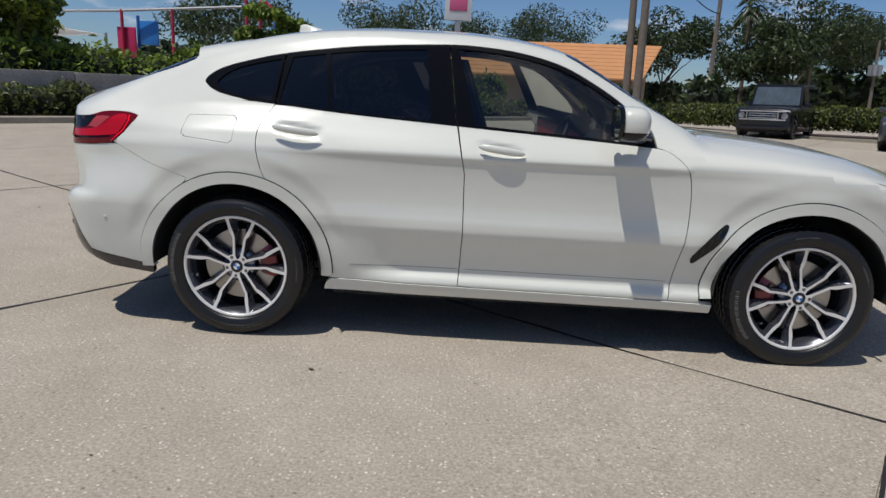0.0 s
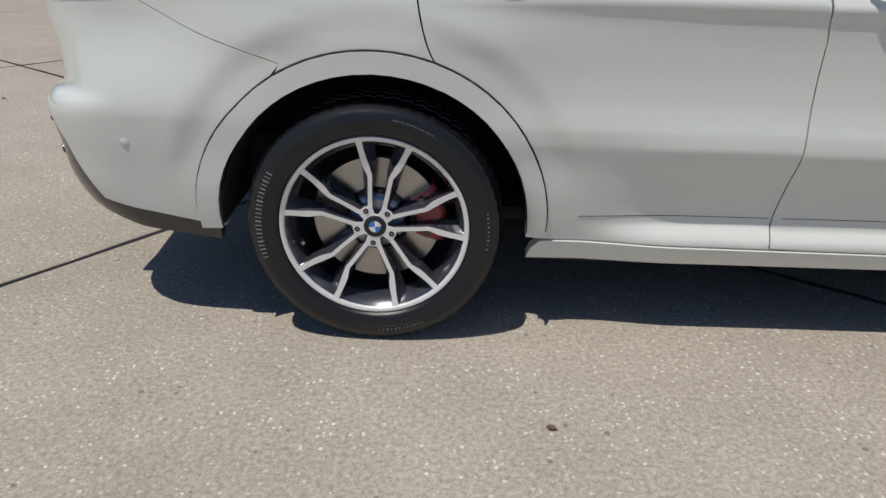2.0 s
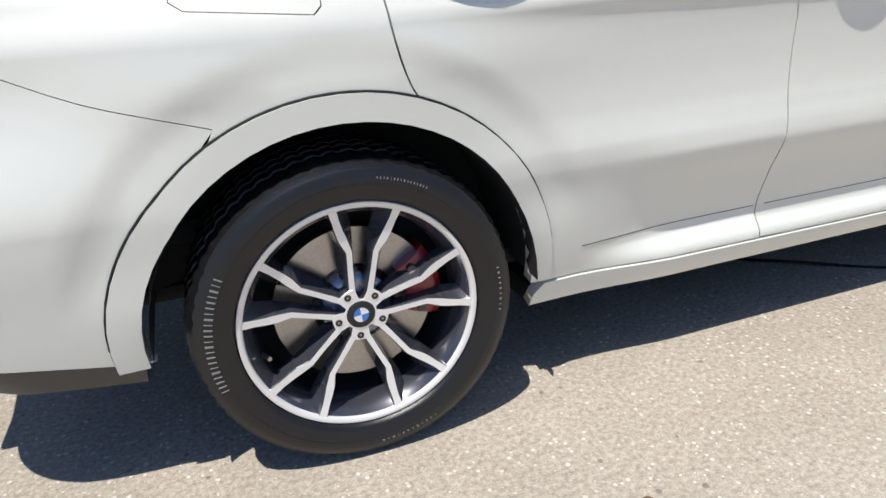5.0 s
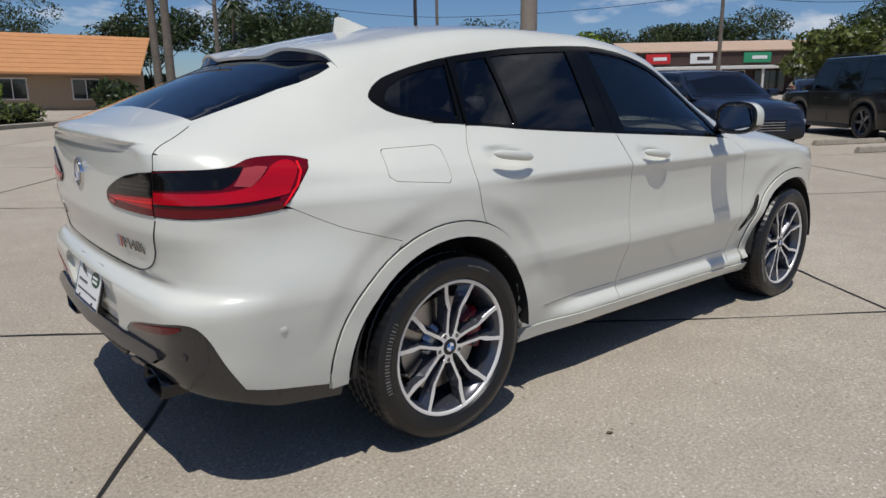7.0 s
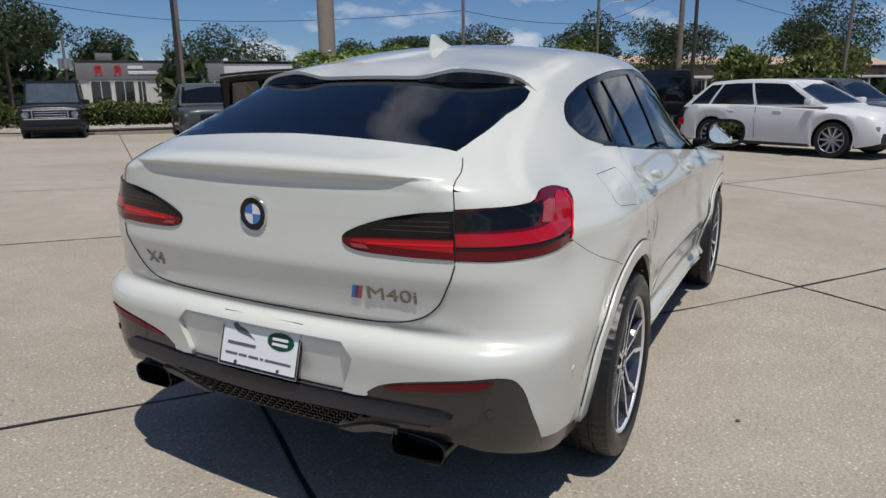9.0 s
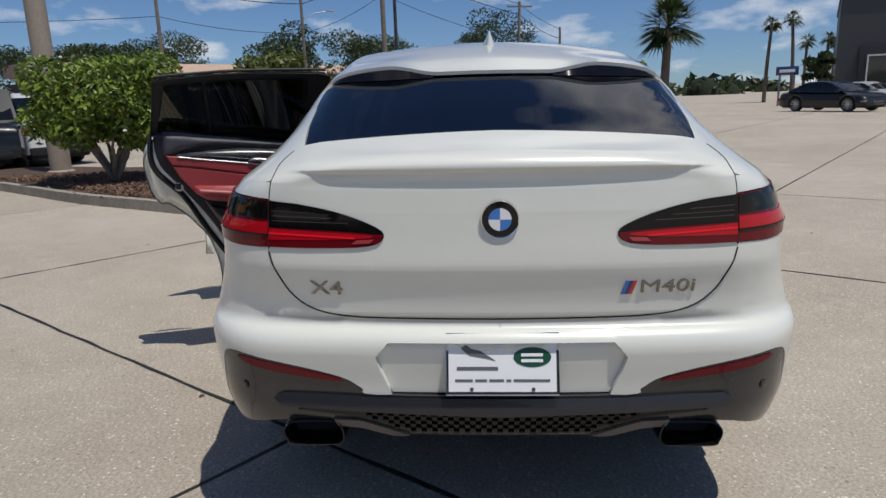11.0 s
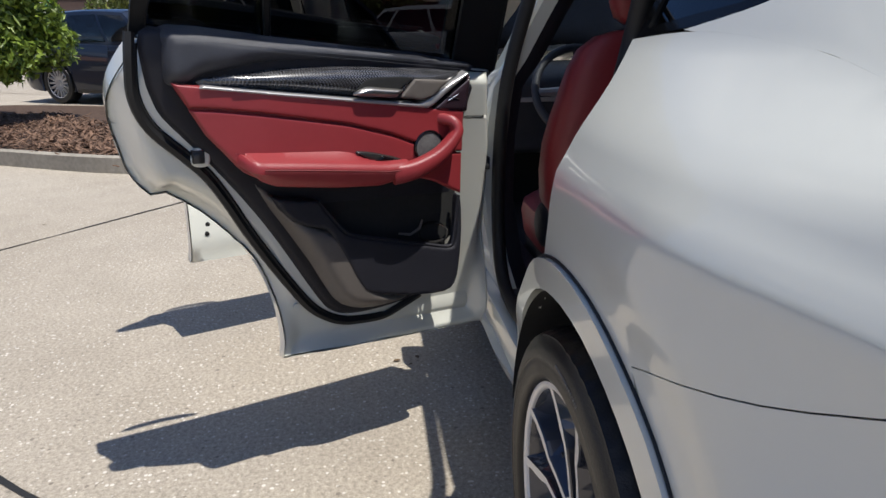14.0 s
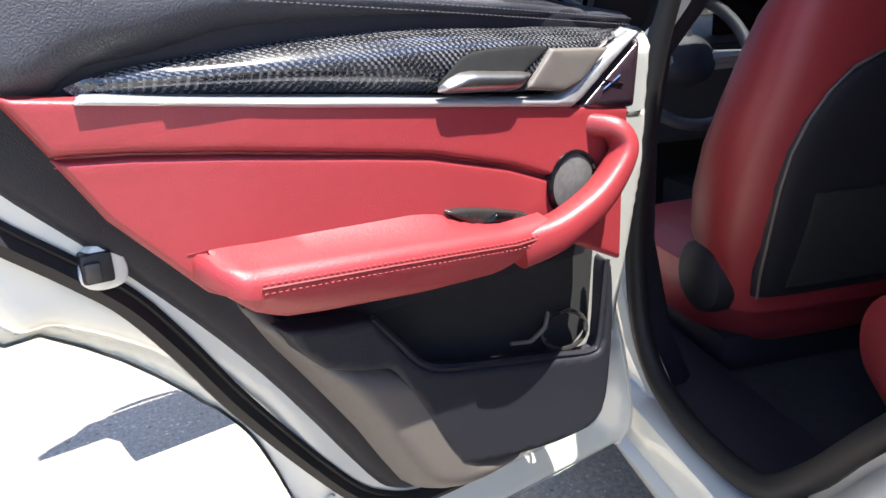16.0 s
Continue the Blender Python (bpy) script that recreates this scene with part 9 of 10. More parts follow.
vehicle(13.5, 6.3, -121, "dark blue luxury sport utility vehicle with mesh grille", BLUE_PAINT, 4.8, 1.93, 1.66, 2.87, 0.88, 0.38, SUV_DECK, cabin=(0.12, 0.75, 2.75, 3.6), spokes=16, category="car")
vehicle(17.3, 2.5, 52, "black off-road vehicle with a spare wheel on its tailgate", BLACK_PAINT, 4.55, 1.98, 1.95, 2.75, 0.85, 0.40, BOX_DECK, cabin=(0.03, 0.16, 2.9, 3.4), tumble=0.12, box=1, rim=GUNMETAL, spokes=5, spare=True, category="off-roader")
vehicle(15.95, 0.02, -119, "white sport utility vehicle with ten-spoke alloy wheels", WHITE_PAINT, 4.73, 1.94, 1.66, 2.87, 0.88, 0.38, SUV_DECK, cabin=(0.12, 0.75, 2.7, 3.65), tumble=0.2, clad=None, spokes=10, category="car", splits=(0.20, 0.56))
vehicle(19.6, -0.9, -119, "dark grey sport utility vehicle behind a white one", GREY_PAINT, 4.8, 1.93, 1.70, 2.87, 0.88, 0.38, SUV_DECK, cabin=(0.1, 0.7, 2.85, 3.6), category="car")
vehicle(24.5, 4.6, -121, "silver sport utility vehicle in the second row", SILVER_PAINT, 4.6, 1.85, 1.62, 2.7, 0.9, 0.36, SUV_DECK, cabin=(0.15, 0.7, 2.7, 3.5), category="car")
vehicle(27.5, 8.6, -150, "dark blue sedan parked across the lot", BLUE_PAINT, 4.9, 1.86, 1.45, 2.9, 0.85, 0.35, SEDAN_DECK, cabin=(0.55, 1.45, 2.85, 3.75), category="car")
vehicle(14.4, 11.4, 56, "white pickup truck with black side stripes", WHITE_PAINT, 5.5, 1.98, 1.86, 3.3, 0.9, 0.42, TRUCK_DECK, cabin=(1.9, 2.0, 3.6, 4.3), tumble=0.16, rim=GUNMETAL, spokes=8, bed=True, category="pickup truck")
vehicle(33.0, -17.0, -155, "dark sedan parked before the showroom", BLACK_PAINT, 4.8, 1.86, 1.46, 2.85, 0.85, 0.35, SEDAN_DECK, cabin=(0.55, 1.45, 2.85, 3.75), category="car")
vehicle(38.6, -21.6, -150, "silver coupe parked near the palms", SILVER_PAINT, 4.5, 1.8, 1.36, 2.7, 0.85, 0.34, SEDAN_DECK, cabin=(0.6, 1.5, 2.6, 3.5), category="car")


def wheel_stop(x, y, yaw):
    """A cast parking block: a low bar with sloped sides and two pin holes."""
    bm = bmesh.new()
    q = [(-0.075, 0), (-0.075, 0.05), (-0.05, 0.11), (0.05, 0.11), (0.075, 0.05), (0.075, 0)]
    ends = [[bm.verts.new((s * (0.9 - (0.03 if z > 0.04 else 0)), a, z)) for a, z in q] for s in (-1, 1)]
    for k in range(6):
        bm.faces.new((ends[0][k], ends[0][(k + 1) % 6], ends[1][(k + 1) % 6], ends[1][k]))
    bm.faces.new(ends[0])
    bm.faces.new(ends[1][::-1])
    bmesh.ops.bevel(bm, geom=bm.edges[:], offset=0.012, segments=2, affect="EDGES")
    bmesh.ops.recalc_face_normals(bm, faces=bm.faces)
    t = empty("wheel_stop", Matrix.Translation((x, y, 0)) @ Matrix.Rotation(radians(yaw), 4, "Z"), "worn concrete wheel stop on the lot", "wheel stop", "wheel stops of the row")
    part("block", bm, KERB, t)
    for s in (-0.6, 0.6):
        part("anchor_pin", cyl_bm(0.012, 0.012, 0.012, 10, Matrix.Translation((s, 0, 0.106))), DARK_STEEL, t)


for x, y in ((13.8, 1.55), (15.0, 2.8), (17.0, 1.9)):
    wheel_stop(x, y, -29)


# ---- poles and wires ----
WOOD = mat("weathered_pole_wood", (0.16, 0.135, 0.11), rough=0.9, noise_amt=0.35, noise_scale=5, bump=0.6, bump_scale=40)
TAN_STEEL = mat("tan_painted_steel", (0.30, 0.25, 0.20), rough=0.6, noise_amt=0.15, noise_scale=2)
DARK_POLE = mat("dark_bronze_paint", (0.035, 0.03, 0.028), rough=0.5, noise_amt=0.15)
WIRE = mat("black_cable", (0.01, 0.01, 0.011), rough=0.6)
GALV = mat("galvanised_steel", (0.38, 0.39, 0.40), rough=0.45, metal=0.6, noise_amt=0.2)


def utility_pole(x, y, h, r, label, material=WOOD, arm=0, arm_yaw=0.0, cans=0, lamp=0.0, lamp_yaw=0.0, lean=(0, 0)):
    t = empty("utility_pole", Matrix.Translation((x, y, -0.05)), label, "pole", "poles along the street")
    top = (lean[0] * h, lean[1] * h)
    part("post", tube_bm([(top[0] * k, top[1] * k, h * k) for k in np.linspace(0, 1, 6)], [r * (1 - 0.3 * k) for k in np.linspace(0, 1, 6)], 14), material, t)
    c, s = math.cos(radians(arm_yaw)), math.sin(radians(arm_yaw))
    for k in range(arm):
        z = h - 0.4 - 0.9 * k
        bm = box_bm(-1.1, 1.1, -0.05, 0.05, -0.06, 0.06, 0.01)
        bm.transform(Matrix.Translation((top[0], top[1], z)) @ Matrix.Rotation(radians(arm_yaw), 4, "Z"))
        cross = part("crossarm", bm, WOOD, t)
        for q in (-1, -0.5, 0.5, 1):
            part("insulator", cyl_bm(0.04, 0.025, 0.14, 8, Matrix.Translation((top[0] + q * c, top[1] + q * s, z + 0.06))), GALV, cross)
    for k in range(cans):
        part("transformer", cyl_bm(0.2, 0.2, 0.8, 16, Matrix.Translation((top[0] + 0.32 * math.cos(2.1 * k), top[1] + 0.32 * math.sin(2.1 * k), h - 2.6)), 0.04), GALV, t)
    if lamp:
        c, s = math.cos(radians(lamp_yaw)), math.sin(radians(lamp_yaw))
        z = h * lamp
        part("lamp_arm", tube_bm([(0.1 * c, 0.1 * s, z), (0.9 * c, 0.9 * s, z + 0.38), (2.0 * c, 2.0 * s, z + 0.55)], 0.035, 8), GALV, t)
        bm = box_bm(-0.32, 0.32, -0.13, 0.13, -0.05, 0.06, 0.04)
        bm.transform(Matrix.Translation((2.2 * c, 2.2 * s, z + 0.56)) @ Matrix.Rotation(radians(lamp_yaw), 4, "Z"))
        part("lamp_head", bm, GALV, t)
    return Vector((x + top[0], y + top[1], h))


def cable(a, b, sag, r=0.02):
    """One hanging wire between two places."""
    a, b = Vector(a), Vector(b)
    pts = [a.lerp(b, k / 20) - Vector((0, 0, sag * 4 * (k / 20) * (1 - k / 20))) for k in range(21)]
    ob = part("overhead_wire", tube_bm(pts, r, 5), WIRE)
    tagged(ob, "black overhead wire sagging between poles", "wire", "overhead wires")


# tan column of the sign in the island
col = empty("sign_column", Matrix.Translation((11.2, 8.9, 0.0)), "thick tan-painted steel column in the mulch bed", "column")
part("shaft", cyl_bm(0.21, 0.19, 9.0, 28, Matrix.Translation((0, 0, 0.0))), TAN_STEEL, col)
part("base_collar", lathe_bm([(0.21, 0.0), (0.27, 0.0), (0.27, 0.12), (0.215, 0.15)], 28), TAN_STEEL, col)
lp = empty("lot_lamp_post", Matrix.Translation((17.2, 20.9, 0)), "slim dark steel lot lamp post on a white base", "lamp post")
part("post", tube_bm([(0, 0, 0.6), (0, 0, 9.5)], [0.09, 0.06], 12), DARK_POLE, lp)
part("footing", cyl_bm(0.28, 0.26, 0.75, 20, bevel=0.03), mat("white_painted_concrete", (0.6, 0.59, 0.57), rough=0.8, noise_amt=0.15), lp)
wp = []
wp.append(utility_pole(7.75, 25.6, 10.5, 0.17, "weathered wooden utility pole of a pair", arm=0))
utility_pole(8.15, 25.4, 10.0, 0.19, "thick grey wooden utility pole of a pair", lean=(0.012, 0))
wp.append(utility_pole(15.2, 37.5, 10.5, 0.15, "wooden pole with a street lamp and guy wires", lamp=0.86, lamp_yaw=180, arm=1, arm_yaw=-37, lean=(0.02, 0)))
utility_pole(31.5, 49.5, 6.2, 0.13, "wooden pole with grey transformers", cans=3)
wp.append(utility_pole(37.4, 43.4, 10.5, 0.16, "wooden utility pole before the shop", arm=1, arm_yaw=-40))
wp.append(utility_pole(44.5, 21.5, 10.5, 0.15, "slender wooden utility pole by the road"))
wp.append(utility_pole(50.5, 13.0, 9.6, 0.14, "wooden pole with a street lamp arm", lamp=0.78, lamp_yaw=-70))
wp.append(utility_pole(46.0, 6.2, 11.5, 0.20, "tall brown wooden utility pole", arm=1, arm_yaw=-70))
utility_pole(48.2, 5.6, 11.5, 0.15, "dark wooden pole beside a taller one", DARK_POLE)
wp.append(utility_pole(58.0, -3.8, 9.0, 0.16, "leaning wooden utility pole by the road", arm=1, arm_yaw=-75, lean=(0, -0.03)))
wp.append(utility_pole(66.0, -8.5, 7.5, 0.16, "distant wooden utility pole"))
for a, b in zip(wp[1:-1], wp[2:]):
    for dz, sag, r in ((-0.25, 0.2, 0.022), (-1.1, 0.3, 0.03), (-3.2, 0.35, 0.02)):
        cable(a + Vector((0, 0, dz)), b + Vector((0, 0, dz)), sag, r)
cable(wp[0] + Vector((0, 0, -0.4)), wp[1] + Vector((0, 0, -0.4)), 0.6)
cable(wp[0] + Vector((0, 0, -1.6)), wp[1] + Vector((0, 0, -4.4)), 0.9, 0.03)
cable(wp[0] + Vector((0, 0, -0.6)), (-22, 44, 9.5), 0.8)
cable(wp[0] + Vector((0, 0, -1.3)), (-22, 44, 8.6), 0.8, 0.03)

# ---- buildings ----
TAN_ROOF = mat("tan_metal_roof", (0.46, 0.33, 0.24), rough=0.7, noise_amt=0.1, noise_scale=0.8)
BROWN = mat("dark_brown_fascia", (0.055, 0.032, 0.026), rough=0.7, noise_amt=0.2, noise_scale=1)
WHITE_WALL = mat("white_render", (0.62, 0.61, 0.58), rough=0.85, noise_amt=0.1, noise_scale=1.2)
GREY_WALL = mat("grey_render", (0.20, 0.20, 0.21), rough=0.85, noise_amt=0.1, noise_scale=1.2)
SHOP_DARK = mat("shadowed_shopfront_glass", (0.02, 0.022, 0.024), rough=0.1, coat=1.0)
RED_SIGN = mat("red_sign", (0.50, 0.02, 0.025), rough=0.5)
GREEN_SIGN = mat("green_sign", (0.03, 0.26, 0.13), rough=0.5)
YELLOW_SIGN = mat("yellow_sign", (0.55, 0.38, 0.03), rough=0.5)
WHITE_SIGN = mat("white_sign", (0.72, 0.72, 0.72), rough=0.5)
PINK_SIGN = mat("pink_sign", (0.55, 0.10, 0.22), rough=0.5)
ORANGE_ROOF = mat("orange_clay_shingle", (0.50, 0.235, 0.095), rough=0.8, noise_amt=0.12, noise_scale=1.5, bump=0.5, bump_scale=30)


def facade(name, a, b, label, category):
    """An Empty whose x runs along the front from a to b; y points away from the viewer."""
    a, b = Vector((a[0], a[1], 0)), Vector((b[0], b[1], 0))
    d = b - a
    return empty(name, Matrix.Translation(a) @ Matrix.Rotation(math.atan2(d.y, d.x), 4, "Z"), label, category), d.length


def window_part(t, x0, x1, z0, z1, y=0.0, frame_mat=None, name="window"):
    w = part(name, box_bm(x0, x1, y - 0.03, y + 0.05, z0, z1), SHOP_DARK, t)
    fm = frame_mat or WHITE_WALL
    for q in ((x0 - 0.05, x0 + 0.03, z0 - 0.05, z1 + 0.05), (x1 - 0.03, x1 + 0.05, z0 - 0.05, z1 + 0.05), (x0 + 0.03, x1 - 0.03, z1 - 0.04, z1 + 0.05), (x0 + 0.03, x1 - 0.03, z0 - 0.05, z0 + 0.03), ((x0 + x1) / 2 - 0.03, (x0 + x1) / 2 + 0.03, z0 + 0.03, z1 - 0.04)):
        part("window_frame", box_bm(q[0], q[1], y - 0.06, y + 0.04, q[2], q[3]), fm, w)


# tyre shop
ts, tl = facade("tyre_shop", (38.2, 58.0), (55.5, 43.8), "low grey and white shop with red and white sign shapes", "shop building")
part("wall", box_bm(0, tl, 0.06, 12, -0.3, 3.0), WHITE_WALL, ts)
part("fascia", box_bm(-0.1, tl * 0.58, -0.1, 12, 3.0, 4.6, 0.02), GREY_WALL, ts)
part("fascia", box_bm(tl * 0.58 + 0.01, tl, -0.02, 12, 3.0, 4.45, 0.02), WHITE_WALL, ts)
part("coping", box_bm(-0.15, tl + 0.05, -0.16, 12.1, 4.6, 4.72, 0.02), DARK_POLE, ts)
part("parapet_block", box_bm(1.6, 3.0, 1.0, 2.4, 4.7, 5.4, 0.02), GREY_WALL, ts)
for k in range(4):
    part("roof_vent", cyl_bm(0.28, 0.2, 0.4, 12, Matrix.Translation((5.5 + 4.0 * k, 3, 4.7))), WHITE_SIGN, ts)
for x0, x1, z0 in ((1.0, 2.7, 0.6), (3.0, 4.7, 0.6), (5.0, 5.7, 0.1), (7.0, 8.2, 0.6), (9.0, 11.2, 0.6), (12.0, 14.0, 0.6), (15.0, 17.0, 0.3), (18.2, 20.5, 0.3)):
    window_part(ts, x0, x1, z0, 2.85, 0.03)
for flip, x0 in ((-1, 1.45), (1, 3.1)):
    bm = bmesh.new()
    for q in ((0, 0.18, 0, 0.85), (0.18, 0.55, 0.67, 0.85), (0.18, 0.55, 0.35, 0.5), (0.45, 0.62, 0.5, 0.7), (0.4, 0.62, 0, 0.35)):
        x_0, x_1 = (x0 + q[0], x0 + q[1]) if flip == 1 else (x0 + 0.62 - q[1], x0 + 0.62 - q[0])
        box_bm(x_0, x_1, -0.16, -0.11, 3.4 + q[2], 3.4 + q[3], bm=bm)
    part("sign_shape", bm, RED_SIGN, ts, smooth=False)
for z, x1 in ((3.92, 5.6), (3.45, 6.9)):
    part("sign_bar", box_bm(4.3, x1, -0.15, -0.11, z, z + 0.30, 0.01), WHITE_SIGN, ts)

# shopping strip across the road
sm, sl = facade("shopping_strip", (61.5, 40.5), (126.0, -14.0), "long low shopping strip with tan roof and dark fascia", "shop building")
part("wall", box_bm(0, sl, 2.2, 14, -0.5, 4.0), BROWN, sm)
part("fascia", box_bm(-0.3, sl, 0, 2.4, 3.2, 4.7), BROWN, sm)
bm = bmesh.new()
q = [(-0.2, 4.6), (4.5, 5.9), (12, 5.9), (12, 4.6)]
e = [[bm.verts.new((x, a, z)) for a, z in q] for x in (-0.6, sl + 0.4)]
for k in range(4):
    bm.faces.new((e[0][k], e[0][(k + 1) % 4], e[1][(k + 1) % 4], e[1][k]))
bm.faces.new(e[0])
bm.faces.new(e[1])
bmesh.ops.recalc_face_normals(bm, faces=bm.faces)
part("roof", bm, TAN_ROOF, sm, smooth=False)
part("canopy", box_bm(-0.5, sl, -1.2, 0.1, 2.75, 3.1, 0.02), WHITE_WALL, sm)
for k in range(int(sl / 4.5)):
    window_part(sm, 1 + 4.5 * k, 4.4 + 4.5 * k, 0.3, 2.6, 2.18, WHITE_WALL if k % 3 else BROWN)
    part("canopy_post", box_bm(0.4 + 4.5 * k, 0.6 + 4.5 * k, -1.0, -0.8, -0.5, 2.76), WHITE_WALL, sm)
for x0, w, m_ in ((6.5, 2.4, WHITE_SIGN), (12.2, 2.9, GREEN_SIGN), (24.0, 1.9, RED_SIGN), (28.0, 3.4, WHITE_SIGN), (35.5, 2.4, YELLOW_SIGN), (50, 5.5, YELLOW_SIGN), (1.8, 2.6, RED_SIGN)):
    sg = part("sign_board", box_bm(x0, x0 + w, -0.14, -0.01, 3.4, 4.45, 0.02), m_, sm)
    part("sign_bar", box_bm(x0 + w * 0.3, x0 + w * 0.85, -0.17, -0.145, 3.75, 4.1, 0.01), WHITE_SIGN if m_ in (GREEN_SIGN, RED_SIGN) else BROWN, sg)
# hut at the strip's far end
hut, hl = facade("small_house", (112, -19), (124, -27), "small grey-roofed house beside the palms", "house")
part("wall", box_bm(0, hl, 0, 8, -0.5, 3.0), WHITE_WALL, hut)
part("roof", box_bm(-0.5, hl + 0.5, -0.5, 8.5, 3.0, 3.4, 0.1), GREY_WALL, hut)

# orange-roofed house
oh, ol = facade("orange_roofed_house", (-6.0, 50.2), (14.3, 46.6), "house with a broad orange shingle gable roof", "house")
part("wall", box_bm(0.4, ol - 0.6, 0.5, 9.5, -0.4, 2.6), mat("sand_render", (0.36, 0.27, 0.18), rough=0.85, noise_amt=0.1), oh)
for s, y0, y1 in ((1, -0.5, 5.0), (-1, 10.5, 5.0)):
    n = 9
    for k in range(n):
        f0, f1 = k / n, (k + 1) / n
        ya, yb = y0 + (y1 - y0) * f0, y0 + (y1 - y0) * f1
        za, zb = 2.35 + 2.75 * f0, 2.35 + 2.75 * f1
        bm = bmesh.new()
        sk = 0.28 * 5.5
        vs = [bm.verts.new(p) for p in ((-0.3, ya, za + 0.05), (ol - 0.9 + sk * f0, ya, za + 0.05), (ol - 0.9 + sk * f1, yb, zb + 0.02), (-0.3, yb, zb + 0.02), (-0.3, ya, za - 0.08), (ol - 0.9 + sk * f0, ya, za - 0.08), (ol - 0.9 + sk * f1, yb, zb - 0.08), (-0.3, yb, zb - 0.08))]
        for q in ((0, 1, 2, 3), (7, 6, 5, 4), (0, 4, 5, 1), (1, 5, 6, 2), (2, 6, 7, 3), (3, 7, 4, 0)):
            bm.faces.new([vs[i] for i in q])
        bmesh.ops.recalc_face_normals(bm, faces=bm.faces)
        part("roof_course", bm, ORANGE_ROOF, oh, smooth=False)
bm = bmesh.new()
vs = [bm.verts.new((ol - 0.6, a, z)) for a, z in ((0.5, 2.4), (9.5, 2.4), (5.0, 4.8))] + [bm.verts.new((ol - 0.8, a, z)) for a, z in ((0.5, 2.4), (9.5, 2.4), (5.0, 4.8))]
bm.faces.new(vs[:3])
bm.faces.new(vs[3:][::-1])
for i in range(3):
    bm.faces.new((vs[i], vs[(i + 1) % 3], vs[3 + (i + 1) % 3], vs[3 + i]))
bmesh.ops.recalc_face_normals(bm, faces=bm.faces)
part("gable", bm, BROWN, oh, smooth=False)
part("chimney", box_bm(3.0, 5.2, 8, 9.4, 3.4, 5.3, 0.03), BROWN, oh)
for k in range(4):
    window_part(oh, 3.0 + 4.2 * k, 4.6 + 4.2 * k, 0.7, 2.0, 0.49)

# showroom and dealer sign beyond the lot
sr, srl = facade("showroom", (42.0, -22.8), (34.0, -38.9), "dark grey showroom with white-framed windows", "building")
part("wall", box_bm(0, srl, 0.1, 16, -0.5, 6.5), mat("dark_grey_panel", (0.045, 0.048, 0.052), rough=0.5, noise_amt=0.1), sr)
part("coping", box_bm(-0.1, srl, 0.0, 16.1, 6.5, 6.62), DARK_POLE, sr)
part("portal", box_bm(1.2, 6.6, -0.12, 0.1, -0.4, 3.5, 0.03), mat("charcoal_panel", (0.022, 0.023, 0.025), rough=0.5, noise_amt=0.1), sr)
for k in range(4):
    window_part(sr, 1.7 + 2.4 * k, 3.9 + 2.4 * k, 0.3, 2.9, -0.16 if k < 2 else 0.08)
ds = empty("dealer_sign", Matrix.Translation((42.8, -20.2, 0)) @ Matrix.Rotation(radians(60), 4, "Z"), "low navy sign panel on two posts", "sign")
for x in (-0.42, 0.42):
    part("post", box_bm(x - 0.06, x + 0.06, -0.06, 0.06, -0.5, 1.95), GREY_WALL, ds)
part("panel", box_bm(-0.65, 0.65, -0.12, 0.12, 1.9, 2.45, 0.03), NAVY_ENAMEL, ds)
part("sign_bar", box_bm(-0.45, 0.45, 0.12, 0.15, 2.08, 2.26, 0.01), WHITE_SIGN, ds)
part("sign_bar", box_bm(-0.45, 0.45, -0.15, -0.12, 2.08, 2.26, 0.01), WHITE_SIGN, ds)
# tall white sign behind the hedge
tsn = empty("pylon_sign", Matrix.Translation((0.3, 27.8, 0)), "tall white pylon sign with a pink panel", "sign")
part("post", box_bm(-0.12, 0.12, -0.12, 0.12, 0, 4.2), GALV, tsn)
part("panel", box_bm(-0.6, 0.6, -0.15, 0.15, 4.2, 7.4, 0.03), WHITE_SIGN, tsn)
for z in (4.6, 5.5):
    part("sign_bar", box_bm(-0.4, 0.4, -0.18, -0.15, z, z + 0.55, 0.02), PINK_SIGN, tsn)

# playground behind the hedge
RED_POST, BLUE_POST = mat("red_painted_steel", (0.45, 0.02, 0.05), rough=0.4, noise_amt=0.1), mat("blue_painted_steel", (0.03, 0.12, 0.42), rough=0.4, noise_amt=0.1)
pg = empty("swing_frame", Matrix.Translation((-13.0, 25.0, 0)), "red and blue playground climbing frame with steel top rail", "playground")
pts = [(-4.2, -0.3, 3.55), (-0.9, 0.1, 3.75), (5.2, 0.7, 4.25)]
part("top_rail", tube_bm(pts, 0.06, 8), GALV, pg)
for x, y, h, m_ in ((-0.9, 0.1, 3.8, RED_POST), (1.2, 0.3, 3.9, RED_POST), (4.3, 0.6, 4.6, RED_POST), (4.9, 0.6, 4.4, RED_POST), (5.5, 0.7, 4.0, BLUE_POST), (-0.4, 0.5, 3.6, BLUE_POST)):
    part("post", tube_bm([(x, y, -0.1), (x, y, h)], 0.07, 10), m_, pg)
part("post_cap", tube_bm([(4.9, 0.6, 4.4), (5.2, 0.6, 4.35), (5.5, 0.7, 4.0)], 0.07, 8), RED_POST, pg)
part("panel", box_bm(-1.2, -0.4, 0.2, 0.3, 1.8, 3.1, 0.03), mat("red_plastic_panel", (0.5, 0.02, 0.09), rough=0.4), pg)
part("panel", box_bm(-0.3, 0.5, 0.4, 0.5, 2.4, 3.4, 0.03), mat("blue_plastic_panel", (0.03, 0.2, 0.55), rough=0.4), pg)
sh = empty("shade_sail", Matrix.Translation((-17.5, 25.5, 0)), "white shade sail on a steel post", "shade sail")
bm = bmesh.new()
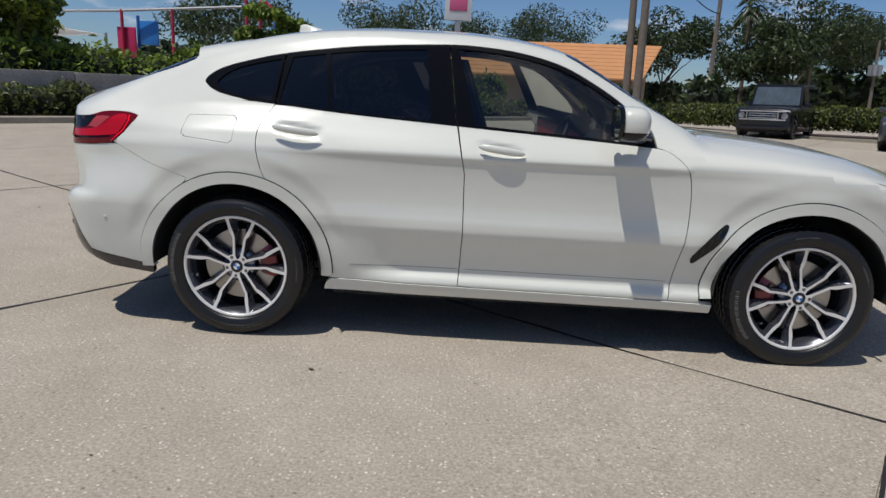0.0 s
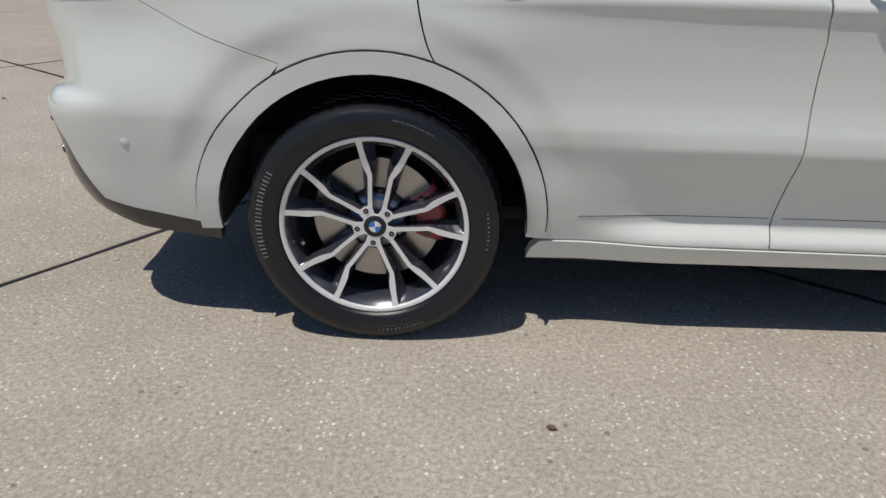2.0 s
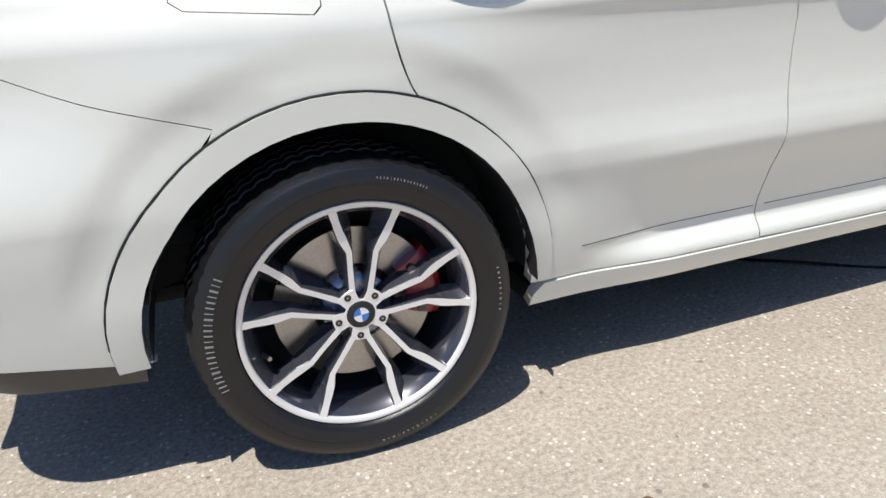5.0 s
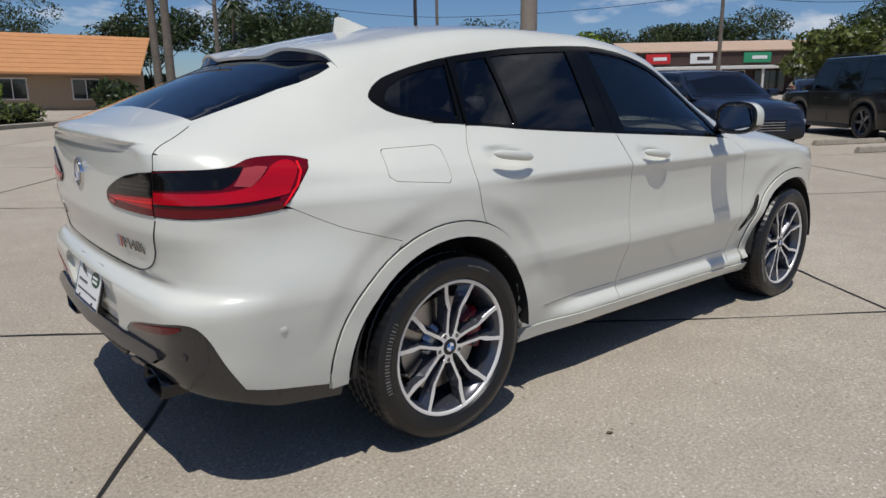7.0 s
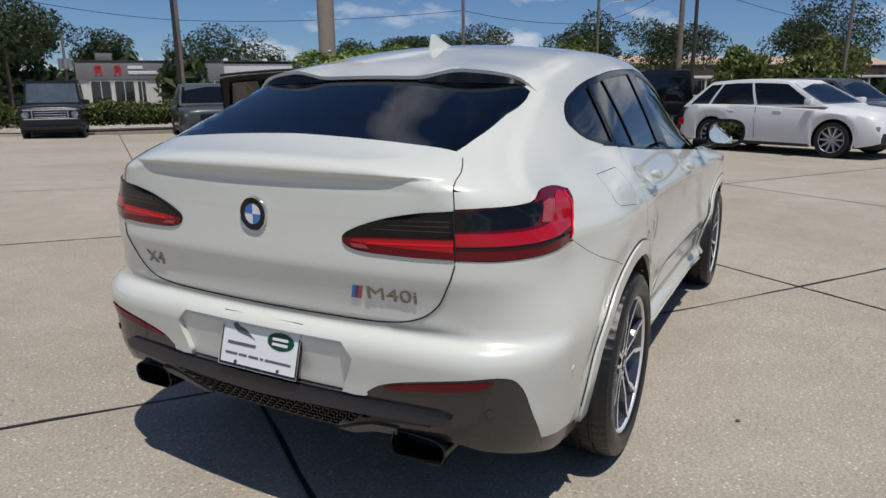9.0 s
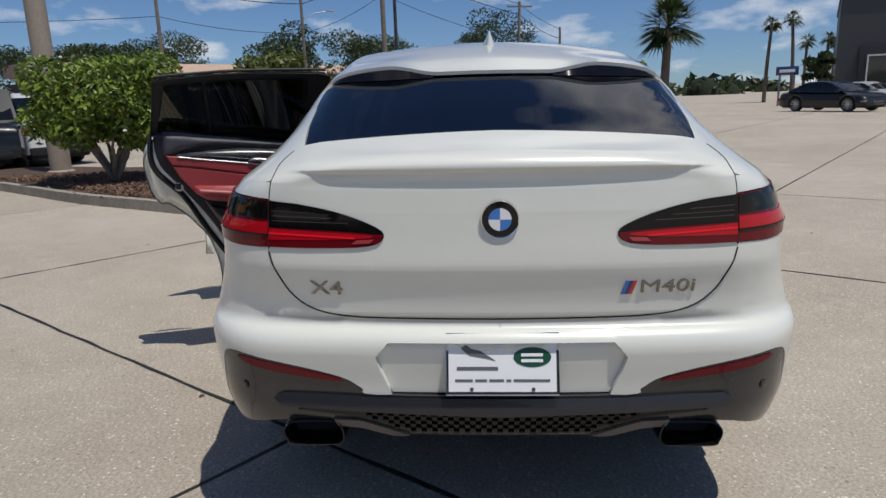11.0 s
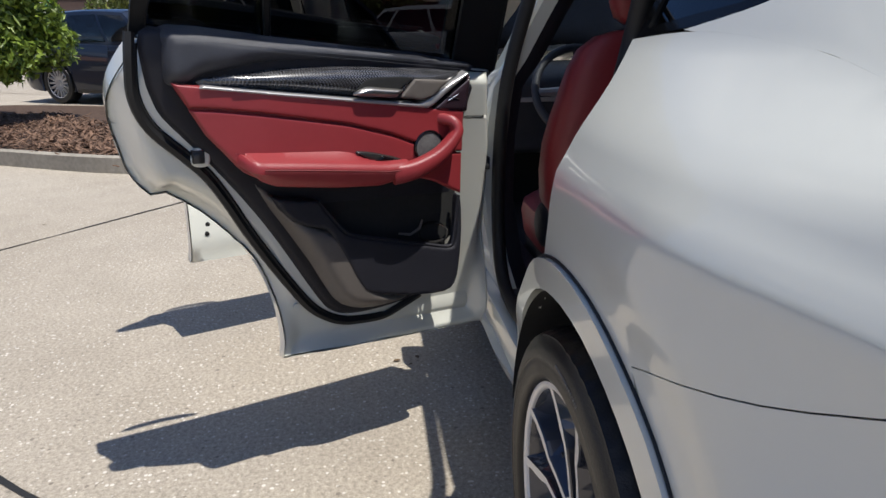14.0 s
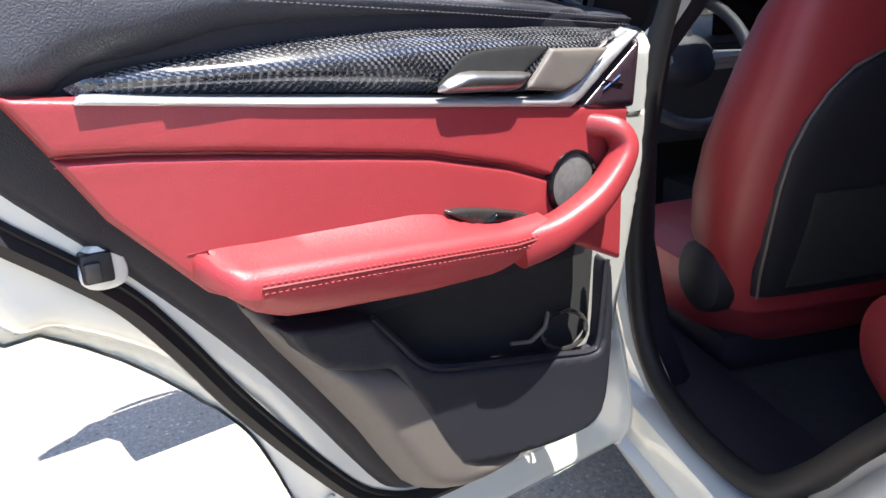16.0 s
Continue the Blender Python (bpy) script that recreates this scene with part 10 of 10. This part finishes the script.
g = [[bm.verts.new((-2 + 4 * i / 6, -1.2 + 2.4 * j / 6, 2.8 + 0.5 * (1 - i / 6) - 0.4 * math.sin(math.pi * i / 6) * math.sin(math.pi * j / 6))) for j in range(7)] for i in range(7)]
for i in range(6):
    for j in range(6):
        bm.faces.new((g[i][j], g[i + 1][j], g[i + 1][j + 1], g[i][j + 1]))
bmesh.ops.solidify(bm, geom=bm.faces[:], thickness=0.01)
part("fabric", bm, WHITE_SIGN, sh)
part("post", tube_bm([(-2, -1.2, -0.1), (-2, -1.2, 3.4)], 0.06, 8), GALV, sh)
part("post", tube_bm([(2, 1.2, -0.1), (2, 1.2, 2.9)], 0.06, 8), GALV, sh)


# ---- lie of the land: beyond the car the lot rises gently forward, and everything on it stands plumb to that ----
LEVEL = Matrix.Rotation(-math.atan(RISE_X), 4, "Y") @ Matrix.Rotation(math.atan(RISE_Y), 4, "X")
bpy.context.view_layer.update()
for ob in list(scene.objects):
    if ob.parent is None and ob.type in {"EMPTY", "MESH"} and ob is not CAR and ob is not ground:
        c = ob.matrix_world.translation if ob.type == "EMPTY" else sum((Vector(v) for v in ob.bound_box), Vector()) / 8
        if c.x > 6.0:
            ob.matrix_world = Matrix.Translation((0, 0, land(c.x, c.y) - RISE_X * c.x - RISE_Y * c.y)) @ LEVEL @ ob.matrix_world

# ---- slabs of the lot and the sealed joints between them ----
def slab_mesh():
    """One slab: a top in six by six fields with a worn arris and short sides."""
    bm, n = bmesh.new(), 6
    hu, hv = SLAB_U / 2 - 0.008, SLAB_V / 2 - 0.008
    g = [[bm.verts.new((-hu + 2 * hu * i / n, -hv + 2 * hv * j / n, -0.003 if i in (0, n) or j in (0, n) else 0.0)) for j in range(n + 1)] for i in range(n + 1)]
    for i in range(n + 1):
        for j in range(n + 1):
            v = g[i][j].co
            if i == 1:
                v.x = -hu + 0.012
            if i == n - 1:
                v.x = hu - 0.012
            if j == 1:
                v.y = -hv + 0.012
            if j == n - 1:
                v.y = hv - 0.012
    for i in range(n):
        for j in range(n):
            bm.faces.new((g[i][j], g[i + 1][j], g[i + 1][j + 1], g[i][j + 1]))
    rim = [e for e in bm.edges if e.is_boundary]
    ext = bmesh.ops.extrude_edge_only(bm, edges=rim)
    for v in ext["geom"]:
        if isinstance(v, bmesh.types.BMVert):
            v.co.z = -0.026
    bmesh.ops.recalc_face_normals(bm, faces=bm.faces)
    me = bpy.data.meshes.new("slab")
    bm.to_mesh(me)
    bm.free()
    me.materials.append(CONCRETE)
    return me


SLAB = slab_mesh()
jb = bmesh.new()
for i in range(-8, 9):
    for j in range(-8, 9):
        c = [lot((i + 0.5 + a) * SLAB_U, (j + 0.5 + b) * SLAB_V) for a, b in ((0, 0), (0.5, 0), (0, 0.5))]
        corner = [land(*lot((i + a) * SLAB_U, (j + b) * SLAB_V)[:2]) for a in (0, 1) for b in (0, 1)]
        m = Matrix((LOT_U, LOT_V, Vector((0, 0, 1)))).transposed().to_4x4()
        m.translation = (c[0][0], c[0][1], 0)
        me = SLAB
        if max(corner) > 0:
            me = SLAB.copy()
            for v in me.vertices:
                w = m @ v.co
                v.co.z += land(w.x, w.y)
        ob = new("slab", me)
        ob.parent = ground
        ob.matrix_world = m
        rough = np.random.default_rng(1000 + 17 * i + j)
        for a, b in (((0, 0), (1, 0)), ((0, 0), (0, 1))):
            p, q = [Vector(lot((i + s[0]) * SLAB_U, (j + s[1]) * SLAB_V)) for s in (a, b)]
            d = (q - p).normalized()
            s_ = Vector((-d.y, d.x, 0))
            n = 24
            wid = 0.0075 + 0.005 * rough.random(n + 1)
            off = 0.004 * rough.normal(size=n + 1)
            ring = []
            for k in range(n + 1):
                w = p.lerp(q, k / n)
                z = land(w.x, w.y) + 0.0015
                ring.append([jb.verts.new((w.x + s_.x * e, w.y + s_.y * e, z)) for e in (off[k] + wid[k], off[k] - wid[k])])
            for k in range(n):
                jb.faces.new((ring[k][0], ring[k][1], ring[k + 1][1], ring[k + 1][0]))
bmesh.ops.recalc_face_normals(jb, faces=jb.faces)
seal = part("joint_sealant", jb, TAR, ground, smooth=False)

# a hairline crack wandering through the slab beside the car
CRACK_FROM, CRACK_TO = Vector((-0.88, -1.60, 0)), Vector((-0.48, -2.18, 0))
cb = bmesh.new()
rough = np.random.default_rng(77)
for a, b, w in ((CRACK_FROM, CRACK_TO, 0.0035), (CRACK_FROM.lerp(CRACK_TO, 0.35), CRACK_FROM.lerp(CRACK_TO, 0.5) + Vector((-0.22, -0.05, 0)), 0.002)):
    last = None
    for k in range(31):
        c = a.lerp(b, k / 30) + Vector((rough.normal(0, 0.012), rough.normal(0, 0.006), 0.0016))
        row = [cb.verts.new((c.x + e * w * rough.uniform(0.5, 1.5), c.y, c.z)) for e in (-1, 1)]
        if last:
            cb.faces.new((last[0], last[1], row[1], row[0]))
        last = row
bmesh.ops.recalc_face_normals(cb, faces=cb.faces)
part("slab_crack", cb, TAR, ground, smooth=False)
